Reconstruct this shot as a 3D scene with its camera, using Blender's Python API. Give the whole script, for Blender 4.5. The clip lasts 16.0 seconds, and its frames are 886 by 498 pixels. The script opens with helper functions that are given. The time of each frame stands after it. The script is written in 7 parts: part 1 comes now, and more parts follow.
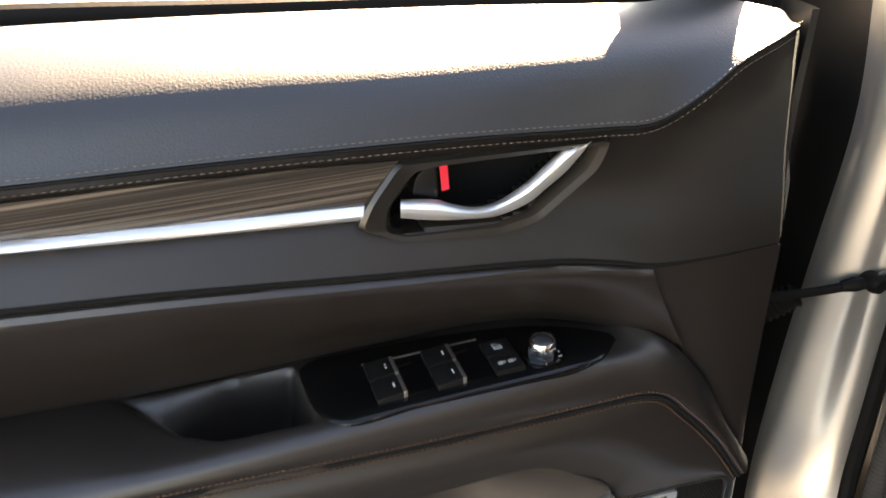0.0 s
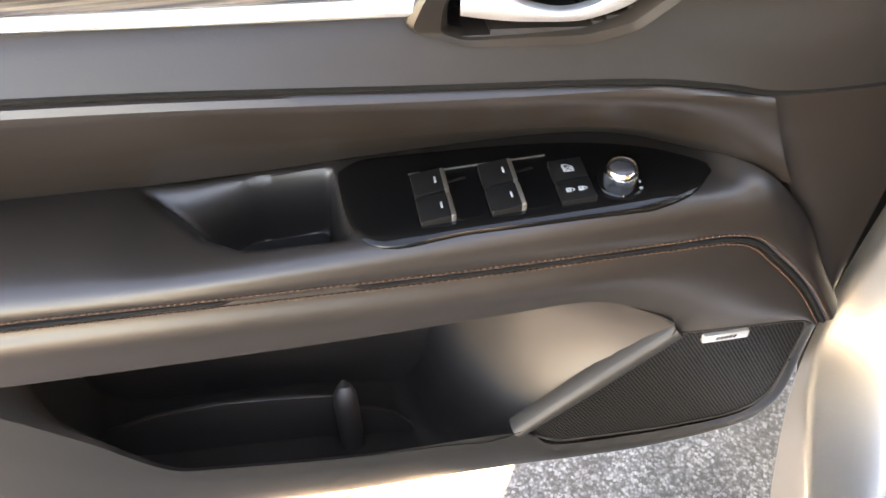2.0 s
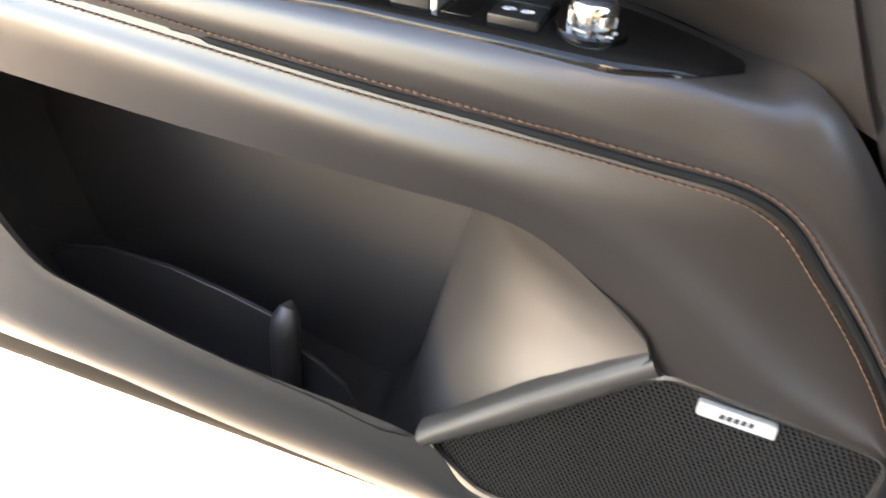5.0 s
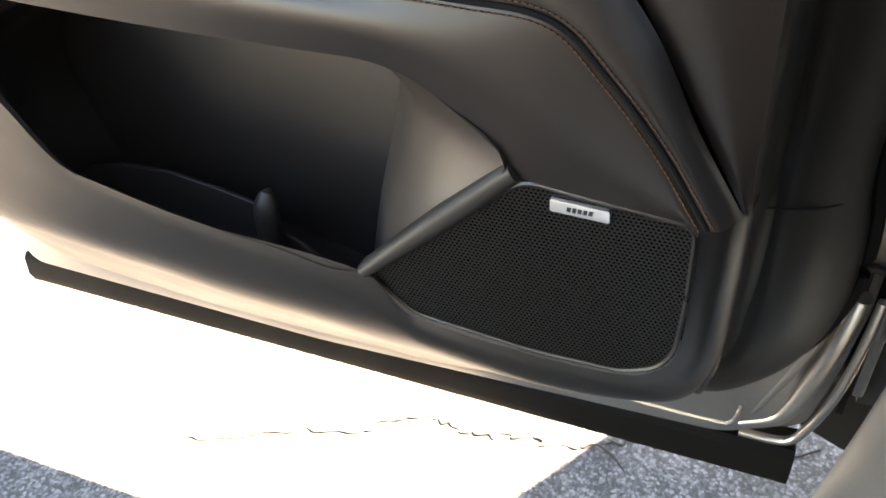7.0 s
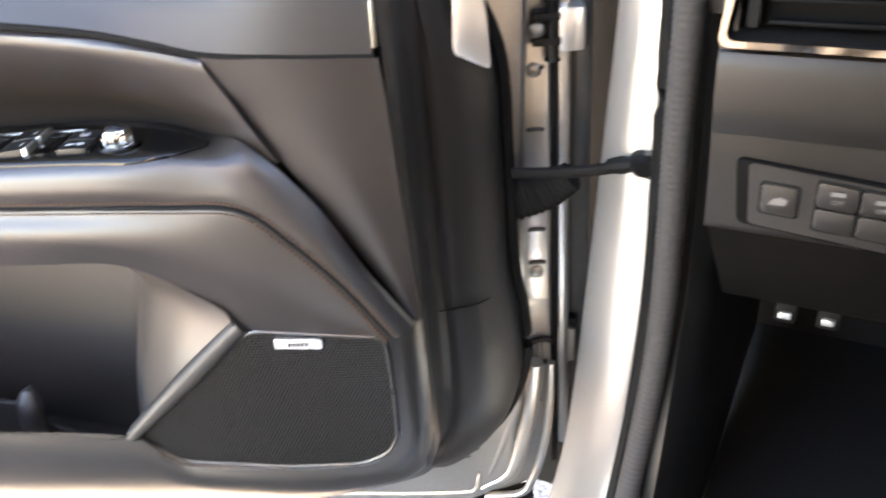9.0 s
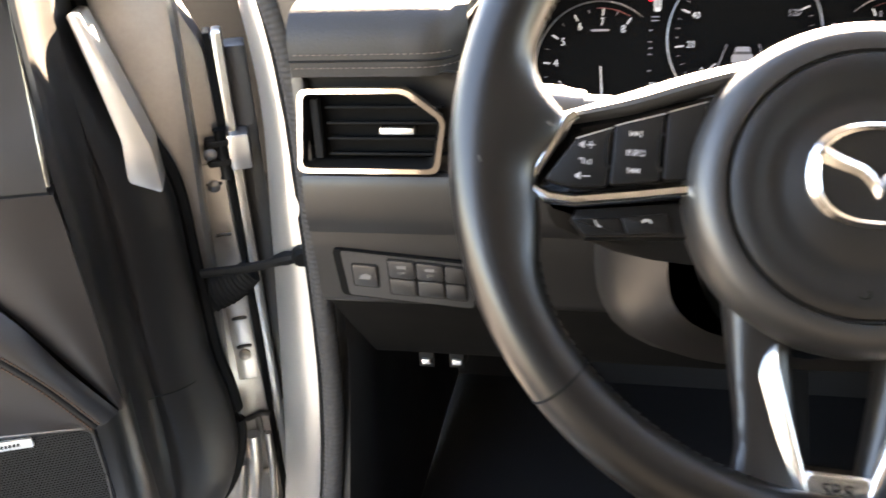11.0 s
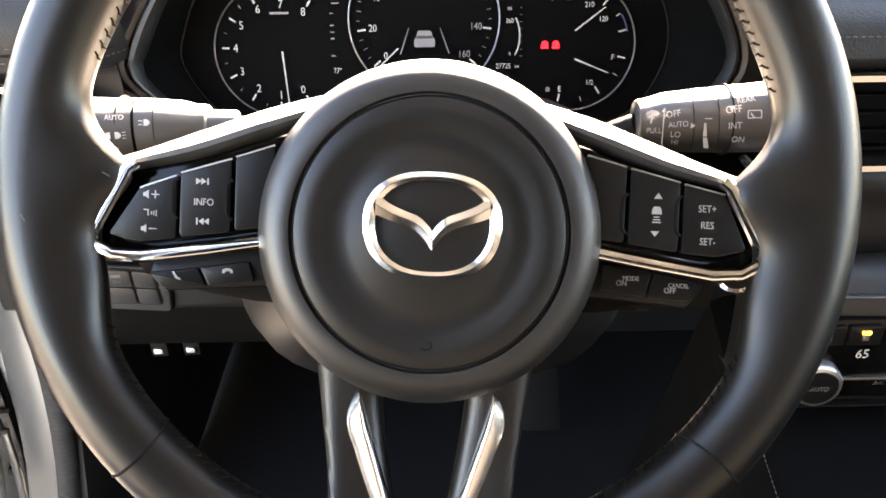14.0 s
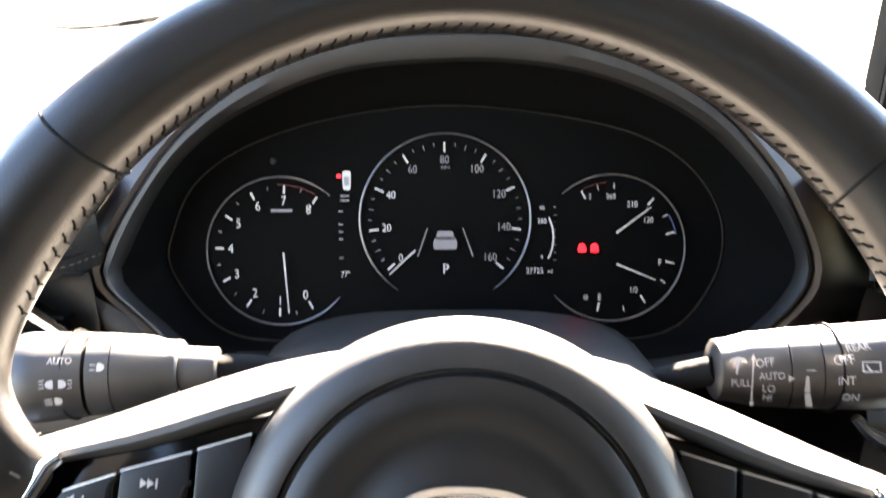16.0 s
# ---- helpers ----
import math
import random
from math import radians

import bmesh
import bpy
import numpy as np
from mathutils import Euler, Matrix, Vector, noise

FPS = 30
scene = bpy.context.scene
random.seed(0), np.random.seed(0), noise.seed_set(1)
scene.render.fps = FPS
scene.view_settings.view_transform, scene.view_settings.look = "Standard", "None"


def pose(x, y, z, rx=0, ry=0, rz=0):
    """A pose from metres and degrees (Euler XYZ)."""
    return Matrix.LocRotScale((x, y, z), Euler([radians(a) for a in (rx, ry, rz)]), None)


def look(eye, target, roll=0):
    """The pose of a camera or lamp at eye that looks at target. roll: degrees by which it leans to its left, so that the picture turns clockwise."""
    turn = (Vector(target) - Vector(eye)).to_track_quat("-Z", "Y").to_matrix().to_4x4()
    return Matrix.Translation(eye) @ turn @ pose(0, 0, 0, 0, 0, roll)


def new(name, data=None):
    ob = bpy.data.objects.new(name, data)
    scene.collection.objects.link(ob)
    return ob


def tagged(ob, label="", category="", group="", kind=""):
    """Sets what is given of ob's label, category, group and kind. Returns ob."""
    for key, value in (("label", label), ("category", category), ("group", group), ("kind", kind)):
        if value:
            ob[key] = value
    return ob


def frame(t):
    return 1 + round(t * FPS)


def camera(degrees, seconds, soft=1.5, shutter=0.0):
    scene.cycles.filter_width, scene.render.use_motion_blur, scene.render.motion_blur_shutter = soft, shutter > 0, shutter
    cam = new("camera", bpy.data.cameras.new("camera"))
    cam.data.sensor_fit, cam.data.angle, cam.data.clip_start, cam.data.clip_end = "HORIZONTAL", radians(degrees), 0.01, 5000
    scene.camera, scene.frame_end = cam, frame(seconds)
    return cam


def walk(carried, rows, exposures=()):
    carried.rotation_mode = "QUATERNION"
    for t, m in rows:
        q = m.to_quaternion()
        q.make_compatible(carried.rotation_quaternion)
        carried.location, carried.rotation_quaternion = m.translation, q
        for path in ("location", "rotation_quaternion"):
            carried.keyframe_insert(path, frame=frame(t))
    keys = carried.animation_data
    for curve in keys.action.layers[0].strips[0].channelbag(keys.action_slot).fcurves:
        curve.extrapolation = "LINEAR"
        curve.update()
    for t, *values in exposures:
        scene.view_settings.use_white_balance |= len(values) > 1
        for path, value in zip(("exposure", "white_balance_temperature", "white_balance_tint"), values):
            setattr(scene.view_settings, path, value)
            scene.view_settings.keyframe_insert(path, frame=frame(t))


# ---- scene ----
from mathutils.bvhtree import BVHTree

cam = camera(57.2, 16.0, soft=1.6, shutter=0.4)
PATH = [
    (0, (-0.725, -0.363, 1.267), (-0.941, 1.358, 0.271), -1.8),
    (0.5, (-0.699, -0.389, 1.295), (-1.007, 1.248, 0.187), -1.4),
    (1, (-0.684, -0.394, 1.302), (-1.045, 1.167, 0.106), -1.5),
    (1.5, (-0.7, -0.353, 1.283), (-1.065, 1.077, -0.067), -1.8),
    (2, (-0.725, -0.251, 1.254), (-1.078, 1.024, -0.246), -1.6),
    (2.5, (-0.749, -0.172, 1.23), (-1.058, 1.015, -0.349), -0.4),
    (3, (-0.751, -0.134, 1.217), (-1.045, 1.009, -0.398), 1.4),
    (3.5, (-0.724, -0.102, 1.184), (-1.158, 0.982, -0.441), 2.4),
    (4, (-0.673, -0.105, 1.129), (-1.361, 0.987, -0.399), 2.0),
    (4.5, (-0.611, -0.113, 1.069), (-1.497, 1.036, -0.308), 2.7),
    (5, (-0.515, -0.131, 1.009), (-1.61, 1.017, -0.209), 4.1),
    (7.5, (-0.28, -0.187, 1.016), (-1.484, 0.807, -0.234), -5.9),
    (8, (-0.219, -0.236, 1.062), (-1.447, 0.808, -0.122), -7.1),
    (8.5, (-0.188, -0.255, 1.1), (-1.295, 1.007, 0.014), -6.0),
    (9, (-0.201, -0.245, 1.103), (-1.047, 1.263, 0.097), -4.7),
    (11.5, (0.016, -0.364, 1.181), (-0.271, 1.428, 0.342), -3.2),
    (12, (0.056, -0.357, 1.18), (-0.09, 1.455, 0.346), -2.9),
    (12.5, (0.082, -0.353, 1.184), (0.024, 1.458, 0.335), -2.3),
    (13, (0.082, -0.338, 1.189), (0.07, 1.453, 0.298), -1.9),
    (13.5, (0.082, -0.319, 1.198), (0.088, 1.437, 0.241), -1.5),
    (14, (0.077, -0.297, 1.209), (0.091, 1.422, 0.187), -0.8),
    (14.5, (0.077, -0.274, 1.217), (0.099, 1.419, 0.153), -0.1),
    (15, (0.077, -0.251, 1.227), (0.096, 1.459, 0.189), 0.2),
    (15.5, (0.074, -0.222, 1.224), (0.08, 1.568, 0.33), -0.1),
    (16, (0.069, -0.195, 1.211), (0.067, 1.685, 0.528), -0.4),
]
EXPOSURES = [(0.0, 5.2, 10500, 19), (0.5, 5.6, 10800, 20), (1.0, 5.95, 10900, 20), (1.5, 6.45, 11200, 20), (2.0, 6.56, 11700, 23), (2.5, 6.6, 11900, 25), (3.0, 6.8, 12000, 25), (3.5, 6.95, 11500, 24), (4.5, 7.42, 10600, 21), (5.0, 6.82, 10100, 19), (7.5, 5.5, 9300, 17), (8.5, 6.45, 9100, 20), (9.0, 6.97, 9100, 22), (11.5, 6.4, 8900, 18), (12.5, 6.5, 9100, 19), (14.0, 6.35, 9000, 20), (15.0, 6.4, 8400, 17), (16.0, 6.2, 7900, 16)]
walk(cam, [(t, look(eye, target, roll)) for t, eye, target, roll in PATH], exposures=EXPOSURES)

# ---- world, sun and exposure ----
SUN_DIR = Vector((0.36, 1.53, 1.0)).normalized()
world = bpy.data.worlds.new("sky")
scene.world = world
world.use_nodes = True
wn = world.node_tree
sky = wn.nodes.new("ShaderNodeTexSky")
sky.sky_type, sky.sun_disc = "NISHITA", False
sky.sun_elevation = math.asin(SUN_DIR.z)
sky.dust_density, sky.ozone_density = 0.3, 2.5
sky.sun_rotation = math.atan2(SUN_DIR.x, SUN_DIR.y)
wn.links.new(sky.outputs[0], wn.nodes["Background"].inputs[0])
wn.nodes["Background"].inputs[1].default_value = 0.042
sun = new("sun", bpy.data.lights.new("sun", "SUN"))
sun.data.energy, sun.data.angle, sun.data.color = 5.0, radians(0.5), (1.0, 0.92, 0.81)
sun.matrix_world = look((0, 0, 0), -SUN_DIR)

# ---- materials ----


def material(name, color=(0.5, 0.5, 0.5), rough=0.5, metal=0.0, coat=0.0, grain=0.0, scale=400.0, vary=0.12, spec=0.5, blotch=9.0, kind="voronoi"):
    """A surface with a fine relief (grain) and colour and gloss that vary at two scales."""
    m = bpy.data.materials.new(name)
    m.use_nodes = True
    n, l = m.node_tree.nodes, m.node_tree.links
    b = n["Principled BSDF"]
    b.inputs["Metallic"].default_value = metal
    b.inputs["Coat Weight"].default_value = coat
    b.inputs["Coat Roughness"].default_value = 0.06
    b.inputs["Specular IOR Level"].default_value = spec
    tc = n.new("ShaderNodeTexCoord")
    big, fine = n.new("ShaderNodeTexNoise"), n.new("ShaderNodeTexNoise")
    big.inputs["Scale"].default_value, fine.inputs["Scale"].default_value = blotch, scale * 0.6
    big.inputs["Detail"].default_value = 5
    for t in (big, fine):
        l.new(tc.outputs["Object"], t.inputs["Vector"])
    mix = n.new("ShaderNodeMix")
    mix.data_type = "RGBA"
    lo, hi = [c * (1 - vary) for c in color], [min(1, c * (1 + vary)) for c in color]
    mix.inputs[6].default_value, mix.inputs[7].default_value = (*lo, 1), (*hi, 1)
    add = n.new("ShaderNodeMath")
    add.operation = "MULTIPLY_ADD"
    add.inputs[1].default_value = 0.4
    l.new(fine.outputs["Fac"], add.inputs[0])
    half = n.new("ShaderNodeMath")
    half.operation = "MULTIPLY"
    half.inputs[1].default_value = 0.6
    l.new(big.outputs["Fac"], half.inputs[0])
    l.new(half.outputs[0], add.inputs[2])
    l.new(add.outputs[0], mix.inputs[0])
    l.new(mix.outputs[2], b.inputs["Base Color"])
    rr = n.new("ShaderNodeMapRange")
    rr.inputs[1].default_value, rr.inputs[2].default_value = 0.3, 0.7
    rr.inputs[3].default_value, rr.inputs[4].default_value = rough * 0.9, min(1, rough * 1.12)
    l.new(big.outputs["Fac"], rr.inputs[0])
    l.new(rr.outputs[0], b.inputs["Roughness"])
    if grain:
        bump = n.new("ShaderNodeBump")
        bump.inputs["Strength"].default_value, bump.inputs["Distance"].default_value = grain, 0.0006
        if kind == "voronoi":
            v = n.new("ShaderNodeTexVoronoi")
            v.feature = "SMOOTH_F1"
            v.inputs["Scale"].default_value = scale
            l.new(tc.outputs["Object"], v.inputs["Vector"])
            l.new(v.outputs["Distance"], bump.inputs["Height"])
        else:
            l.new(fine.outputs["Fac"], bump.inputs["Height"])
        l.new(bump.outputs[0], b.inputs["Normal"])
    return m


def glowing(name, color, strength):
    m = material(name, color, 0.4)
    b = m.node_tree.nodes["Principled BSDF"]
    b.inputs["Emission Color"].default_value = (*color, 1)
    b.inputs["Emission Strength"].default_value = strength
    return m


def wood_material():
    m = material("dark_wood_veneer", (0.06, 0.05, 0.042), 0.35)
    n, l = m.node_tree.nodes, m.node_tree.links
    b = n["Principled BSDF"]
    tc, mp = n.new("ShaderNodeTexCoord"), n.new("ShaderNodeMapping")
    mp.inputs["Scale"].default_value = (1.6, 60.0, 620.0)
    l.new(tc.outputs["Object"], mp.inputs["Vector"])
    t = n.new("ShaderNodeTexNoise")
    t.inputs["Scale"].default_value, t.inputs["Detail"].default_value, t.inputs["Distortion"].default_value = 1.0, 6, 0.35
    l.new(mp.outputs[0], t.inputs["Vector"])
    r = n.new("ShaderNodeValToRGB")
    e = r.color_ramp.elements
    e[0].position, e[0].color = 0.40, (0.009, 0.0072, 0.0064, 1)
    e[1].position, e[1].color = 0.66, (0.13, 0.10, 0.075, 1)
    k = e.new(0.5)
    k.color = (0.030, 0.0235, 0.019, 1)
    l.new(t.outputs["Fac"], r.inputs[0])
    l.new(r.outputs[0], b.inputs["Base Color"])
    bump = n.new("ShaderNodeBump")
    bump.inputs["Strength"].default_value, bump.inputs["Distance"].default_value = 0.25, 0.0004
    l.new(t.outputs["Fac"], bump.inputs["Height"])
    l.new(bump.outputs[0], b.inputs["Normal"])
    return m


def grille_material():
    """Fine staggered holes in a thin black plate."""
    m = material("perforated_speaker_mesh", (0.02, 0.02, 0.02), 0.45)
    n, l = m.node_tree.nodes, m.node_tree.links
    b = n["Principled BSDF"]
    tc, sep = n.new("ShaderNodeTexCoord"), n.new("ShaderNodeSeparateXYZ")
    l.new(tc.outputs["Object"], sep.inputs[0])

    def calc(op, a, c=0.0):
        k = n.new("ShaderNodeMath")
        k.operation = op
        for i, v in enumerate((a, c)):
            if isinstance(v, (int, float)):
                k.inputs[i].default_value = v
            else:
                l.new(v, k.inputs[i])
        return k.outputs[0]

    pitch = 0.0034
    row = calc("DIVIDE", sep.outputs["Z"], pitch * 0.866)
    odd = calc("MULTIPLY", calc("MODULO", calc("FLOOR", calc("ADD", row, 1000.0)), 2.0), 0.5)
    fx = calc("SUBTRACT", calc("FRACT", calc("ADD", calc("DIVIDE", sep.outputs["X"], pitch), calc("ADD", odd, 1000.0))), 0.5)
    fz = calc("SUBTRACT", calc("FRACT", calc("ADD", row, 1000.0)), 0.5)
    d = calc("SQRT", calc("ADD", calc("MULTIPLY", fx, fx), calc("MULTIPLY", fz, fz)))
    mask = n.new("ShaderNodeMapRange")
    mask.inputs[1].default_value, mask.inputs[2].default_value = 0.28, 0.36
    l.new(d, mask.inputs[0])
    mix = n.new("ShaderNodeMix")
    mix.data_type = "RGBA"
    mix.inputs[6].default_value, mix.inputs[7].default_value = (0.0006, 0.0006, 0.0006, 1), (0.0075, 0.0070, 0.0066, 1)
    l.new(mask.outputs[0], mix.inputs[0])
    l.new(mix.outputs[2], b.inputs["Base Color"])
    l.new(calc("SUBTRACT", 1.0, calc("MULTIPLY", mask.outputs[0], 0.55)), b.inputs["Roughness"])
    l.new(calc("MULTIPLY", mask.outputs[0], 0.28), b.inputs["Specular IOR Level"])
    bump = n.new("ShaderNodeBump")
    bump.inputs["Strength"].default_value, bump.inputs["Distance"].default_value = 0.6, 0.0006
    l.new(mask.outputs[0], bump.inputs["Height"])
    l.new(bump.outputs[0], b.inputs["Normal"])
    return m


def asphalt_material():
    m = material("weathered_asphalt", (0.16, 0.16, 0.165), 0.85, scale=260, vary=0.3, blotch=4)
    n, l = m.node_tree.nodes, m.node_tree.links
    b = n["Principled BSDF"]
    tc = n.new("ShaderNodeTexCoord")
    v = n.new("ShaderNodeTexVoronoi")
    v.inputs["Scale"].default_value = 190
    l.new(tc.outputs["Object"], v.inputs["Vector"])
    grit = n.new("ShaderNodeTexNoise")
    grit.inputs["Scale"].default_value, grit.inputs["Detail"].default_value, grit.inputs["Roughness"].default_value = 165, 7, 0.75
    l.new(tc.outputs["Object"], grit.inputs["Vector"])
    sep = n.new("ShaderNodeSeparateColor")
    l.new(v.outputs["Color"], sep.inputs[0])
    stone = n.new("ShaderNodeMath")
    stone.operation = "MULTIPLY_ADD"
    stone.inputs[1].default_value = -0.62
    l.new(v.outputs["Distance"], stone.inputs[0])
    l.new(sep.outputs[0], stone.inputs[2])
    both = n.new("ShaderNodeMath")
    both.operation = "MULTIPLY_ADD"
    both.inputs[1].default_value = 0.45
    l.new(stone.outputs[0], both.inputs[0])
    l.new(grit.outputs["Fac"], both.inputs[2])
    r = n.new("ShaderNodeValToRGB")
    e = r.color_ramp.elements
    e[0].position, e[0].color = 0.40, (0.050, 0.049, 0.048, 1)
    e[1].position, e[1].color = 0.86, (0.235, 0.235, 0.238, 1)
    e.new(0.62).color = (0.105, 0.104, 0.104, 1)
    l.new(both.outputs[0], r.inputs[0])
    big = n.new("ShaderNodeTexNoise")
    big.inputs["Scale"].default_value, big.inputs["Detail"].default_value = 14, 8
    l.new(tc.outputs["Object"], big.inputs["Vector"])
    mix = n.new("ShaderNodeMix")
    mix.data_type, mix.blend_type = "RGBA", "MULTIPLY"
    mix.inputs[0].default_value = 0.7
    ramp = n.new("ShaderNodeMapRange")
    ramp.inputs[1].default_value, ramp.inputs[2].default_value = 0.3, 0.7
    ramp.inputs[3].default_value, ramp.inputs[4].default_value = 0.32, 1.1
    l.new(big.outputs["Fac"], ramp.inputs[0])
    l.new(r.outputs[0], mix.inputs[6])
    l.new(ramp.outputs[0], mix.inputs[7])
    l.new(mix.outputs[2], b.inputs["Base Color"])
    bump = n.new("ShaderNodeBump")
    bump.inputs["Strength"].default_value, bump.inputs["Distance"].default_value = 0.5, 0.002
    l.new(both.outputs[0], bump.inputs["Height"])
    l.new(bump.outputs[0], b.inputs["Normal"])
    return m


def glass_material(name, tint=(1, 1, 1), rough=0.0, ior=1.45):
    """Clear sheet glass: lets light straight through, with a glossy face."""
    m = bpy.data.materials.new(name)
    m.use_nodes = True
    n, l = m.node_tree.nodes, m.node_tree.links
    n.remove(n["Principled BSDF"])
    tr, gl, mx, fr = n.new("ShaderNodeBsdfTransparent"), n.new("ShaderNodeBsdfGlossy"), n.new("ShaderNodeMixShader"), n.new("ShaderNodeFresnel")
    tr.inputs[0].default_value = (*tint, 1)
    gl.inputs["Roughness"].default_value = rough
    fr.inputs[0].default_value = ior
    l.new(fr.outputs[0], mx.inputs[0])
    l.new(tr.outputs[0], mx.inputs[1])
    l.new(gl.outputs[0], mx.inputs[2])
    l.new(mx.outputs[0], n["Material Output"].inputs[0])
    return m


LEATHER = material("black_leatherette", (0.0138, 0.0107, 0.0093), 0.38, grain=0.10, scale=1300, spec=0.55)
PANEL_SKIN = material("matt_black_panel_skin", (0.0085, 0.0068, 0.0060), 0.45, grain=0.10, scale=1300, spec=0.4)
PAD = material("soft_touch_black_pad", (0.0055, 0.0054, 0.0055), 0.42, grain=0.30, scale=760, spec=0.6)
PLASTIC = material("grained_black_plastic", (0.0060, 0.0054, 0.0050), 0.40, grain=0.10, scale=1500, spec=0.6)
WHEEL_LEATHER = material("smooth_black_wheel_leather", (0.0048, 0.0041, 0.0036), 0.35, grain=0.07, scale=1100, spec=0.43)
SATIN_BLACK = material("satin_black_spoke_plastic", (0.016, 0.0155, 0.015), 0.58, spec=1.0, grain=0.05, scale=1600)
DARK = material("matt_black_lining_and_shade", (0.005, 0.005, 0.005), 0.85, spec=0.15, grain=0.3, scale=500)
PIANO = material("gloss_black_trim", (0.003, 0.003, 0.003), 0.09, vary=0.3, spec=0.22)
STALK = material("satin_stalk_plastic", (0.0065, 0.0060, 0.0056), 0.50, grain=0.05, scale=1500, spec=1.0)
BUTTON = material("satin_black_key", (0.007, 0.007, 0.007), 0.30, grain=0.04, scale=1200, spec=0.25)
POLISHED = material("polished_silver", (0.92, 0.91, 0.89), 0.17, 1.0, vary=0.02)
CHROME = material("bright_chrome", (0.82, 0.81, 0.79), 0.07, 1.0, vary=0.03)
SATIN = material("satin_silver", (0.68, 0.67, 0.64), 0.36, 1.0, vary=0.05, grain=0.05, kind="noise")
SILVER_PAINT = material("silver_car_paint", (0.54, 0.525, 0.50), 0.33, 0.86, coat=0.3, vary=0.05)
BARE_PAINT = material("dusty_silver_paint", (0.36, 0.352, 0.34), 0.30, 0.88, vary=0.2, grain=0.1, kind="noise")
RUBBER = material("black_rubber", (0.0035, 0.0035, 0.0035), 0.65, grain=0.3, scale=300, kind="noise", spec=0.1)
FABRIC = material("ribbed_grey_seal_fabric", (0.028, 0.0255, 0.024), 0.8, spec=0.2, grain=0.5, scale=700)
THREAD = material("grey_brown_thread", (0.11, 0.088, 0.074), 0.7, spec=0.2)
RUST_THREAD = material("rust_brown_thread", (0.085, 0.047, 0.032), 0.75, spec=0.1)
DARK_THREAD = material("dark_brown_thread", (0.007, 0.0058, 0.005), 0.75, spec=0.1)
PRINT = material("white_print", (0.34, 0.335, 0.33), 0.5)
GREY_PRINT = material("grey_print", (0.10, 0.095, 0.09), 0.6, spec=0.2)
HUB_GRAIN = material("grained_airbag_plastic", (0.0045, 0.0042, 0.0040), 0.42, spec=0.45, grain=0.07, scale=1700)
MATT = material("matt_black_plastic", (0.0080, 0.0073, 0.0070), 0.5, grain=0.08, scale=1300, spec=0.28)
LEVER = material("brushed_silver_lever", (0.90, 0.89, 0.87), 0.48, 1.0, vary=0.04, grain=0.04, kind="noise")
INLAY = material("bright_satin_inlay", (0.93, 0.92, 0.90), 0.26, 1.0, vary=0.03, grain=0.03, kind="noise")
RED = material("red_lock_mark", (0.62, 0.02, 0.04), 0.4)
BADGE = material("brushed_aluminium_badge", (0.8, 0.79, 0.77), 0.3, 0.8, vary=0.04)
INK = material("black_ink", (0.02, 0.02, 0.02), 0.5)
WOOD, GRILLE, ASPHALT = wood_material(), grille_material(), asphalt_material()
DASH_BAND = material("grained_black_dash_plastic", (0.0055, 0.0049, 0.0045), 0.42, grain=0.08, scale=1600, spec=0.36)
GLASS = glass_material("clear_glass")
PRIVACY = glass_material("dark_privacy_glass", (0.12, 0.12, 0.12))
TINTED = glass_material("windscreen_glass", (0.86, 0.9, 0.88))
GLOW = glowing("lit_white_dial_marks", (0.28, 0.295, 0.31), 0.012)
DIM = glowing("dim_dial_marks", (0.13, 0.13, 0.145), 0.006)
RED_GLOW = glowing("red_warning_lamp", (0.8, 0.01, 0.02), 0.08)
AMBER = glowing("amber_lamp", (0.9, 0.5, 0.05), 0.2)
HEADLINER = material("grey_headliner", (0.38, 0.37, 0.35), 0.9, grain=0.3)
BOWL = material("black_cowl_plastic_and_shade", (0.0013, 0.00125, 0.00125), 0.8, grain=0.1, scale=900, spec=0.08)
RING = material("dull_chrome_dial_ring", (0.17, 0.17, 0.175), 0.4, 1.0, vary=0.05)
HUB_RING = material("grained_hub_ring_plastic", (0.0062, 0.0058, 0.0054), 0.46, grain=0.06, scale=1600, spec=0.75)
CARPET = material("black_carpet", (0.012, 0.0118, 0.0122), 0.95, grain=0.5, scale=500, spec=0.1)
DASH_PAD = material("grained_dash_leather", (0.0115, 0.0104, 0.0096), 0.58, grain=0.4, scale=620, spec=0.3)
METAL = material("dark_steel", (0.05, 0.05, 0.05), 0.45, 0.6, vary=0.3)
BLACK_STEEL_SHADE = material("black_steel_and_gap_shade", (0.004, 0.004, 0.004), 0.5, vary=0.2, spec=0.2)

# ---- building tools ----


def thing(name, m=None, **tags):
    ob = new(name)
    ob.empty_display_size = 0.05
    if m is not None:
        ob.matrix_world = m
    return tagged(ob, **tags)


def part(name, bm, mat, parent, label="", smooth=True, flat_angle=35):
    me = bpy.data.meshes.new(name)
    bm.normal_update()
    if smooth:
        for f in bm.faces:
            f.smooth = True
        for e in bm.edges:
            if len(e.link_faces) == 2 and e.calc_face_angle(0) > radians(flat_angle):
                e.smooth = False
    bm.to_mesh(me)
    bm.free()
    me.materials.append(mat)
    ob = new(name, me)
    ob.parent = parent
    return tagged(ob, label)


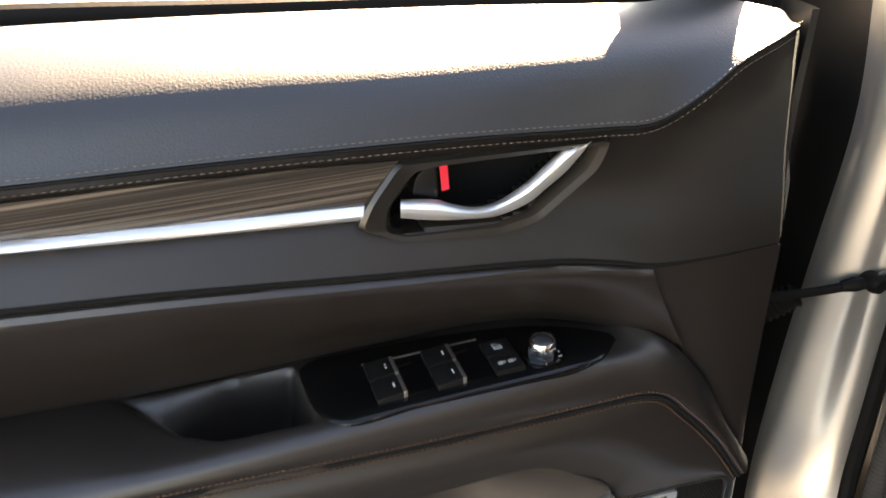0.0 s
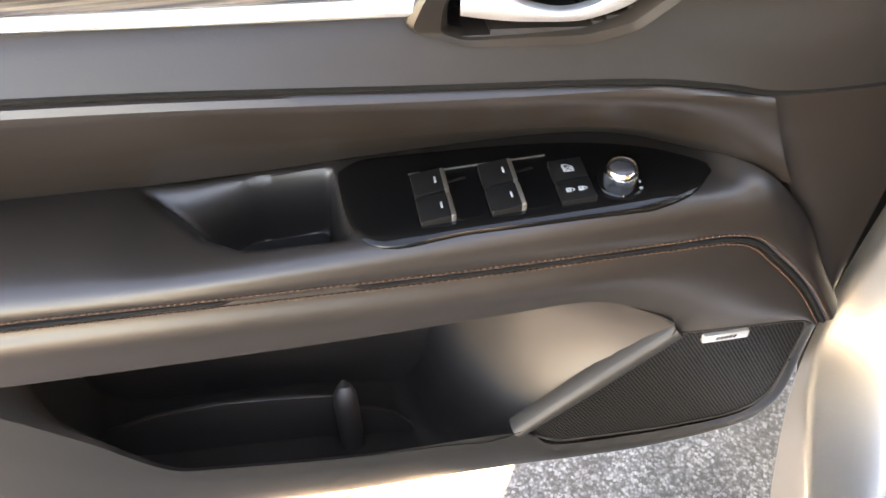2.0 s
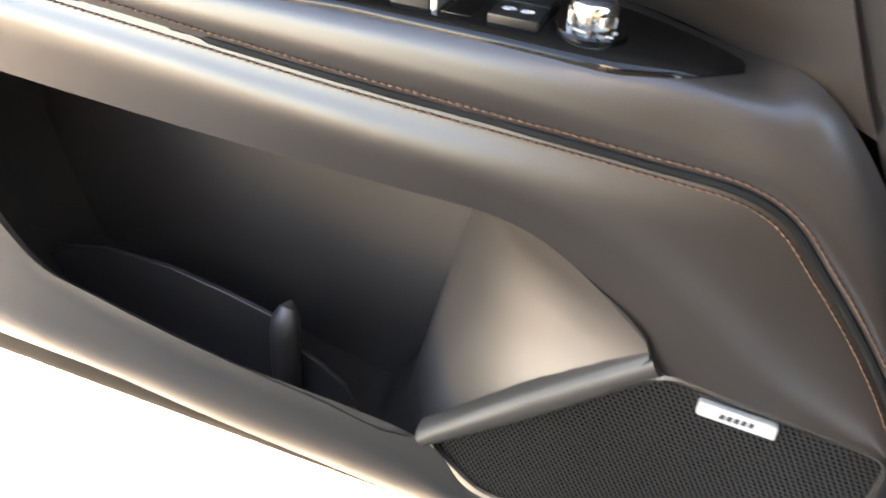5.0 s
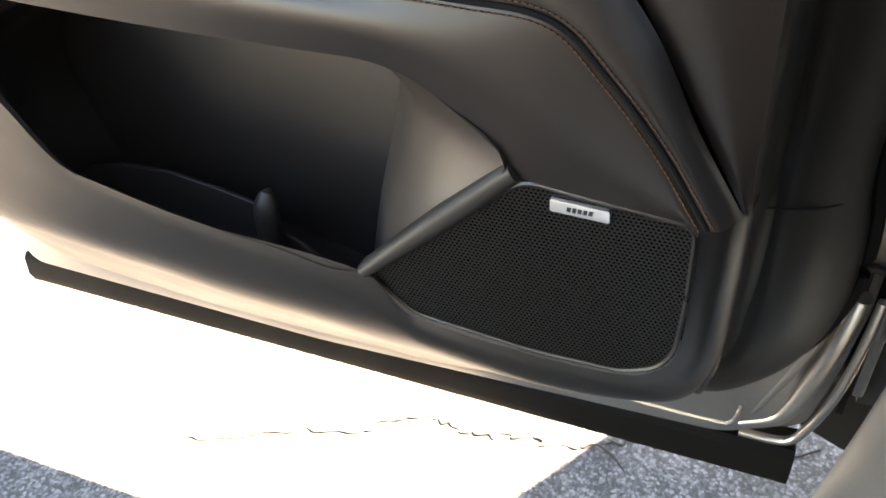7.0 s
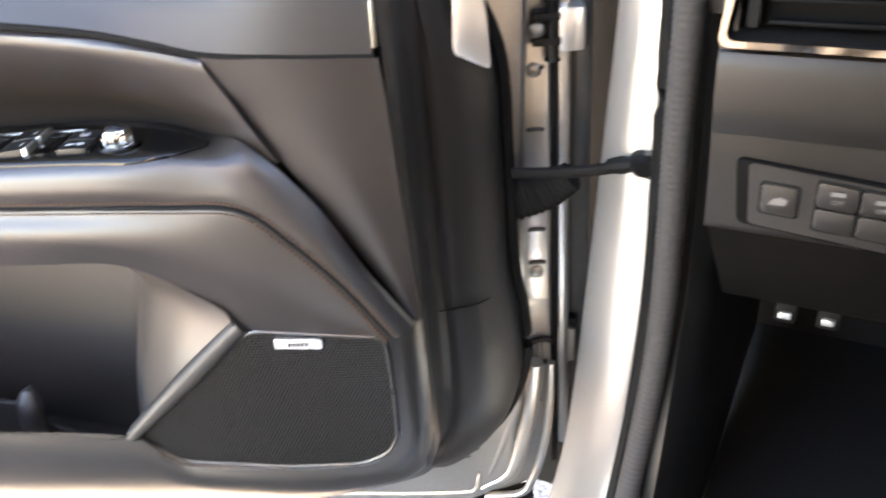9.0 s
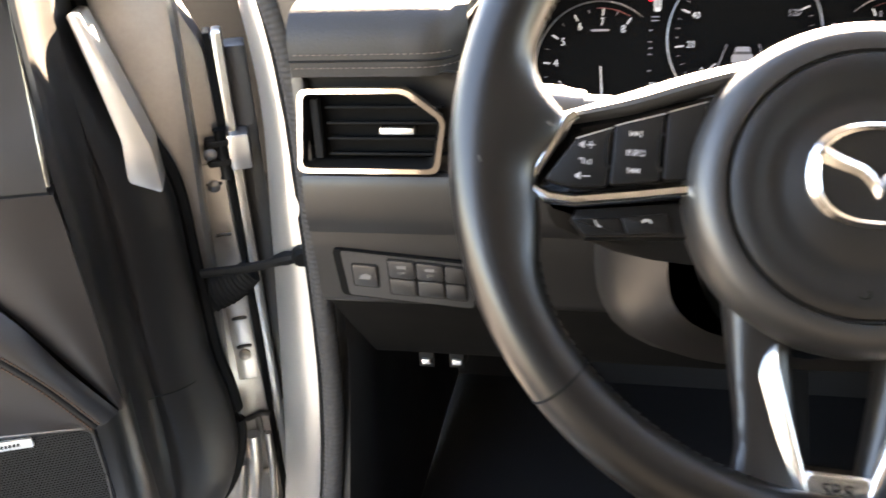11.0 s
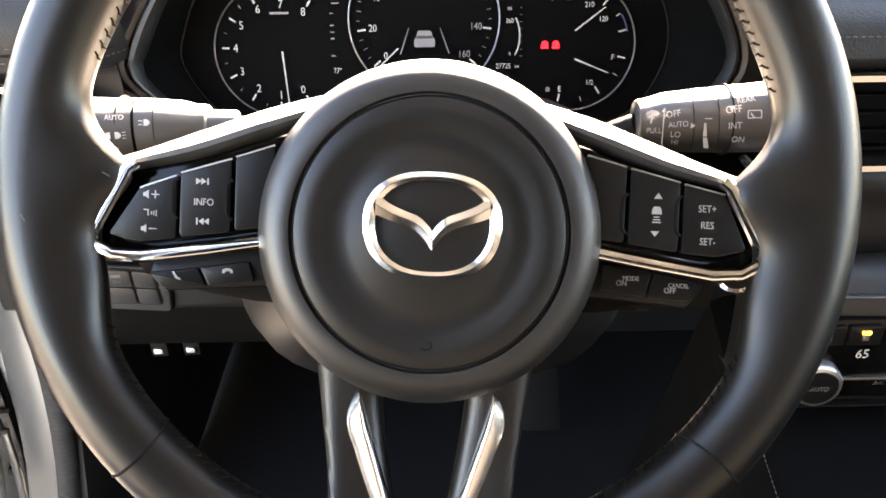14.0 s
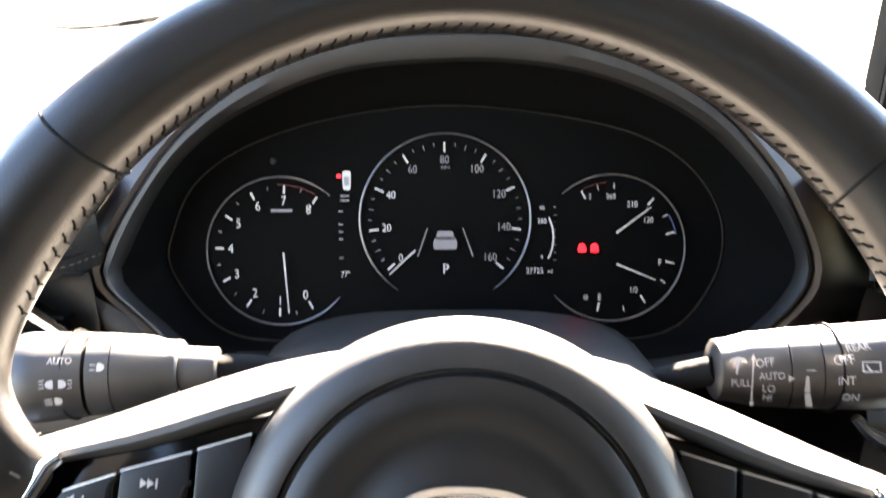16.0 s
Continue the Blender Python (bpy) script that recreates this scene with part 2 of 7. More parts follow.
def cr(points, n, closed=False):
    """n points at even steps along a smooth curve through the given ones."""
    p = [np.array(q, float) for q in points]
    m = len(p)
    if m == 2 and not closed:
        return [p[0] + (p[1] - p[0]) * i / (n - 1) for i in range(n)]
    segs = m if closed else m - 1
    fine = []
    for s in range(segs):
        if closed:
            a, b, c, d = (p[(s + k - 1) % m] for k in range(4))
        else:
            b, c = p[s], p[s + 1]
            a = p[s - 1] if s > 0 else 2 * b - c
            d = p[s + 2] if s + 2 < m else 2 * c - b
        for k in range(16):
            t = k / 16
            fine.append(0.5 * (2 * b + (c - a) * t + (2 * a - 5 * b + 4 * c - d) * t * t + (3 * b - a - 3 * c + d) * t**3))
    fine.append(p[0] if closed else p[-1])
    fine = np.array(fine)
    run = np.r_[0, np.cumsum(np.linalg.norm(np.diff(fine, axis=0), axis=1))]
    at = np.linspace(0, run[-1], n + 1)[:-1] if closed else np.linspace(0, run[-1], n)
    return [np.array([np.interp(s, run, fine[:, k]) for k in range(fine.shape[1])]) for s in at]


def grid_mesh(rows, close_u=False, close_v=False, keep=None):
    bm = bmesh.new()
    vs = [[bm.verts.new(p) for p in r] for r in rows]
    nr, nc = len(vs), len(vs[0])
    for i in range(nr if close_v else nr - 1):
        for j in range(nc if close_u else nc - 1):
            q = [vs[i][j], vs[i][(j + 1) % nc], vs[(i + 1) % nr][(j + 1) % nc], vs[(i + 1) % nr][j]]
            if keep is None or keep(sum((v.co for v in q), Vector()) / 4):
                bm.faces.new(q)
    return bm


def loft(rows, nu=60, nv=5, skirt=None, keep=None, straight=False):
    """A smooth skin through rows of points; skirt: a vector by which its outer edge is carried back to give it body."""
    res = [cr(r, nu) for r in rows]
    if straight:
        lines = [r for r in res]
    else:
        cols = [cr([r[j] for r in res], nv * (len(res) - 1) + 1) for j in range(nu)]
        lines = [[c[i] for c in cols] for i in range(len(cols[0]))]
    bm = grid_mesh(lines, keep=keep)
    if skirt is not None:
        edges = [e for e in bm.edges if len(e.link_faces) == 1]
        r = bmesh.ops.extrude_edge_only(bm, edges=edges)
        vs = [g for g in r["geom"] if isinstance(g, bmesh.types.BMVert)]
        bmesh.ops.translate(bm, verts=vs, vec=Vector(skirt))
    loose = [v for v in bm.verts if not v.link_faces]
    bmesh.ops.delete(bm, geom=loose, context="VERTS")
    bmesh.ops.recalc_face_normals(bm, faces=bm.faces)
    return bm


def faced(bm, way):
    """The sheet with its faces turned to look along a direction."""
    bm.normal_update()
    if sum((f.normal * f.calc_area() for f in bm.faces), Vector()).dot(Vector(way)) < 0:
        bmesh.ops.reverse_faces(bm, faces=bm.faces)
    return bm


def D(u, z, w):
    """Door coordinates (along the door, up, towards the cabin) to the door's local axes."""
    return (u, -w, z)


def drow(*pts):
    return [D(*p) for p in pts]


def prism(poly, h0, h1, bevel=0.0, m=None, segs=2, into=None):
    """A plate with the outline poly in x, y between the heights h0 and h1, its upper edge rounded."""
    bm = bmesh.new()
    lo = [bm.verts.new((x, y, h0)) for x, y in poly]
    hi = [bm.verts.new((x, y, h1)) for x, y in poly]
    k = len(poly)
    top = bm.faces.new(hi)
    bm.faces.new(lo[::-1])
    for i in range(k):
        bm.faces.new((lo[i], lo[(i + 1) % k], hi[(i + 1) % k], hi[i]))
    bmesh.ops.recalc_face_normals(bm, faces=bm.faces)
    if bevel:
        bmesh.ops.bevel(bm, geom=list(top.edges), offset=bevel, segments=segs, affect="EDGES", profile=0.6)
    if m is not None:
        bm.transform(m)
    if into is not None:
        join(into, bm)
        return into
    return bm


def join(bm, other):
    me = bpy.data.meshes.new("temporary")
    other.to_mesh(me)
    other.free()
    bm.from_mesh(me)
    bpy.data.meshes.remove(me)
    return bm


def box(x0, y0, z0, x1, y1, z1, bevel=0.0, m=None):
    bm = bmesh.new()
    bmesh.ops.create_cube(bm, size=1, matrix=Matrix.Translation(((x0 + x1) / 2, (y0 + y1) / 2, (z0 + z1) / 2)) @ Matrix.Diagonal((x1 - x0, y1 - y0, z1 - z0, 1)))
    if bevel:
        bmesh.ops.bevel(bm, geom=list(bm.edges), offset=bevel, segments=2, affect="EDGES", profile=0.6)
    if m is not None:
        bm.transform(m)
    return bm


def tube(path, r, closed=False, sides=12, n=None, squash=None, up=(0, 0, 1), m=None):
    """A round bar along a path; r: one radius or one for each point; squash: (across, along up) factors."""
    pts = [Vector(p) for p in (cr(path, n, closed) if n else path)]
    k = len(pts)
    rad = [r] * k if isinstance(r, (int, float)) else [float(np.interp(i / max(1, k - 1), np.linspace(0, 1, len(r)), r)) for i in range(k)]
    a, b = squash or (1, 1)
    rows = []
    for i, p in enumerate(pts):
        t = (pts[(i + 1) % k] - pts[i - 1]) if closed else (pts[min(i + 1, k - 1)] - pts[max(i - 1, 0)])
        t.normalize()
        s = t.cross(Vector(up))
        s = s.normalized() if s.length > 1e-5 else t.orthogonal().normalized()
        q = s.cross(t).normalized()
        rows.append([p + rad[i] * (a * math.cos(f) * s + b * math.sin(f) * q) for f in (2 * math.pi * j / sides for j in range(sides))])
    bm = grid_mesh(rows, close_u=True, close_v=closed)
    if not closed:
        for row, flip in ((0, 1), (len(rows) - 1, 0)):
            bm.verts.ensure_lookup_table()
            vs = [bm.verts[row * sides + j] for j in range(sides)]
            bm.faces.new(vs if flip else vs[::-1])
    bmesh.ops.recalc_face_normals(bm, faces=bm.faces)
    if m is not None:
        bm.transform(m)
    return bm


def lathe(profile, n=64, m=None):
    """A turned body: profile of (radius, height) about z."""
    rows = [[(r * math.cos(2 * math.pi * j / n), r * math.sin(2 * math.pi * j / n), h) for j in range(n)] for r, h in profile]
    bm = grid_mesh(rows, close_u=True)
    bmesh.ops.remove_doubles(bm, verts=bm.verts, dist=1e-6)
    bmesh.ops.recalc_face_normals(bm, faces=bm.faces)
    if m is not None:
        bm.transform(m)
    return bm


def stitches(path, parent, step=0.0045, length=0.003, r=0.00045, mat=None, lift=(0, 0, 0), name="stitching", slant=None, label=""):
    """Single thread stitches along a smooth path, in one mesh."""
    total = sum((Vector(path[i + 1]) - Vector(path[i])).length for i in range(len(path) - 1))
    n = max(4, int(total * 1.04 / step))
    pts = [Vector(p) + Vector(lift) for p in cr(path, n)]
    bm = bmesh.new()
    for i in range(n - 1):
        d = (pts[i + 1] - pts[i]).normalized()
        if slant is not None:
            d = (d + Vector(slant)).normalized()
        c = (pts[i] + pts[i + 1]) / 2
        s = d.orthogonal().normalized()
        q = d.cross(s)
        ends = []
        for e, k in ((-0.5, 0.35), (-0.25, 1.0), (0.25, 1.0), (0.5, 0.35)):
            ends.append([bm.verts.new(c + d * e * length + r * k * (math.cos(f) * s + math.sin(f) * q)) for f in (0, 1.571, 3.1416, 4.712)])
        for a, b in zip(ends, ends[1:]):
            for j in range(4):
                bm.faces.new((a[j], a[(j + 1) % 4], b[(j + 1) % 4], b[j]))
    ob = part(name, bm, mat or THREAD, parent, label, flat_angle=180)
    return tagged(ob, kind="stuff")


def lettering(name, s, size, mat, parent, m, align="CENTER", squeeze=1.0, depth=0.0001):
    c = bpy.data.curves.new(name, "FONT")
    c.body, c.size, c.extrude = s, size, depth
    c.align_x, c.align_y = align, "CENTER"
    c.resolution_u = 3
    tmp = bpy.data.objects.new(name, c)
    me = bpy.data.meshes.new_from_object(tmp)
    bpy.data.objects.remove(tmp)
    me.transform(m @ Matrix.Diagonal((squeeze, 1, 1, 1)))
    me.materials.clear()
    me.materials.append(mat)
    ob = new(name, me)
    ob.parent = parent
    return ob


def inside(p, poly):
    x, y = p
    hit = False
    for (x0, y0), (x1, y1) in zip(poly, poly[1:] + poly[:1]):
        if (y0 > y) != (y1 > y) and x < (x1 - x0) * (y - y0) / (y1 - y0) + x0:
            hit = not hit
    return hit


def smooth_poly(poly, n):
    return [(float(p[0]), float(p[1])) for p in cr(poly, n, True)]


def rounded(poly, r, segs=4):
    """The outline with its corners rounded by about r."""
    out = []
    k = len(poly)
    for i in range(k):
        p, a, b = Vector(poly[i]), Vector(poly[i - 1]), Vector(poly[(i + 1) % k])
        da, db = a - p, b - p
        s = min(r, da.length * 0.45, db.length * 0.45)
        p0, p1 = p + da.normalized() * s, p + db.normalized() * s
        for j in range(segs + 1):
            t = j / segs
            q = p0 * (1 - t) ** 2 + p * 2 * t * (1 - t) + p1 * t * t
            out.append((q.x, q.y))
    return out


FRONT = Matrix.Rotation(radians(90), 4, "X")  # x, y, height -> along, up, towards the viewer

# ---- ground ----
bm = grid_mesh([[(x, y, 0.0) for x in (-60, -6, -1.6, -0.8, 0, 1.5, 6, 60)] for y in (-60, -6, -1.5, 0, 1.0, 6, 60)])
ground = part("ground", bm, ASPHALT, None, smooth=False)
tagged(ground, "grey weathered asphalt with pale aggregate and cracks", "ground", kind="structure")

crack_line = [(-1.235, 0.05, 0.0004), (-1.181, 0.105, 0.0004), (-1.112, 0.188, 0.0004), (-1.042, 0.256, 0.0004), (-1.031, 0.300, 0.0004), (-0.983, 0.351, 0.0004), (-0.940, 0.364, 0.0004), (-0.905, 0.378, 0.0004), (-0.876, 0.41, 0.0004), (-0.848, 0.433, 0.0004), (-0.818, 0.439, 0.0004), (-0.794, 0.458, 0.0004), (-0.767, 0.493, 0.0004), (-0.739, 0.528, 0.0004), (-0.70, 0.55, 0.0004)]
rough = random.Random(5)
jagged = [Vector(crack_line[0])]
for a, b in zip(crack_line, crack_line[1:]):
    for f in (0.22, 0.4, 0.61, 0.8, 1.0):
        jagged.append(Vector(a).lerp(Vector(b), f) + Vector((rough.gauss(0, 0.0035), rough.gauss(0, 0.0035), 0)))
crack = tube([tuple(p) for p in jagged], [rough.choice((0.0003, 0.0009, 0.0016, 0.0022)) * (0.6 + 0.9 * k / 70) + 0.0003 for k in range(71)], n=280, sides=5)
join(crack, tube([(-0.766, 0.492, 0.0004), (-0.738, 0.491, 0.0004), (-0.709, 0.480, 0.0004)], [0.002, 0.0025, 0.001], sides=5))
join(crack, tube([(-0.556, 0.665, 0.0004), (-0.544, 0.685, 0.0004), (-0.531, 0.712, 0.0004)], 0.002, sides=5))
part("crack", crack, material("dark_crack", (0.03, 0.028, 0.026), 0.9), ground)

# ---- driver's door ----
door = thing("door_card", pose(-0.54, 0.60, 0, 0, 0, 25.0), label="open black-trimmed car door with wood strip and speaker", category="car door")
BACK = (0, 0.03, 0)

# upper pad under the window
seam_up = [(-1.06, 1.095, 0.318), (-0.85, 1.089, 0.330), (-0.68, 1.0824, 0.335), (-0.559, 1.0774, 0.335), (-0.418, 1.0696, 0.335), (-0.3128, 1.0609, 0.335), (-0.268, 1.0585, 0.335), (-0.230, 1.074, 0.334), (-0.196, 1.092, 0.328), (-0.1585, 1.1010, 0.318), (-0.128, 1.102, 0.30)]
pad_rows = [
    drow((-1.06, 1.132, 0.165), (-0.6, 1.118, 0.17), (-0.3, 1.098, 0.17), (-0.20, 1.090, 0.17), (-0.172, 1.078, 0.167)),
    drow((-1.06, 1.147, 0.20), (-0.68, 1.1405, 0.215), (-0.40, 1.1245, 0.215), (-0.22, 1.110, 0.215), (-0.165, 1.108, 0.208), (-0.147, 1.088, 0.20)),
    drow((-1.06, 1.143, 0.25), (-0.68, 1.1365, 0.268), (-0.40, 1.1225, 0.268), (-0.22, 1.113, 0.268), (-0.155, 1.114, 0.258), (-0.133, 1.094, 0.245)),
    drow((-1.06, 1.125, 0.30), (-0.68, 1.119, 0.312), (-0.40, 1.104, 0.312), (-0.24, 1.098, 0.310), (-0.145, 1.112, 0.290), (-0.127, 1.098, 0.275)),
    drow(*seam_up),
]
upper_pad = part("upper_pad", loft(pad_rows, 90, 5, BACK), PAD, door, "soft black padded door top")
stitches([D(u, z + 0.0035, w + 0.0016) for u, z, w in seam_up], door, step=0.0052, length=0.0030, r=0.0004, name="upper_stitching", label="grey double stitching")
stitches([D(u, z - 0.0068, w - 0.0002) for u, z, w in seam_up], door, step=0.0052, length=0.0030, r=0.0004, name="lower_stitching", label="grey double stitching")
part("piping", tube([D(u, z - 0.002, w - 0.001) for u, z, w in seam_up], 0.0013, n=90, sides=6), DARK, door)

# middle panel: from the stitched seam to the crease
crease = [(-1.06, 1.03, 0.325), (-0.85, 1.022, 0.336), (-0.70, 1.0085, 0.338), (-0.606, 0.9995, 0.339), (-0.4762, 0.983, 0.339), (-0.353, 0.9672, 0.338), (-0.2968, 0.9548, 0.338), (-0.2565, 0.9432, 0.338), (-0.20, 0.937, 0.336), (-0.1333, 0.931, 0.328)]
HANDLE_HOLE = [(-0.462, 1.004), (-0.461, 1.024), (-0.441, 1.046), (-0.31, 1.046), (-0.318, 1.030), (-0.358, 1.000), (-0.385, 0.997)]
mid_rows = [
    drow(*[(u, z - 0.003, w - 0.003) for u, z, w in seam_up]),
    drow((-1.06, 1.078, 0.312), (-0.85, 1.074, 0.320), (-0.68, 1.066, 0.324), (-0.42, 1.054, 0.324), (-0.27, 1.042, 0.322), (-0.20, 1.050, 0.318), (-0.131, 1.06, 0.305)),
    drow((-1.06, 1.056, 0.308), (-0.70, 1.045, 0.314), (-0.47, 1.027, 0.314), (-0.28, 1.005, 0.318), (-0.20, 1.005, 0.322), (-0.132, 1.01, 0.312)),
    drow((-1.06, 1.042, 0.318), (-0.70, 1.026, 0.327), (-0.47, 1.003, 0.327), (-0.28, 0.972, 0.330), (-0.20, 0.968, 0.330), (-0.133, 0.965, 0.322)),
    drow(*crease),
]
part("middle_panel", loft(mid_rows, 220, 9, BACK, keep=lambda c: not inside((c.x, c.z), HANDLE_HOLE)), PANEL_SKIN, door, "matt black leatherette middle panel")
part("panel_edge", tube([D(-0.1320, 0.935, 0.3255), D(-0.1315, 0.965, 0.3205), D(-0.1310, 1.01, 0.3105), D(-0.1300, 1.06, 0.3035), D(-0.1285, 1.098, 0.299)], 0.0022, n=24, sides=8), material("polished_panel_edge", (0.01, 0.0095, 0.009), 0.24, spec=1.0), door)
# dark bar stands in for the line of shade below the crease
part("crease_shade_bar", tube([D(u, z - 0.0035, w - 0.004) for u, z, w in crease], 0.003, n=90, sides=6), DARK, door)

# wood veneer, bright strip
wood_rows = [
    drow((-0.735, 1.072, 0.328), (-0.68, 1.069, 0.328), (-0.56, 1.064, 0.328), (-0.452, 1.0565, 0.327)),
    drow((-0.728, 1.058, 0.326), (-0.68, 1.056, 0.327), (-0.56, 1.050, 0.327), (-0.462, 1.044, 0.326)),
    drow((-0.714, 1.046, 0.323), (-0.68, 1.0436, 0.323), (-0.60, 1.0368, 0.323), (-0.470, 1.0258, 0.322)),
]
part("wood_trim", loft(wood_rows, 40, 4, (0, 0.008, 0)), WOOD, door, "dark streaked wood veneer strip")
strip_rows = [
    drow((-0.716, 1.0475, 0.324), (-0.705, 1.0452, 0.325), (-0.60, 1.0368, 0.325), (-0.468, 1.0262, 0.324)),
    drow((-0.712, 1.044, 0.330), (-0.70, 1.041, 0.330), (-0.60, 1.0325, 0.330), (-0.474, 1.0215, 0.329)),
    drow((-0.704, 1.0385, 0.326), (-0.69, 1.0375, 0.327), (-0.60, 1.0288, 0.327), (-0.481, 1.0178, 0.326)),
]
part("bright_strip", loft(strip_rows, 40, 3, (0, 0.008, 0)), LEVER, door, "bright satin metal strip")

# inner handle
outer = [(-0.484, 1.0135), (-0.474, 1.031), (-0.4545, 1.0555), (-0.43, 1.0545), (-0.298, 1.0485), (-0.307, 1.0270), (-0.352, 0.9940), (-0.380, 0.9890), (-0.452, 0.9975)]
inner = [(-0.460, 1.0055), (-0.4595, 1.0225), (-0.4405, 1.0455), (-0.4240, 1.0475), (-0.309, 1.0440), (-0.3165, 1.0295), (-0.357, 1.0000), (-0.383, 0.9960), (-0.450, 1.0015)]
o_loop, i_loop = rounded(outer, 0.006, 5), rounded(inner, 0.005, 5)
rows = [[D(x, z, 0.316) for x, z in o_loop], [D(x, z, 0.3285) for x, z in o_loop],
        [D(x * 0.85 + a * 0.15, z * 0.85 + b * 0.15, 0.331) for (x, z), (a, b) in zip(o_loop, i_loop)],
        [D(x * 0.2 + a * 0.8, z * 0.2 + b * 0.8, 0.329) for (x, z), (a, b) in zip(o_loop, i_loop)],
        [D(a, b, 0.324) for a, b in i_loop], [D(a, b, 0.30) for a, b in i_loop]]
BRONZE = material("bronze_black_satin_trim", (0.020, 0.0165, 0.0138), 0.30, 0.3, vary=0.08)
bezel = part("handle_bezel", grid_mesh(rows, close_u=True), BRONZE, door, "bronze-black satin handle surround")
cup = grid_mesh([[D(a, b, 0.318) for a, b in i_loop], [D(a, b, 0.285) for a, b in i_loop], [D(-0.385 + (a + 0.385) * 0.9, 1.02 + (b - 1.02) * 0.8, 0.277) for a, b in i_loop]], close_u=True)
cup.verts.ensure_lookup_table()
cup.faces.new([cup.verts[i] for i in range(2 * len(i_loop), 3 * len(i_loop))])
part("handle_cup", cup, DARK, bezel, "deep black recess")
lever = loft([
    drow((-0.4501, 1.0238, 0.3180), (-0.4358, 1.0212, 0.3180), (-0.4238, 1.0185, 0.3180), (-0.4136, 1.0135, 0.3180), (-0.3965, 1.0081, 0.3180), (-0.3790, 1.0097, 0.3180), (-0.3576, 1.0204, 0.3180), (-0.3402, 1.0336, 0.3180), (-0.3263, 1.0429, 0.3180), (-0.3082, 1.0439, 0.3180)),
    drow((-0.4519, 1.0274, 0.3250), (-0.4379, 1.0248, 0.3250), (-0.4260, 1.0221, 0.3250), (-0.4160, 1.0173, 0.3250), (-0.3991, 1.0119, 0.3250), (-0.3819, 1.0135, 0.3250), (-0.3608, 1.0241, 0.3250), (-0.3437, 1.0370, 0.3250), (-0.3299, 1.0462, 0.3250), (-0.3121, 1.0472, 0.3250)),
    drow((-0.4540, 1.0243, 0.3315), (-0.4401, 1.0211, 0.3315), (-0.4267, 1.0181, 0.3315), (-0.4153, 1.0146, 0.3315), (-0.3998, 1.0110, 0.3315), (-0.3845, 1.0116, 0.3315), (-0.3636, 1.0194, 0.3315), (-0.3471, 1.0309, 0.3315), (-0.3328, 1.0410, 0.3315), (-0.3157, 1.0500, 0.3315)),
    drow((-0.4533, 1.0157, 0.3275), (-0.4392, 1.0117, 0.3275), (-0.4240, 1.0083, 0.3275), (-0.4109, 1.0062, 0.3275), (-0.3964, 1.0042, 0.3275), (-0.3829, 1.0038, 0.3275), (-0.3615, 1.0091, 0.3275), (-0.3454, 1.0194, 0.3275), (-0.3303, 1.0306, 0.3275), (-0.3135, 1.0479, 0.3275)),
    drow((-0.4508, 1.0106, 0.3180), (-0.4365, 1.0065, 0.3180), (-0.4209, 1.0030, 0.3180), (-0.4076, 1.0009, 0.3180), (-0.3928, 0.9989, 0.3180), (-0.3790, 0.9985, 0.3180), (-0.3572, 1.0039, 0.3180), (-0.3408, 1.0143, 0.3180), (-0.3253, 1.0258, 0.3180), (-0.3082, 1.0434, 0.3180))], 40, 4)
part("door_handle", lever, LEVER, bezel, "satin silver curved pull lever")
tab = part("lock_tab", prism(rounded([(-0.4415, 1.0251), (-0.4385, 1.0372), (-0.4315, 1.0435), (-0.4235, 1.0446), (-0.4227, 1.0187)], 0.003), 0.295, 0.3165, 0.0015, FRONT), BUTTON, bezel, "black lock slider")
part("red_mark", prism([(-0.4218, 1.0447), (-0.4162, 1.0442), (-0.4150, 1.0255), (-0.4204, 1.0247)], 0.3168, 0.3175, 0, FRONT), RED, tab, "red unlocked mark")

# lower middle panel: curves in under the crease down to the armrest
low_mid = [
    drow(*[(u, z - 0.004, w - 0.020) for u, z, w in crease[:8]]),
    drow(*[(u, z - 0.006, w - 0.006) for u, z, w in crease[:8]]),
    drow(*[(u, z - 0.011, w + 0.0005) for u, z, w in crease[:8]]),
    drow((-1.06, 1.005, 0.322), (-0.85, 0.998, 0.333), (-0.70, 0.986, 0.335), (-0.60, 0.977, 0.335), (-0.476, 0.961, 0.335), (-0.353, 0.943, 0.335), (-0.297, 0.928, 0.335), (-0.2475, 0.912, 0.336)),
    drow((-1.06, 0.96, 0.305), (-0.85, 0.955, 0.312), (-0.70, 0.948, 0.312), (-0.60, 0.940, 0.312), (-0.476, 0.927, 0.310), (-0.353, 0.912, 0.312), (-0.297, 0.900, 0.318), (-0.236, 0.888, 0.334)),
    drow((-1.06, 0.912, 0.285), (-0.85, 0.908, 0.286), (-0.70, 0.904, 0.282), (-0.60, 0.900, 0.280), (-0.476, 0.893, 0.276), (-0.353, 0.884, 0.280), (-0.29, 0.876, 0.298), (-0.226, 0.868, 0.333)),
    drow((-1.06, 0.885, 0.268), (-0.85, 0.881, 0.266), (-0.70, 0.872, 0.263), (-0.60, 0.867, 0.260), (-0.476, 0.866, 0.258), (-0.353, 0.866, 0.264), (-0.283, 0.862, 0.290), (-0.216, 0.850, 0.332)),
]
part("lower_middle_panel", loft(low_mid, 90, 6, BACK), LEATHER, door, "black leatherette panel curving in above armrest")

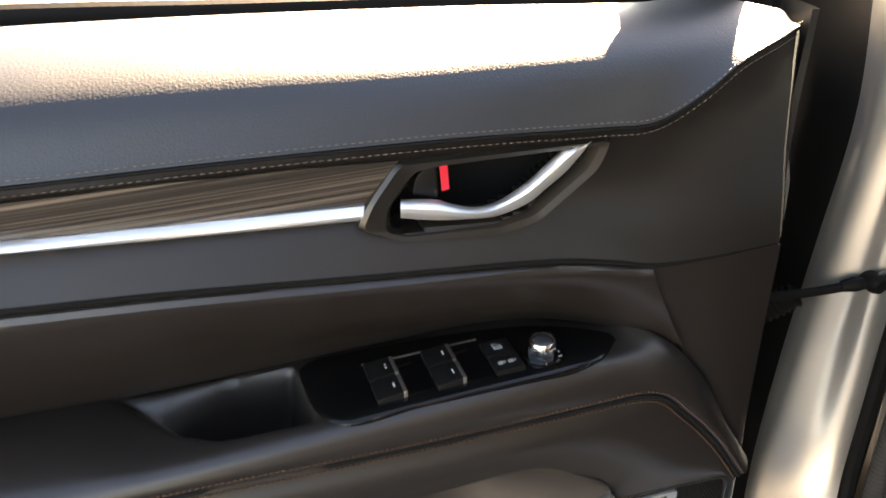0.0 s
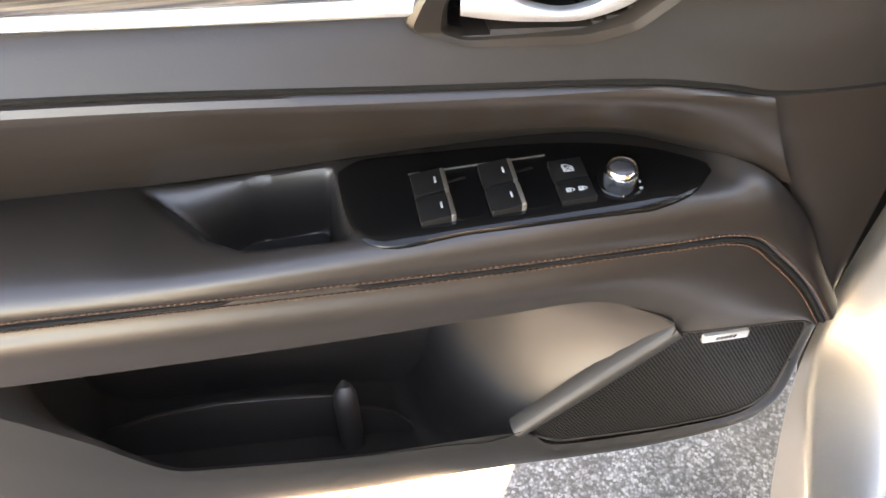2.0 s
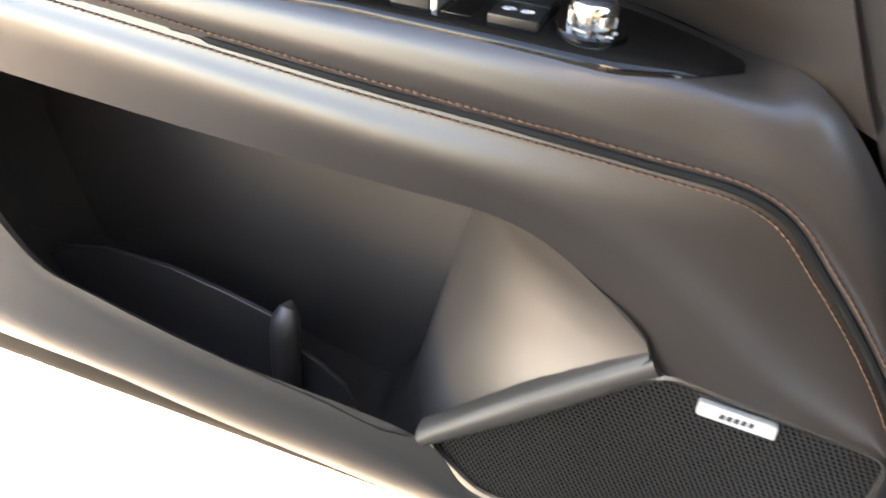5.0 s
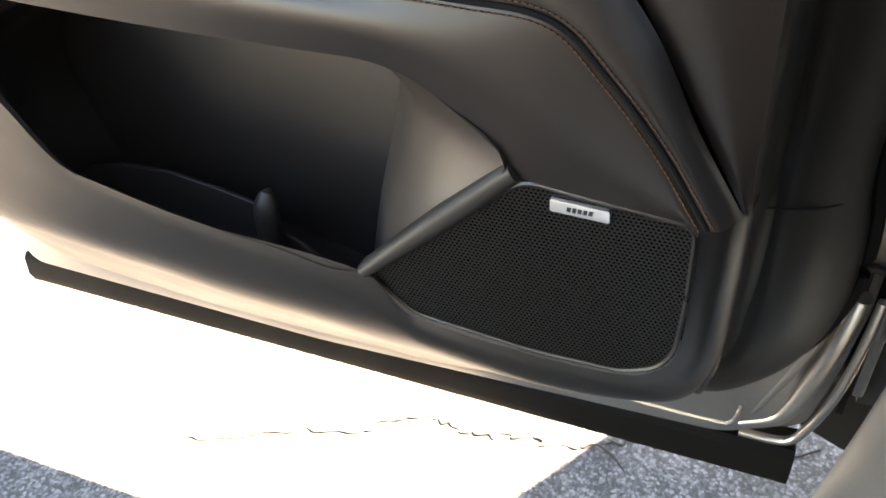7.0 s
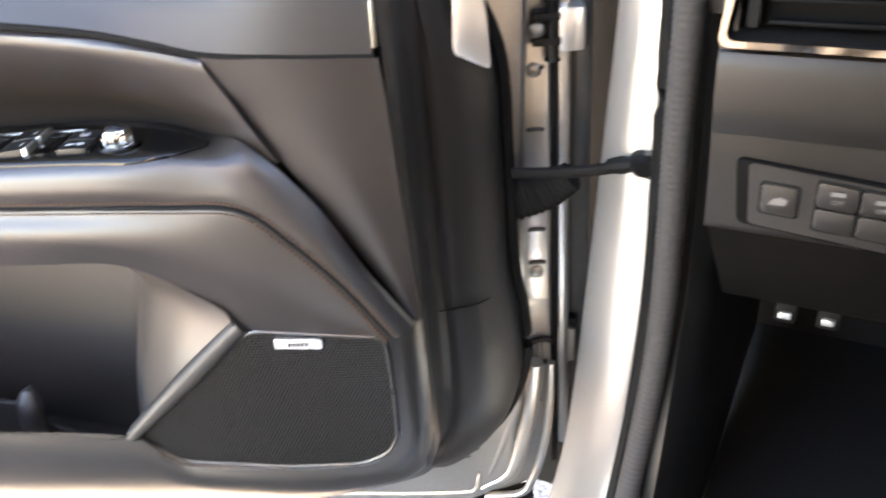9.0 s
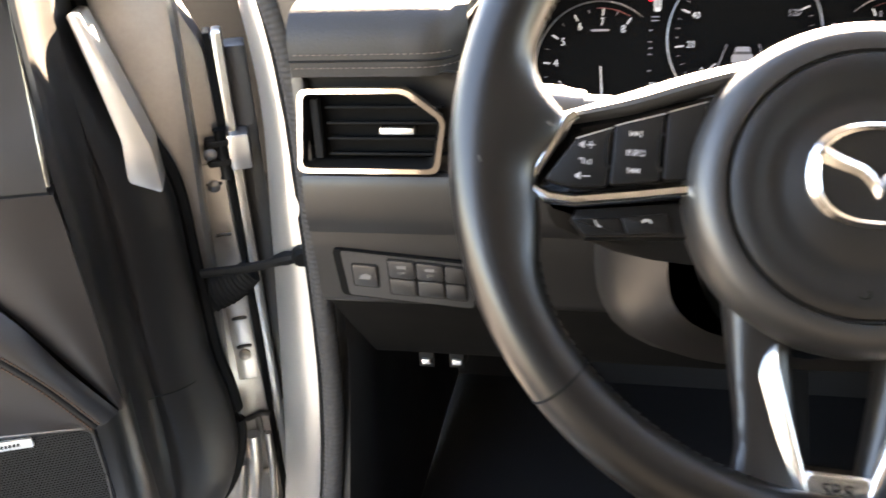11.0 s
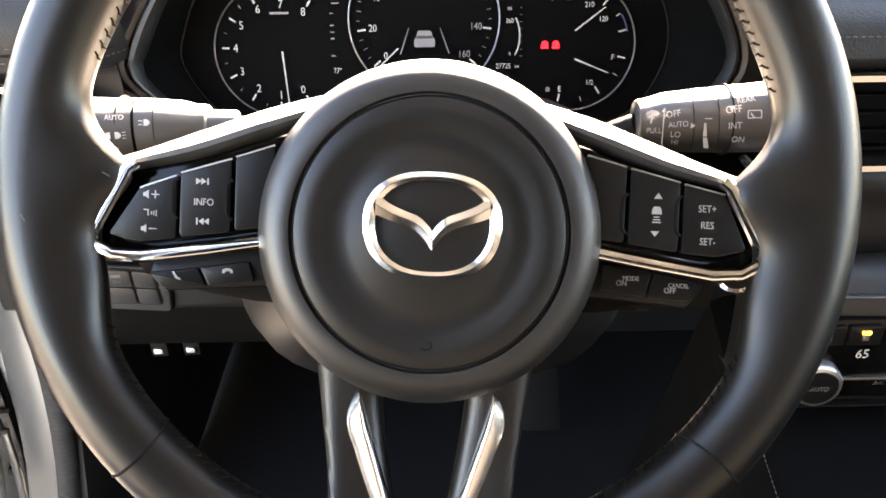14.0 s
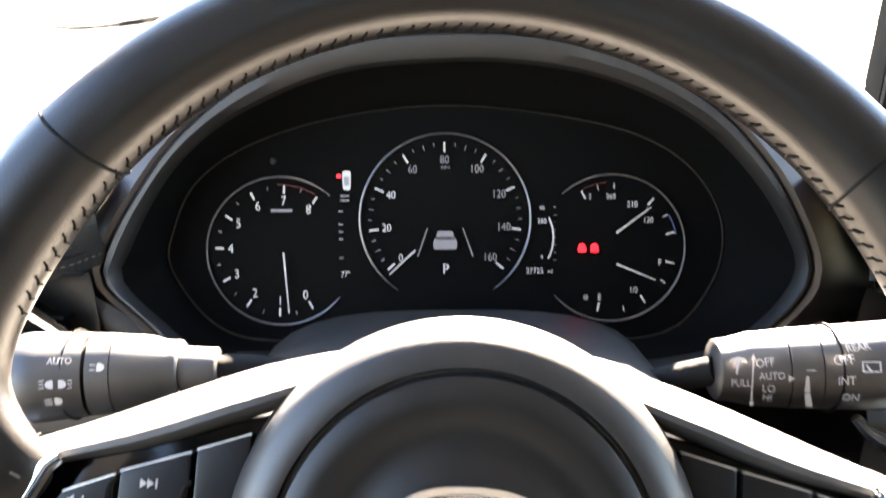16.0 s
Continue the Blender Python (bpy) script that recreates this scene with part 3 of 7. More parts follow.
# armrest
seam_lo = [(-1.06, 0.866, 0.352), (-0.7877, 0.8554, 0.353), (-0.6302, 0.8455, 0.353), (-0.4561, 0.833, 0.352), (-0.313, 0.8255, 0.350), (-0.2500, 0.8182, 0.348), (-0.2145, 0.7865, 0.347), (-0.177, 0.7415, 0.347), (-0.1430, 0.689, 0.347)]
arm_rows = [
    drow((-1.06, 0.887, 0.262), (-0.80, 0.8805, 0.260), (-0.69, 0.874, 0.258), (-0.63, 0.866, 0.256), (-0.476, 0.8655, 0.254), (-0.353, 0.8655, 0.262), (-0.285, 0.862, 0.288), (-0.2400, 0.864, 0.326), (-0.1925, 0.8125, 0.332), (-0.158, 0.750, 0.333), (-0.1227, 0.692, 0.331)),
    drow((-1.06, 0.890, 0.300), (-0.80, 0.8850, 0.300), (-0.69, 0.8765, 0.300), (-0.63, 0.868, 0.300), (-0.476, 0.8675, 0.30), (-0.353, 0.8668, 0.302), (-0.287, 0.863, 0.312), (-0.2430, 0.857, 0.338), (-0.1980, 0.808, 0.340), (-0.161, 0.749, 0.340), (-0.1265, 0.692, 0.338)),
    drow((-1.06, 0.888, 0.335), (-0.80, 0.8805, 0.338), (-0.69, 0.872, 0.340), (-0.63, 0.8672, 0.343), (-0.476, 0.8662, 0.344), (-0.353, 0.8655, 0.344), (-0.285, 0.860, 0.343), (-0.2450, 0.842, 0.346), (-0.2030, 0.800, 0.347), (-0.166, 0.7470, 0.346), (-0.132, 0.691, 0.345)),
    drow((-1.06, 0.879, 0.350), (-0.80, 0.8700, 0.352), (-0.69, 0.862, 0.353), (-0.63, 0.857, 0.354), (-0.476, 0.852, 0.3545), (-0.353, 0.847, 0.354), (-0.285, 0.838, 0.350), (-0.2470, 0.828, 0.3495), (-0.2080, 0.7935, 0.349), (-0.170, 0.7450, 0.349), (-0.136, 0.690, 0.348)),
    drow(*seam_lo),
]
CUBBY = [(-0.672, -0.262), (-0.534, -0.266), (-0.529, -0.335), (-0.598, -0.332), (-0.625, -0.318)]


def edge_distance(p, poly):
    return min((Vector(p) - (Vector(a) + (Vector(q) - Vector(a)) * max(0, min(1, (Vector(p) - Vector(a)).dot(Vector(q) - Vector(a)) / (Vector(q) - Vector(a)).length_squared)))).length for a, q in zip(poly, poly[1:] + poly[:1]))


arm_mesh = loft(arm_rows, 460, 16)
for v in arm_mesh.verts:
    if -0.68 < v.co.x < -0.52 and v.co.z > 0.845 and inside((v.co.x, v.co.y), CUBBY):
        d = edge_distance((v.co.x, v.co.y), CUBBY)
        k = min(1.0, d / (0.007 + 0.03 * max(0.0, min(1.0, (-0.585 - v.co.x) / 0.05))))
        v.co.z -= 0.056 * k * k * (3 - 2 * k)
dented = [v for v in arm_mesh.verts if -0.685 < v.co.x < -0.515 and v.co.y < -0.258 and -0.342 < v.co.y]
for _ in range(3):
    bmesh.ops.smooth_vert(arm_mesh, verts=dented, factor=0.5, use_axis_z=True)
door_arm = part("armrest", arm_mesh, LEATHER, door, "soft black leatherette armrest with a grab cup")
cup_mat = part("cup_mat", prism(rounded([(-0.618, -0.276), (-0.543, -0.276), (-0.541, -0.326), (-0.600, -0.323)], 0.006), 0.806, 0.8135, 0.001), PLASTIC, door, "black rubber cup mat")
# stitched lower pad down to the pocket and speaker
lower_rows = [
    drow(*[(u, z, w - 0.002) for u, z, w in seam_lo]),
    drow(*[(u, z - 0.008, w + 0.0004) if u < -0.26 else (u - 0.005, z - 0.006, w + 0.001) for u, z, w in seam_lo]),
    drow((-1.06, 0.846, 0.358), (-0.80, 0.835, 0.359), (-0.64, 0.822, 0.359), (-0.46, 0.809, 0.358), (-0.36, 0.8005, 0.356), (-0.300, 0.7845, 0.354), (-0.253, 0.7530, 0.351), (-0.220, 0.7250, 0.348), (-0.1475, 0.687, 0.346)),
    drow((-1.06, 0.822, 0.352), (-0.81, 0.7985, 0.355), (-0.685, 0.7905, 0.355), (-0.55, 0.7835, 0.354), (-0.43, 0.7795, 0.352), (-0.366, 0.776, 0.350), (-0.326, 0.756, 0.346), (-0.278, 0.712, 0.341), (-0.268, 0.6985, 0.340), (-0.1500, 0.6855, 0.340)),
]
lower_pad = part("lower_pad", loft(lower_rows, 110, 6, BACK), LEATHER, door, "black leatherette pad above door pocket")


def skin_of(*obs):
    """Search trees over the skins of some parts."""
    return [BVHTree.FromPolygons([v.co.copy() for v in ob.data.vertices], [tuple(p.vertices) for p in ob.data.polygons]) for ob in obs]


def laid_on(path, trees, lift):
    """The path moved onto the skin that stands farthest towards the cabin."""
    out = []
    for p in path:
        hits = [h for h in (t.ray_cast(Vector((p[0], p[1] - 0.03, p[2])), Vector((0, 1, 0)), 0.06)[0] for t in trees) if h]
        y = min((h.y for h in hits), default=p[1])
        out.append((p[0], y - lift, p[2]))
    ys = np.convolve(np.pad([p[1] for p in out], 3, mode="edge"), np.ones(7) / 7, mode="valid")
    return [(x, float(y), z) for (x, _, z), y in zip(out, ys)]


def beside_seam(off):
    """The armrest seam, moved sideways along the skin."""
    pts = [Vector(p) for p in cr(drow(*seam_lo), 120)]
    out = []
    for k, p in enumerate(pts):
        t = pts[min(k + 1, len(pts) - 1)] - pts[max(k - 1, 0)]
        n = Vector((-t.z, 0, t.x)).normalized()
        out.append(p + n * off)
    return out


seam_skin = skin_of(door_arm, lower_pad)
part("armrest_piping", tube(laid_on(beside_seam(0.0), seam_skin, 0.0004), 0.0023, n=160, sides=8), DARK, door)
for off, stitch_name in ((0.0048, "armrest_stitching"), (-0.0050, "armrest_lower_stitching")):
    line = laid_on(beside_seam(off), seam_skin, 0.0)
    part("needle_line", tube(line, 0.0005, n=200, sides=5), DARK, door)
    stitches([(x, y - 0.0006, z) for x, y, z in line], door, step=0.0044, length=0.0031, r=0.0008, mat=RUST_THREAD, name=stitch_name, label="rust-brown double stitching")

# door pocket: opening, walls and floor
mouth = [(-0.85, 0.80), (-0.685, 0.7905), (-0.55, 0.7835), (-0.43, 0.7795), (-0.366, 0.776), (-0.326, 0.756), (-0.278, 0.710), (-0.335, 0.653), (-0.4085, 0.5835), (-0.48, 0.588), (-0.56, 0.597), (-0.66, 0.617), (-0.705, 0.632), (-0.75, 0.695), (-0.80, 0.755)]
mouth_s = [(float(p[0]), float(p[1])) for p in cr(mouth, 90, True)]


def pocket_ring(k, w, dx=0.0, dz=0.0):
    return [D(-0.575 + (x + 0.575) * k + dx, 0.68 + (z - 0.68) * k + dz, w) for x, z in mouth_s]


def sink(x, z, drop):
    """Carries the lower edge of the pocket down, and its hinge-side edge inwards."""
    low = max(0.0, min(1.0, (0.70 - z) / 0.08))
    return z - drop * low


def ramp_in(x, z, k):
    """Narrows the pocket towards the speaker and widens it under the far edge."""
    if x < -0.60:
        return x - k * 0.8 * min(1.0, (-0.60 - x) / 0.1) * max(0.0, min(1.0, (0.74 - z) / 0.06))
    return -0.60 + (x + 0.60) * (1 - k / 0.322)


rows = [pocket_ring(1.0, 0.346), [D(x, sink(x, z, 0.006), 0.340) for x, z in mouth_s], [D(ramp_in(x, z, 0.035), sink(x, z, 0.05), 0.325) for x, z in mouth_s], [D(ramp_in(x, z, 0.085), sink(x, z, 0.11), 0.295) for x, z in mouth_s],
        [D(ramp_in(x, z, 0.125), sink(x, z, 0.135), 0.240) for x, z in mouth_s], [D(ramp_in(x, z, 0.14) * 0.98 - 0.01, sink(x, z, 0.135), 0.178) for x, z in mouth_s]]
mx, mz = -0.62, 0.63
for k in (0.7, 0.35, 0.1):
    rows.append([D(mx + (p[0] - mx) * k, mz + (p[2] - mz) * k, 0.1775) for p in rows[5]])
pk = grid_mesh(rows, close_u=True)
pk.verts.ensure_lookup_table()
pk.faces.new([pk.verts[i] for i in range(len(pk.verts) - len(mouth_s), len(pk.verts))])
POCKET = material("brown_black_pocket_plastic", (0.0290, 0.0228, 0.0200), 0.44, spec=0.6, grain=0.12, scale=1400)
pocket = part("door_pocket", pk, POCKET, door, "deep black plastic door pocket")
part("pocket_divider", tube([D(-0.558, 0.440, 0.262), D(-0.557, 0.545, 0.258), D(-0.5565, 0.558, 0.256), D(-0.556, 0.565, 0.252), D(-0.556, 0.568, 0.246)], [0.0125, 0.0125, 0.0115, 0.008, 0.002], sides=16), POCKET, pocket)
for arc in ([(-0.86, 0.44), (-0.85, 0.485), (-0.822, 0.525), (-0.785, 0.550), (-0.74, 0.562), (-0.675, 0.5645), (-0.62, 0.556), (-0.562, 0.543), (-0.562, 0.44)], [(-0.550, 0.44), (-0.550, 0.516), (-0.530, 0.506), (-0.510, 0.491), (-0.493, 0.462), (-0.485, 0.425), (-0.483, 0.40)]):
    plate_z = prism(arc, 0.2440, 0.2480, 0.0014, FRONT, 3)
    part("bottle_holder", plate_z, POCKET, pocket, "raised bottle holder with a rounded top edge")

# speaker
GR = [(-0.268, 0.6965), (-0.1495, 0.6835), (-0.1480, 0.62), (-0.1500, 0.567), (-0.1600, 0.5475), (-0.186, 0.5345), (-0.257, 0.533), (-0.362, 0.5435), (-0.4000, 0.5770)]
gr = rounded(GR, 0.012, 4)
speaker = part("speaker_grille", prism(gr, 0.325, 0.3385, 0.002, FRONT), GRILLE, door, "black perforated speaker grille", smooth=False)
part("grille_rim", tube([D(x, z, 0.3385) for x, z in gr], 0.0022, closed=True, sides=6), PLASTIC, speaker)
badge = part("badge", prism(rounded([(-0.2475, 0.6875), (-0.2055, 0.6855), (-0.2055, 0.6755), (-0.2475, 0.6775)], 0.002), 0.3385, 0.342, 0.0008, FRONT), BADGE, speaker, "small silver maker's plate")
bar = bmesh.new()
for k in range(5):
    x = -0.2350 + k * 0.0038
    prism([(x, 0.6835), (x + 0.0028, 0.6834), (x + 0.0022, 0.6797), (x - 0.0006, 0.6798)], 0.3421, 0.3424, 0, FRONT, into=bar)
part("badge_print", bar, INK, badge)

# ramp between pocket and speaker, lower panel
ramp = loft([drow((-0.278, 0.7105, 0.341), (-0.34, 0.652, 0.341), (-0.4085, 0.5835, 0.341)), drow((-0.2755, 0.7070, 0.3465), (-0.337, 0.649, 0.3465), (-0.406, 0.5815, 0.3460)), drow((-0.271, 0.7005, 0.3465), (-0.330, 0.643, 0.3465), (-0.400, 0.5780, 0.3460)), drow((-0.268, 0.697, 0.340), (-0.326, 0.640, 0.340), (-0.398, 0.576, 0.340))], 20, 4, (0, 0.012, 0))
part("pocket_ramp", ramp, material("soft_ramp_edge", (0.0105, 0.0092, 0.0083), 0.56, spec=0.5, grain=0.12, scale=1400), door)
low_rows = [
    drow((-1.06, 0.86, 0.335), (-0.95, 0.83, 0.34), (-0.85, 0.798, 0.344), (-0.80, 0.754, 0.345), (-0.75, 0.694, 0.345), (-0.708, 0.634, 0.345), (-0.66, 0.616, 0.345), (-0.56, 0.596, 0.345), (-0.4085, 0.5830, 0.344), (-0.362, 0.542, 0.342), (-0.257, 0.5315, 0.342), (-0.186, 0.533, 0.341), (-0.160, 0.546, 0.340), (-0.148, 0.567, 0.338), (-0.1465, 0.62, 0.336), (-0.1475, 0.686, 0.336)),
    drow((-1.07, 0.80, 0.328), (-0.965, 0.76, 0.335), (-0.875, 0.720, 0.341), (-0.82, 0.660, 0.343), (-0.772, 0.630, 0.344), (-0.72, 0.606, 0.345), (-0.66, 0.594, 0.346), (-0.56, 0.574, 0.346), (-0.420, 0.552, 0.346), (-0.362, 0.526, 0.345), (-0.257, 0.515, 0.344), (-0.175, 0.519, 0.342), (-0.146, 0.534, 0.340), (-0.132, 0.560, 0.336), (-0.130, 0.62, 0.331), (-0.130, 0.688, 0.330)),
    drow((-1.08, 0.70, 0.318), (-1.00, 0.64, 0.325), (-0.92, 0.600, 0.330), (-0.86, 0.555, 0.332), (-0.80, 0.540, 0.334), (-0.72, 0.528, 0.335), (-0.66, 0.522, 0.335), (-0.56, 0.512, 0.335), (-0.42, 0.503, 0.335), (-0.362, 0.497, 0.335), (-0.257, 0.490, 0.335), (-0.165, 0.499, 0.332), (-0.134, 0.516, 0.327), (-0.121, 0.555, 0.318), (-0.118, 0.62, 0.314), (-0.118, 0.689, 0.314)),
    drow((-1.09, 0.60, 0.29), (-1.02, 0.56, 0.295), (-0.945, 0.525, 0.300), (-0.875, 0.490, 0.300), (-0.80, 0.482, 0.301), (-0.72, 0.475, 0.302), (-0.66, 0.471, 0.302), (-0.56, 0.463, 0.302), (-0.42, 0.456, 0.302), (-0.362, 0.455, 0.302), (-0.25, 0.455, 0.300), (-0.155, 0.470, 0.295), (-0.122, 0.495, 0.290), (-0.1165, 0.545, 0.289), (-0.1165, 0.62, 0.290), (-0.1165, 0.690, 0.291)),
    drow((-1.11, 0.44, 0.20), (-1.04, 0.382, 0.20), (-0.965, 0.347, 0.20), (-0.89, 0.337, 0.20), (-0.80, 0.330, 0.20), (-0.72, 0.3245, 0.20), (-0.66, 0.324, 0.20), (-0.56, 0.324, 0.20), (-0.42, 0.325, 0.20), (-0.362, 0.330, 0.20), (-0.25, 0.345, 0.20), (-0.160, 0.369, 0.20), (-0.131, 0.396, 0.203), (-0.121, 0.455, 0.232), (-0.1165, 0.565, 0.272), (-0.1165, 0.690, 0.28)),
]
part("lower_panel", loft(low_rows, 140, 5, None), PLASTIC, door, "grained dark plastic lower door panel")

# flat facet in front of the armrest, then the flange towards the hinges
facet_rows = [
    drow((-0.2600, 0.9385, 0.3360), (-0.2500, 0.910, 0.3310), (-0.2360, 0.883, 0.3260), (-0.1920, 0.8075, 0.3230), (-0.147, 0.730, 0.3230), (-0.1227, 0.6885, 0.3230)),
    drow((-0.195, 0.933, 0.335), (-0.190, 0.90, 0.332), (-0.178, 0.86, 0.329), (-0.155, 0.795, 0.326), (-0.134, 0.730, 0.324), (-0.121, 0.6885, 0.323)),
    drow((-0.130, 0.9275, 0.327), (-0.128, 0.90, 0.325), (-0.1265, 0.86, 0.323), (-0.124, 0.795, 0.321), (-0.122, 0.73, 0.320), (-0.119, 0.6885, 0.319)),
]
part("front_facet", loft(facet_rows, 40, 6, BACK), LEATHER, door, "smooth black panel ahead of armrest")
edge = [(-0.118, 1.115), (-0.120, 1.03), (-0.1195, 0.96), (-0.1175, 0.88), (-0.1165, 0.78), (-0.1165, 0.66), (-0.1165, 0.60), (-0.117, 0.55), (-0.119, 0.515), (-0.124, 0.488), (-0.134, 0.468), (-0.147, 0.456), (-0.162, 0.449)]
rim = [(-0.105, 1.11), (-0.098, 1.03), (-0.075, 0.955), (-0.047, 0.88), (-0.043, 0.78), (-0.0400, 0.66), (-0.0310, 0.600), (-0.0290, 0.535), (-0.0420, 0.480), (-0.062, 0.442), (-0.088, 0.414), (-0.118, 0.392), (-0.152, 0.3735)]


def turned(u, z, w):
    """The panel's foot tucks under the lower panel."""
    return (u, z, min(w, 0.171 + z - 0.36) if z < 0.53 and u < -0.06 else w)


flange_rows = [
    drow(*[turned(u - 0.009, z, 0.3195 - 0.012 * (z > 1)) for u, z in edge]), drow(*[turned(u - 0.002, z, 0.306) for u, z in edge]), drow(*[turned(u + 0.003, z, 0.268) for u, z in edge]), drow(*[turned(u + 0.012, z, 0.246) for u, z in edge]),
    drow(*[turned(a * 0.66 + b * 0.34, z * 0.66 + y * 0.34, 0.247) for (a, z), (b, y) in zip(edge, rim)]), drow(*[turned(a * 0.35 + b * 0.65, z * 0.4 + y * 0.6, 0.236) for (a, z), (b, y) in zip(edge, rim)]),
    drow(*[turned(u, z, 0.205) for u, z in rim]), drow(*[turned(u + 0.002, z, 0.17) for u, z in rim]),
]
part("hinge_side_panel", loft(flange_rows, 60, 4, None), MATT, door, "black plastic panel turning towards the hinges")
part("panel_seam", tube([D(-0.108, 0.650, 0.254), D(-0.07, 0.648, 0.240), D(-0.041, 0.645, 0.2075)], 0.0009, n=12, sides=5), DARK, door)
part("edge_seal", tube([D(u + 0.006, z, 0.178) for u, z in rim], 0.009, n=50, sides=8), RUBBER, door, "black rubber door seal")
part("corner_plate", prism(rounded([(-0.079, 0.900), (-0.0765, 0.944), (-0.090, 1.02), (-0.100, 1.07), (-0.088, 1.07), (-0.068, 1.0), (-0.0493, 0.9335), (-0.0466, 0.884)], 0.006), 0.18, 0.238, 0.002, FRONT), SILVER_PAINT, door, "small bright metal corner")

# metal shell
shell = [(-1.09, 0.236), (-0.60, 0.230), (-0.06, 0.240), (-0.010, 0.262), (0.004, 0.34), (0.016, 0.46), (0.022, 0.80), (0.014, 1.00), (-0.03, 1.10), (-1.06, 1.12), (-1.13, 0.90), (-1.15, 0.60), (-1.13, 0.33)]
sh = rounded(shell, 0.02, 4)
body_shell = part("door_shell", prism(sh, 0.035, 0.105, 0.008, FRONT), BARE_PAINT, door, "silver painted door shell")
step_in = [(-1.085, 0.27), (-0.60, 0.262), (-0.09, 0.285), (-0.045, 0.32), (-0.035, 0.40), (-0.012, 0.9), (-0.008, 1.085), (-1.05, 1.09), (-1.10, 0.7), (-1.10, 0.36)]
part("inner_skin", prism(rounded(step_in, 0.03, 5), 0.10, 0.165, 0.012, FRONT, 3), BARE_PAINT, door, "silver painted inner skin")
core = [(-1.07, 0.56), (-0.95, 0.47), (-0.6, 0.43), (-0.15, 0.42), (-0.07, 0.50), (-0.06, 0.9), (-0.12, 1.09), (-1.04, 1.10)]
part("trim_backing", prism(core, 0.165, 0.173, 0, FRONT), DARK, door)
# dark bar, proud of the shell, in place of a shaded groove
part("end_shade_bar", box(0.0125, -0.1075, 0.30, 0.0205, -0.060, 1.02, 0.001), DARK, door, "dark gap along door edge")
part("end_rib", box(0.0215, -0.107, 0.33, 0.0335, -0.055, 1.02, 0.004), BARE_PAINT, door, "pressed metal edge")
# dark box in place of the shaded gap beyond the rib
part("gap_shade_box", box(0.033, -0.085, 0.30, 0.058, -0.030, 1.00, 0.003), METAL, door, "dark steel hinge flange")
part("end_plate", box(-0.018, -0.1075, 0.56, 0.011, -0.100, 0.868, 0.003), SILVER_PAINT, door, "pressed end plate")
for path, r in (([D(-0.0307, 0.4654, 0.1605), D(-0.0382, 0.4311, 0.1605), D(-0.0538, 0.3798, 0.1605), D(-0.0712, 0.3318, 0.1595)], 0.006), ([D(-0.0099, 0.5065, 0.1575), D(-0.0144, 0.4574, 0.1575), D(-0.0254, 0.3962, 0.1575), D(-0.0431, 0.3352, 0.1575), D(-0.0794, 0.3081, 0.1570)], 0.010), ([D(0.0095, 0.4992, 0.150), D(0.0070, 0.4370, 0.150), D(-0.0009, 0.3660, 0.150), D(-0.0155, 0.3104, 0.150), D(-0.0320, 0.2850, 0.150), D(-0.0783, 0.2820, 0.150)], 0.005)):
    part("pressed_rib", tube(path, r, n=40, sides=12, squash=(1.0, 1.0)), BARE_PAINT, door, "pressed metal rib")
part("pressed_bead", tube([D(-0.42, 0.318, 0.1630), D(-0.2, 0.306, 0.1630), D(-0.105, 0.3055, 0.1630), D(-0.090, 0.309, 0.1630), D(-0.084, 0.322, 0.1630), D(-0.083, 0.340, 0.1625)], 0.004, n=40, sides=8), BARE_PAINT, door)
lip = [[D(u, z, w) for u in np.linspace(-1.16, -0.0125, 40)] for z, w in ((0.236, 0.085), (0.236, 0.118), (0.228, 0.126), (0.200, 0.130), (0.184, 0.126), (0.184, 0.112), (0.205, 0.108), (0.205, 0.085))]
part("bottom_seal", grid_mesh(lip, close_v=True), RUBBER, door, "long black rubber bottom seal")
low = part("door_hinge", box(-0.026, -0.104, 0.458, 0.010, -0.070, 0.508, 0.005), DARK, door, "black lower hinge bracket")
part("hinge_plate", box(0.008, -0.102, 0.460, 0.043, -0.050, 0.511, 0.007), SILVER_PAINT, low, "silver painted hinge leaf")
part("hinge_pin", tube([(-0.002, -0.108, 0.466), (-0.002, -0.108, 0.500)], 0.0045, sides=12), BARE_PAINT, low)
part("hinge_arm", tube([(-0.018, -0.106, 0.496), (0.004, -0.108, 0.503), (0.014, -0.106, 0.499)], 0.0042, sides=8), METAL, low)
part("hinge_spring", tube([(-0.024, -0.106, 0.468), (-0.012, -0.109, 0.474), (0.006, -0.106, 0.466)], 0.0038, sides=8), METAL, low)
part("hinge_cover", box(-0.012, -0.098, 0.511, 0.046, -0.050, 0.524, 0.005), RUBBER, low)
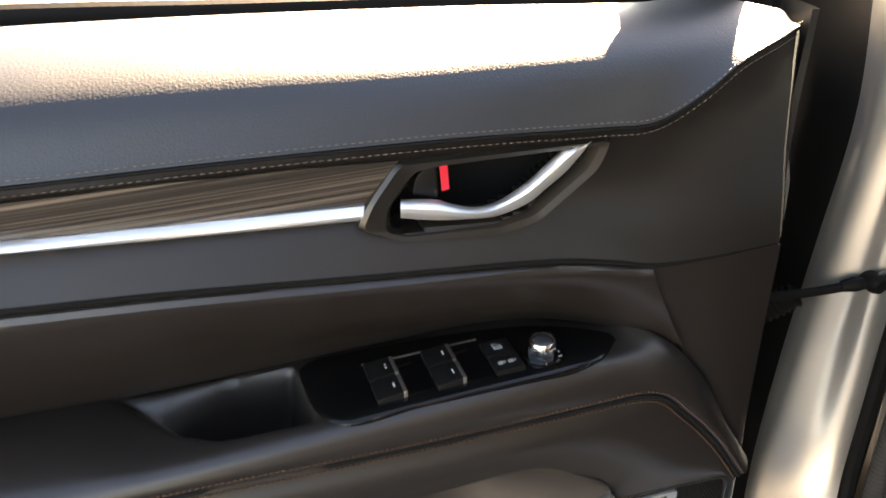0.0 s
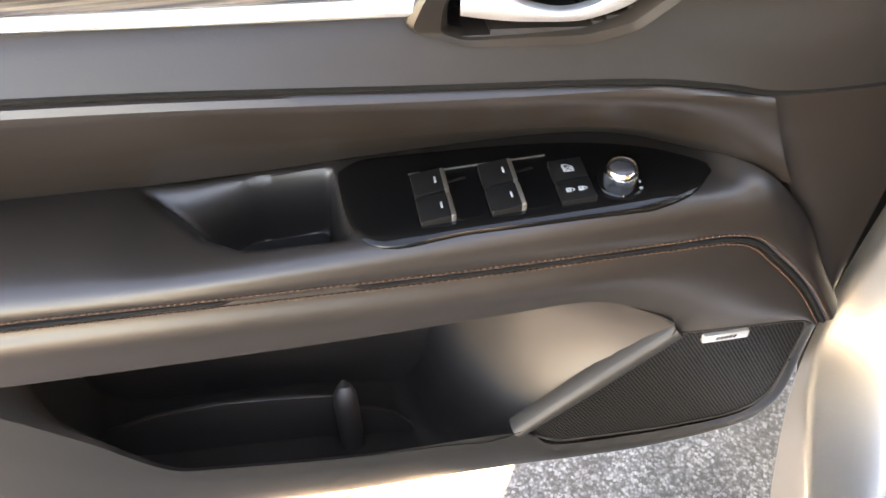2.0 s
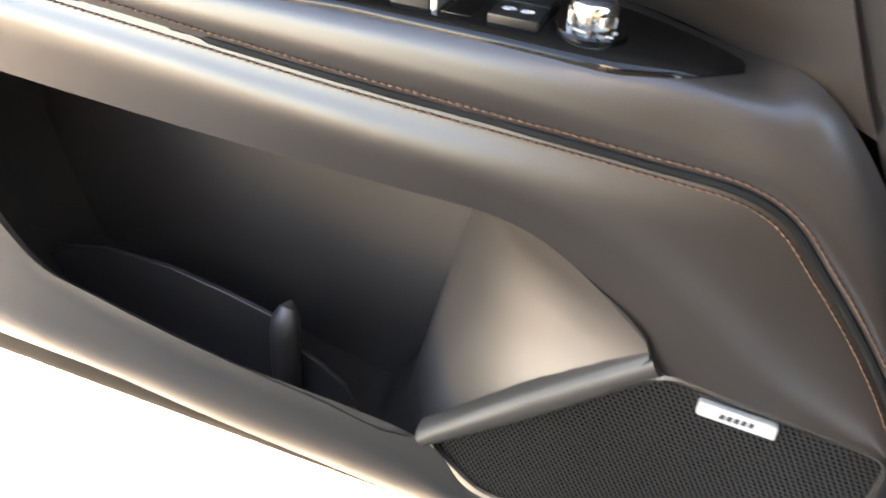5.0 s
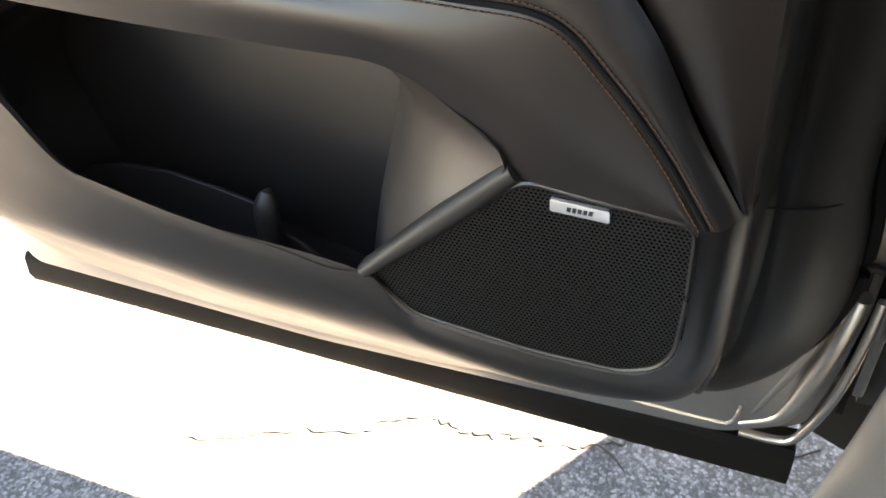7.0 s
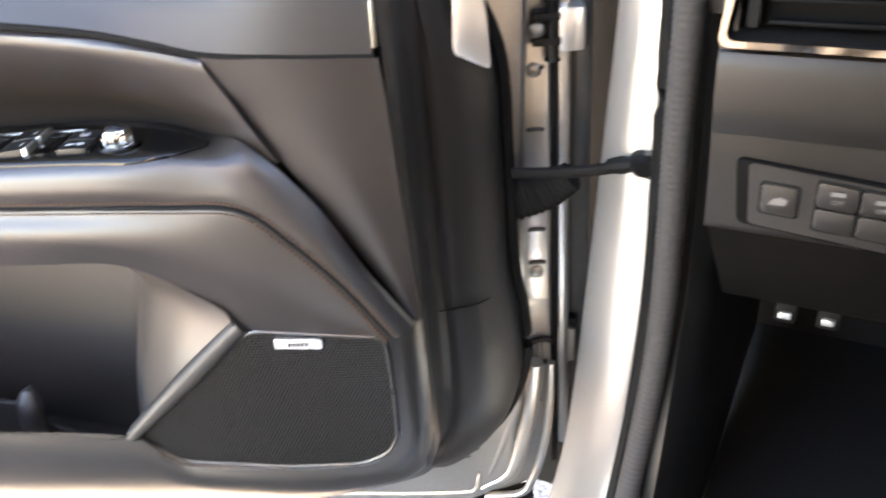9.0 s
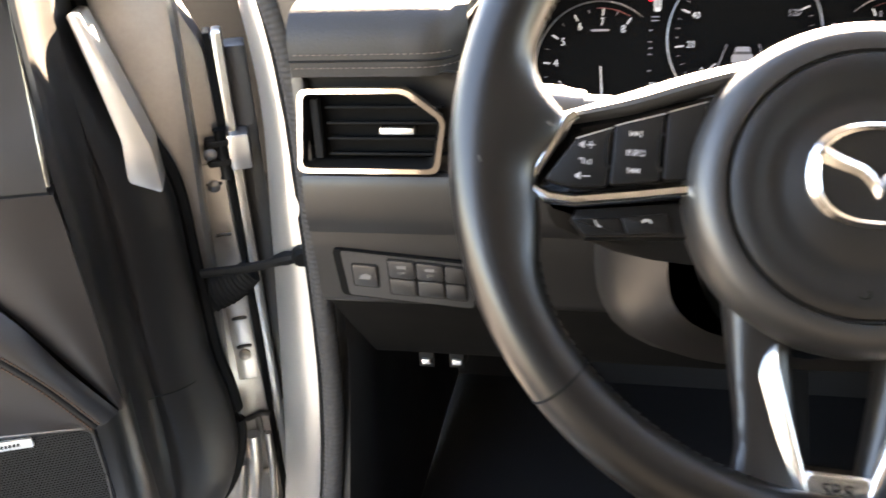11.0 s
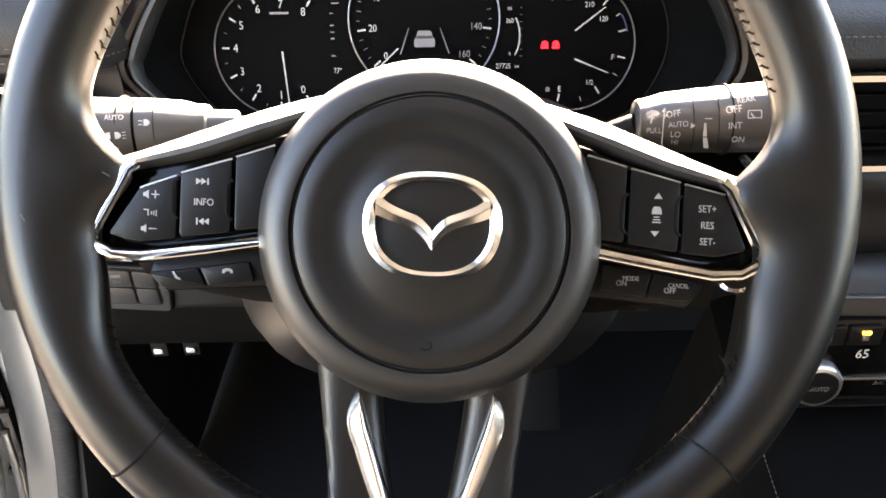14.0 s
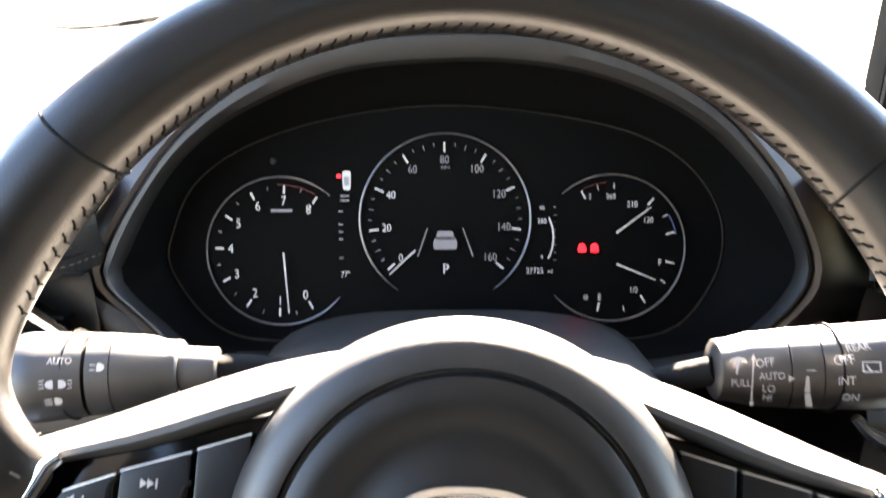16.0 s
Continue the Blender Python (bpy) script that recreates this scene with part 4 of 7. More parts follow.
for zz in (0.885,):
    h = part("door_hinge", box(-0.006, -0.118, zz - 0.020, 0.030, -0.090, zz + 0.016, 0.004), BLACK_STEEL_SHADE, door, "black steel door hinge")
    part("hinge_plate", box(0.020, -0.125, zz - 0.024, 0.046, -0.085, zz + 0.020, 0.005), SILVER_PAINT, h, "silver painted hinge leaf")
    part("hinge_pin", tube([(0.014, -0.121, zz - 0.032), (0.014, -0.121, zz - 0.028), (0.014, -0.121, zz + 0.024), (0.014, -0.121, zz + 0.028)], [0.0085, 0.0065, 0.0065, 0.0085], sides=12), BLACK_STEEL_SHADE, h)
    for dz in (-0.012, 0.012):
        part("hinge_ear", box(-0.004, -0.128, zz + dz - 0.0035, 0.022, -0.112, zz + dz + 0.0035, 0.0015), BLACK_STEEL_SHADE, h)
    part("hinge_bolt", lathe([(0.008, 0), (0.008, 0.004), (0.005, 0.006), (0.0, 0.006)], 12, pose(-0.001, -0.118, zz - 0.002, 90, 0, 0)), BARE_PAINT, h)
for zz in (0.40, 0.60, 0.69, 0.84):
    part("door_bolt", lathe([(0.008, 0), (0.008, 0.003), (0.004, 0.005), (0.0, 0.005)], 12, pose(-0.004, -0.107, zz, 90, 0, 0)), BARE_PAINT, door)
boot = [(0.026 - 0.012 * i / 40) * (1.10 if i % 3 == 0 else 0.94) for i in range(41)]
part("wiring_boot", tube([D(-0.045, 0.722, 0.160), D(-0.018, 0.730, 0.170), D(0.006, 0.744, 0.184), D(0.026, 0.764, 0.200)], boot, n=90, sides=14, squash=(0.6, 1)), RUBBER, door, "ribbed black rubber wiring boot")
strap = part("check_strap", tube([D(-0.03, 0.765, 0.19), D(0.03, 0.775, 0.215), D(0.082, 0.793, 0.243)], 0.0042, n=12, sides=8, squash=(1, 1.4)), RUBBER, door, "black door check strap")
part("strap_end", lathe([(0.0, -0.012), (0.009, -0.012), (0.011, -0.006), (0.011, 0.006), (0.008, 0.012), (0.0, 0.012)], 16, Matrix.Translation(D(0.083, 0.793, 0.2435)) @ Matrix.Rotation(radians(90), 4, "X")), RUBBER, strap)

for zz in (0.612, 0.655, 0.775, 0.842):
    part("pressed_slot", tube([(-0.012, -0.1080, zz), (-0.008, -0.1085, zz + 0.001), (0.002, -0.1085, zz + 0.001), (0.006, -0.1080, zz)], 0.0022, n=10, sides=6), METAL, door, "pressed slot")
part("drain_hole", box(-0.0325, -0.1665, 0.540, -0.0255, -0.1640, 0.552, 0.001), DARK, door)
part("strap_ring", tube([D(0.090 + 0.008 * math.cos(a), 0.793 + 0.012 * math.sin(a), 0.247) for a in np.linspace(0, 2 * math.pi, 20)[:-1]], 0.0026, closed=True, sides=8), METAL, strap, "steel eye on the pillar")
part("strap_joint", tube([D(0.055, 0.786, 0.230), D(0.066, 0.789, 0.2355), D(0.078, 0.792, 0.2415)], [0.0065, 0.0085, 0.0065], n=9, sides=10), RUBBER, strap)

# window line: seals, glass, mirror corner
part("window_seal", tube([D(-1.06, 1.156, 0.156), D(-0.69, 1.1345, 0.158), D(-0.53, 1.1225, 0.158), D(-0.36, 1.1110, 0.158), D(-0.20, 1.0985, 0.158), D(-0.12, 1.088, 0.156)], 0.009, n=40, sides=8, squash=(0.7, 1)), RUBBER, door, "black window seal")
pane = part("window_pane", faced(loft([drow((-1.02, 1.10, 0.135), (-0.15, 1.09, 0.135)), drow((-1.0, 1.30, 0.155), (-0.36, 1.30, 0.155)), drow((-0.95, 1.50, 0.215), (-0.60, 1.50, 0.215))], 8, 4), (0, -1, 0)), GLASS, door, "clear side window glass")
pane.visible_shadow = False
corner = [(-0.172, 1.090), (-0.166, 1.150), (-0.156, 1.22), (-0.142, 1.25), (-0.122, 1.22), (-0.098, 1.10), (-0.060, 1.078), (-0.12, 1.080)]
part("mirror_corner", prism(corner, 0.12, 0.215, 0.010, FRONT), PLASTIC, door, "black mirror corner cover")
part("window_frame_post", tube([D(-0.055, 1.08, 0.15), D(-0.238, 1.33, 0.17), D(-0.45, 1.52, 0.215), D(-1.0, 1.54, 0.22), D(-1.08, 1.12, 0.15)], 0.015, n=60, sides=8), RUBBER, door, "black window frame")

# window and mirror switches on the armrest
def rect_at(x, y, w, h):
    return [(x - w / 2, y - h / 2), (x + w / 2, y - h / 2), (x + w / 2, y + h / 2), (x - w / 2, y + h / 2)]


plate = [(-0.530, -0.281), (-0.520, -0.2655), (-0.492, -0.2635), (-0.386, -0.2725), (-0.314, -0.289), (-0.2740, -0.3125), (-0.2815, -0.3270), (-0.2960, -0.3395), (-0.3180, -0.3460), (-0.345, -0.3478), (-0.447, -0.3465), (-0.517, -0.343)]
arm_skin = seam_skin[0]


def arm_top(x, y):
    hit = arm_skin.ray_cast(Vector((x, y, 0.95)), Vector((0, 0, -1)))[0]
    return max(0.8605, min(0.8672, hit.z)) if hit is not None else 0.8605


outline_p = smooth_poly(plate, 72)
mid_p = (-0.41, -0.309)
plate_rows = []
for k, lift in ((1.0, -0.012), (1.0, 0.0008), (0.985, 0.0022), (0.955, 0.0026), (0.80, 0.0026), (0.5, 0.0026), (0.2, 0.0026)):
    plate_rows.append([(mid_p[0] + (x - mid_p[0]) * k, mid_p[1] + (y - mid_p[1]) * k, min(arm_top(mid_p[0] + (x - mid_p[0]) * min(k, 0.985), mid_p[1] + (y - mid_p[1]) * min(k, 0.985)), 0.8672) + lift) for x, y in outline_p])
panel = grid_mesh(plate_rows, close_u=True)
panel.verts.ensure_lookup_table()
panel.faces.new([panel.verts[i] for i in range(6 * 72, 7 * 72)])
bmesh.ops.recalc_face_normals(panel, faces=panel.faces)
sw = part("switch_panel", panel, PIANO, door, "gloss black window switch panel")
for x0 in (-0.4815, -0.4345):
    for y0, y1 in ((-0.2905, -0.3125), (-0.3145, -0.3370)):
        rocker = prism(rounded([(x0, y1), (x0 + 0.0205, y1), (x0 + 0.0205, y0), (x0, y0)], 0.0015, 3), 0.866, 0.8735, 0.0008)
        for v in rocker.verts:
            if v.co.z > 0.868:
                v.co.z += 0.0022 * max(0.0, (v.co.x - x0) / 0.0205) ** 2
        k = part("window_switch", rocker, BUTTON, sw, "black rocker window switch")
        part("switch_lip", prism(rounded([(x0 + 0.0202, y1 + 0.0003), (x0 + 0.0236, y1 + 0.0006), (x0 + 0.0236, y0 - 0.0006), (x0 + 0.0202, y0 - 0.0003)], 0.001, 2), 0.8695, 0.8756, 0.0012), SATIN, k, "bright switch lip")
        part("switch_icon", box(x0 + 0.0150, (y0 + y1) / 2 - 0.0026, 0.8748, x0 + 0.0163, (y0 + y1) / 2 + 0.0026, 0.8757), PRINT, k)
    part("finger_scoop", prism(rounded([(x0 + 0.0240, -0.3365), (x0 + 0.0400, -0.3365), (x0 + 0.0400, -0.2908), (x0 + 0.0240, -0.2908)], 0.003, 3), 0.8692, 0.8700, 0.0003), PIANO, sw, "black finger recess")
    # thin slip modelled in place of the reflection in the scoop
    part("scoop_sheen", prism([(x0 + 0.0250, -0.3010), (x0 + 0.0370, -0.2995), (x0 + 0.0370, -0.2970), (x0 + 0.0250, -0.2985)], 0.8699, 0.8704, 0.0002), BUTTON, sw)
part("bright_line", box(-0.482, -0.2878, 0.8690, -0.3855, -0.2868, 0.8704), SATIN, sw)
for y0, y1 in ((-0.2975, -0.3170), (-0.3185, -0.3375)):
    k = part("lock_switch", box(-0.3868, y1, 0.866, -0.3630, y0, 0.8738, 0.0012), BUTTON, sw, "black lock switch")
    if y0 > -0.3:
        part("lock_icon", prism(rounded([(-0.3787, -0.3107), (-0.3713, -0.3107), (-0.3713, -0.3062), (-0.3758, -0.3033), (-0.3787, -0.3033)], 0.001), 0.8738, 0.8741), PRINT, k)
        for sx in (-1, 1):
            part("lock_icon", prism([(-0.3755 - 0.0022 * sx, -0.3102), (-0.3748 - 0.0022 * sx, -0.3102), (-0.3748 + 0.0022 * sx, -0.3062), (-0.3755 + 0.0022 * sx, -0.3062)], 0.8741, 0.8743), INK, k)
        part("lock_icon", prism([(-0.3775, -0.3062), (-0.3728, -0.3062), (-0.3758, -0.3043), (-0.3775, -0.3043)], 0.8741, 0.8743), INK, k)
    else:
        for dx, way in ((-0.3820, 1), (-0.3735, 1)):
            part("lock_icon", prism([(dx, -0.3298), (dx + 0.0034, -0.3298), (dx + 0.0034, -0.3262), (dx, -0.3262)], 0.8738, 0.8741), PRINT, k)
            part("lock_icon", tube([(dx + 0.0034, -0.3270, 0.8740), (dx + 0.0052, -0.3272, 0.8740), (dx + 0.0058, -0.3280, 0.8740), (dx + 0.0052, -0.3289, 0.8740), (dx + 0.0034 + 0.0010 * (dx < -0.38), -0.3291, 0.8740)], 0.0003, sides=4), PRINT, k)
            part("lock_icon", prism(rect_at(dx + 0.0017, -0.3280, 0.0006, 0.0012), 0.8741, 0.8743), INK, k)
KNOB_CAP = material("satin_grey_knob_cap", (0.025, 0.025, 0.028), 0.2)
knob = part("mirror_knob", lathe([(0.0098, 0.001), (0.0104, 0.003), (0.0108, 0.0100), (0.0102, 0.0128), (0.0094, 0.0136), (0.0084, 0.0132)], 40, pose(-0.3425, -0.3225, 0.8695)), CHROME, sw, "knurled chrome mirror knob")
part("knob_base", lathe([(0.0168, -0.002), (0.0168, 0.001), (0.0160, 0.0020), (0.0098, 0.0026), (0.0, 0.0026)], 40, pose(-0.3425, -0.3225, 0.8695)), PIANO, knob, "gloss black knob base")
part("knob_cap", lathe([(0.0086, 0.0), (0.0078, 0.0010), (0.005, 0.0020), (0.0, 0.0024)], 32, pose(-0.3425, -0.3225, 0.8826)), KNOB_CAP, knob, "dark knob cap")
ridges = bmesh.new()
for i in range(44):
    a = 2 * math.pi * i / 44
    join(ridges, tube([(-0.3425 + 0.0107 * math.cos(a), -0.3225 + 0.0107 * math.sin(a), 0.8728), (-0.3425 + 0.0109 * math.cos(a), -0.3225 + 0.0109 * math.sin(a), 0.8788)], 0.0004, sides=4))
tagged(part("knurling", ridges, CHROME, knob), kind="stuff")
lettering("knob_print", "R", 0.0042, PRINT, knob, Matrix.Translation((-0.3322, -0.3345, 0.8722)) @ Matrix.Rotation(radians(-80), 4, "Z"))
part("knob_mark", box(-0.3310, -0.3290, 0.8716, -0.3302, -0.3272, 0.8722), PRINT, knob)

# ---- steering wheel ----
WHEEL = Matrix.Translation((0.0745, 0.0129, 1.0543)) @ Matrix.Rotation(radians(62), 4, "X") @ Matrix.Rotation(radians(-3), 4, "Z")
wheel = thing("steering_wheel", WHEEL, label="black leather steering wheel with chrome trimmed controls", category="steering wheel")
HUB = (0.0005, -0.0185)


def THUMB(deg):
    """How far the leather reaches inwards to the control pods."""
    return 0.024 * math.exp(-(((deg - 1.0) / 7.5) ** 2)) + 0.009 * math.exp(-(((deg + 15) / 10) ** 2))


def on_rim(a, f, lift=0.0):
    """A point of the rim's skin: a round the wheel, f round the grip (180 degrees is its inner side)."""
    grip = sum(math.exp(-(((a - k + math.pi) % (2 * math.pi) - math.pi) / 0.30) ** 2) for k in (radians(28), radians(152)))
    rr, hh, r0 = 0.0156 + 0.0010 * grip + lift, 0.0150 + 0.0014 * grip + lift, 0.1667 - 0.0004 * grip
    deg = math.degrees(math.asin(math.sin(a)))
    if math.cos(f) < 0:
        rr += THUMB(deg) * (-math.cos(f)) ** 1.6
    return Vector(((r0 + rr * math.cos(f)) * math.cos(a), (r0 + rr * math.cos(f)) * math.sin(a), hh * math.sin(f)))


rows = [[on_rim(2 * math.pi * i / 240, 2 * math.pi * j / 28) for j in range(28)] for i in range(240)]
rim_mesh = grid_mesh(rows, close_u=True, close_v=True)
bmesh.ops.recalc_face_normals(rim_mesh, faces=rim_mesh.faces)
part("rim", rim_mesh, WHEEL_LEATHER, wheel, "smooth black leather rim with stitched seam")
for a in (40.0, 140.0, 223.5, 317.5):
    part("rim_seam", tube([on_rim(radians(a) + 0.02 * math.sin(f), f, 0.0001) for f in np.linspace(0, 2 * math.pi, 41)[:-1]], 0.0006, closed=True, sides=6), DARK, wheel)
for a0, a1 in ((18, 162), (205, 258), (282, 335)):
    n = int((a1 - a0) / 360 * 2 * math.pi * 0.152 / 0.0052)
    sm = bmesh.new()
    for i in range(n):
        a = radians(a0 + (a1 - a0) * i / n)
        join(sm, tube([on_rim(a - 0.005, radians(166), 0.0001), on_rim(a - 0.001, radians(171), 0.0004), on_rim(a + 0.005, radians(176), 0.0001)], 0.0004, sides=5))
        join(sm, tube([on_rim(a + 0.005, radians(176), 0.0002), on_rim(a + 0.011, radians(177), 0.0002)], 0.0004, sides=4))
        join(sm, tube([on_rim(a + 0.007, radians(177), 0.0002), on_rim(a + 0.009, radians(188), 0.0002)], 0.0004, sides=4))
    tagged(part("rim_stitching", sm, DARK_THREAD, wheel, "black cross stitching"), kind="stuff")

for a, f, d in ((185.5, 92, 0.020), (179, 150, 0.012)):
    part("scuff", tube([on_rim(radians(a), radians(f), 0.0001), on_rim(radians(a) + d, radians(f + 5), 0.0001)], 0.00035, sides=5), GREY_PRINT, wheel, "pale scuff in the leather")

# control pods in the spokes
for s in (-1, 1):
    pod = [(s * x, y) for x, y in ((0.060, 0.022), (0.1265, 0.0065), (0.1315, 0.002), (0.1445, -0.0235), (0.1410, -0.0295), (0.1325, -0.0330), (0.1210, -0.0335), (0.060, -0.0255))]
    part("control_pod", prism(pod, -0.030, -0.006, 0.003), PIANO, wheel, "gloss black control housing")
    frame_path = [(s * x, y, h) for x, y, h in ((0.1235, 0.0075, 0.003), (0.1275, 0.0045, 0.003), (0.1420, -0.0225, 0.002), (0.1415, -0.0275, 0.002), (0.1335, -0.0318, 0.002), (0.1210, -0.0325, 0.002), (0.095, -0.0285, 0.002), (0.068, -0.0238, 0.002))]
    part("chrome_frame", tube([Vector(p) for p in frame_path], 0.0024, sides=8, squash=(1.15, 0.8)), CHROME, wheel, "thin chrome frame")
    under = [(s * x, y) for x, y in ((0.045, -0.024), (0.121, -0.0345), (0.123, -0.0400), (0.1155, -0.0485), (0.096, -0.0470), (0.045, -0.0430))]
    part("lower_pod", prism(under, -0.034, -0.012, 0.003), BUTTON, wheel, "black lower control housing")

# hidden shell added behind the spokes to keep sun off the lower rim
shell_rows = []
for hw, y0, y1, h in ((0.137, -0.040, -0.002, -0.024), (0.135, -0.050, 0.000, -0.030), (0.116, -0.056, 0.004, -0.040), (0.098, -0.054, 0.006, -0.050), (0.070, -0.050, 0.006, -0.056)):
    shell_rows.append([(hw * c * k, (y0 + y1) / 2 + (y1 - y0) / 2 * q * k, h) for c, q, k in ((math.cos(a), math.sin(a), (abs(math.cos(a)) ** 5 + abs(math.sin(a)) ** 5) ** -0.2) for a in (2 * math.pi * j / 40 for j in range(40)))])
part("spoke_sun_block", grid_mesh(shell_rows, close_u=True), DARK, wheel, "matt black shell behind the spokes")

arch = []
for row in (
    [(0.146, 0.0090, -0.045), (0.125, 0.0165, -0.046), (0.098, 0.0272, -0.046), (0.068, 0.0378, -0.045), (0.035, 0.0445, -0.040)],
    [(0.146, 0.0088, -0.030), (0.125, 0.0163, -0.031), (0.098, 0.0268, -0.031), (0.068, 0.0374, -0.031), (0.035, 0.0440, -0.030)],
    [(0.145, 0.0072, -0.013), (0.125, 0.0138, -0.014), (0.098, 0.0236, -0.014), (0.068, 0.0342, -0.014), (0.035, 0.0420, -0.016)],
    [(0.143, 0.0035, 0.0015), (0.125, 0.0085, 0.002), (0.098, 0.0165, 0.002), (0.068, 0.0272, 0.001), (0.035, 0.0370, -0.006)],
    [(0.141, 0.0015, 0.000), (0.125, 0.0055, 0.0005), (0.098, 0.0118, 0.0005), (0.068, 0.0222, 0.000), (0.035, 0.0330, -0.007)],
    [(0.140, -0.0005, -0.010), (0.125, 0.0040, -0.010), (0.098, 0.0100, -0.010), (0.068, 0.0205, -0.010), (0.035, 0.0310, -0.014)],
):
    top_y, top_h = row[-1][1] - 0.002, row[-1][2] - 0.004
    arch.append([(-x, y, h) for x, y, h in row] + [(0.0, top_y, top_h)] + [(x, y, h) for x, y, h in row[::-1]])
part("spoke_cover", loft(arch, 70, 5), SATIN_BLACK, wheel, "black arched spoke cover")

KEYS_L = {"volume_key": [(-0.1357, -0.0234), (-0.1225, -0.0032), (-0.1068, 0.0026), (-0.1072, -0.0246), (-0.1231, -0.0262)],
          "info_key": [(-0.1054, 0.0036), (-0.0840, 0.0102), (-0.0842, -0.0211), (-0.1058, -0.0238)],
          "blank_key": [(-0.0824, 0.0110), (-0.066, 0.0165), (-0.066, -0.0180), (-0.0826, -0.0204)]}
KEYS_R = {"cruise_key": [(0.1357, -0.0214), (0.1255, 0.0022), (0.1078, 0.0062), (0.1078, -0.0236), (0.1231, -0.0246)],
          "gap_key": [(0.1062, 0.0068), (0.0850, 0.0120), (0.0846, -0.0203), (0.1062, -0.0232)],
          "blank_key": [(0.0832, 0.0125), (0.066, 0.0170), (0.066, -0.0180), (0.0830, -0.0200)]}
keys = {}
for side in (KEYS_L, KEYS_R):
    for name, poly in side.items():
        keys[name] = part(name, prism(rounded(poly, 0.002, 3), -0.008, 0.0015, 0.0009), BUTTON, wheel, "satin black control key")
# bright bars stand in for the highlights on the keys' upper edges
for side in (KEYS_L, KEYS_R):
    for name, poly in side.items():
        (x0, y0), (x1, y1) = (poly[1], poly[2]) if len(poly) == 5 else (poly[0], poly[1])
        part("key_edge", tube([(x0, y0 - 0.0002, 0.0011), (x1, y1 - 0.0002, 0.0011)], 0.00045, sides=6), SATIN, keys[name], "thin bright key edge")
for x in (-0.1063, -0.0833, 0.0841, 0.1070):
    part("key_gap", tube([(x, 0.001, 0.0012), (x - 0.0022, -0.002, 0.0018), (x - 0.0022, -0.013, 0.0018), (x, -0.016, 0.0012)], 0.0007, n=12, sides=5), DARK, wheel)
low = {}
for name, poly in {"call_key": [(-0.1225, -0.0402), (-0.1008, -0.0374), (-0.0970, -0.0456), (-0.1155, -0.0470)], "hang_up_key": [(-0.0998, -0.0372), (-0.0784, -0.0340), (-0.0760, -0.0430), (-0.0958, -0.0454)],
                   "mode_key": [(0.0772, -0.0295), (0.0985, -0.0330), (0.0955, -0.0440), (0.0755, -0.0415)], "cancel_key": [(0.0995, -0.0332), (0.1190, -0.0372), (0.1150, -0.0452), (0.0968, -0.0442)]}.items():
    low[name] = part(name, prism(rounded(poly, 0.0015, 3), -0.014, -0.0095, 0.0008), BUTTON, wheel, "satin black control key")


def on_wheel(x, y, h):
    return Matrix.Translation((x, y, h))


H = 0.0016
for s_, x, y, k in (("INFO", -0.0955, -0.0088, "info_key"), ("SET+", 0.1180, -0.0044, "cruise_key"), ("RES", 0.1182, -0.0114, "cruise_key"), ("SET-", 0.1186, -0.0183, "cruise_key")):
    lettering("key_print", s_, 0.0043, PRINT, keys[k], on_wheel(x, y, H), squeeze=0.85)
for s_, x, y, k, z in (("MODE", 0.0893, -0.0358, "mode_key", 0.003), ("ON", 0.0853, -0.0380, "mode_key", 0.0036), ("CANCEL", 0.1105, -0.0384, "cancel_key", 0.0028), ("OFF", 0.1068, -0.0407, "cancel_key", 0.0036)):
    lettering("key_print", s_, z, PRINT, low[k], on_wheel(x, y, -0.0094), squeeze=0.85)


def mark(polys, mat, parent, m, h=0.0002):
    b = bmesh.new()
    for p in polys:
        prism(p, 0, h, 0, m, into=b)
    return part("key_mark", b, mat, parent, smooth=False)


def rect(x, y, w, h):
    return [(x - w / 2, y - h / 2), (x + w / 2, y - h / 2), (x + w / 2, y + h / 2), (x - w / 2, y + h / 2)]


tri = lambda x, y, s: [(x, y - s), (x + 1.5 * s, y), (x, y + s)]
mark([tri(-0.003, 0, 0.0014), tri(-0.0008, 0, 0.0014), rect(0.002, 0, 0.0006, 0.0028)], PRINT, keys["info_key"], on_wheel(-0.0958, 0.0001, H))
mark([tri(-0.003, 0, 0.0014), tri(-0.0008, 0, 0.0014), rect(0.002, 0, 0.0006, 0.0028)], PRINT, keys["info_key"], on_wheel(-0.0962, -0.0168, H) @ Matrix.Rotation(math.pi, 4, "Z"))
speaker_icon = [rect(-0.0028, 0, 0.0008, 0.0016), [(-0.0024, -0.0008), (-0.0010, -0.0018), (-0.0010, 0.0018), (-0.0024, 0.0008)]]
mark(speaker_icon + [rect(0.0018, 0, 0.0034, 0.0005), rect(0.0018, 0, 0.0005, 0.0034)], PRINT, keys["volume_key"], on_wheel(-0.1177, -0.0061, H))
mark(speaker_icon + [rect(0.0018, 0, 0.0034, 0.0005)], PRINT, keys["volume_key"], on_wheel(-0.1185, -0.0206, H))
mark([rect(-0.0016, 0.0008, 0.0022, 0.0005), rect(-0.0008, -0.0004, 0.0005, 0.0026), rect(0.0006, -0.0006, 0.0004, 0.0014), rect(0.0016, -0.0006, 0.0004, 0.0020), rect(0.0026, -0.0006, 0.0004, 0.0026)], PRINT, keys["volume_key"], on_wheel(-0.1180, -0.0134, H))
up_tri = [(-0.0018, -0.0010), (0.0018, -0.0010), (0, 0.0014)]
mark([up_tri], PRINT, keys["gap_key"], on_wheel(0.0968, 0.0004, H))
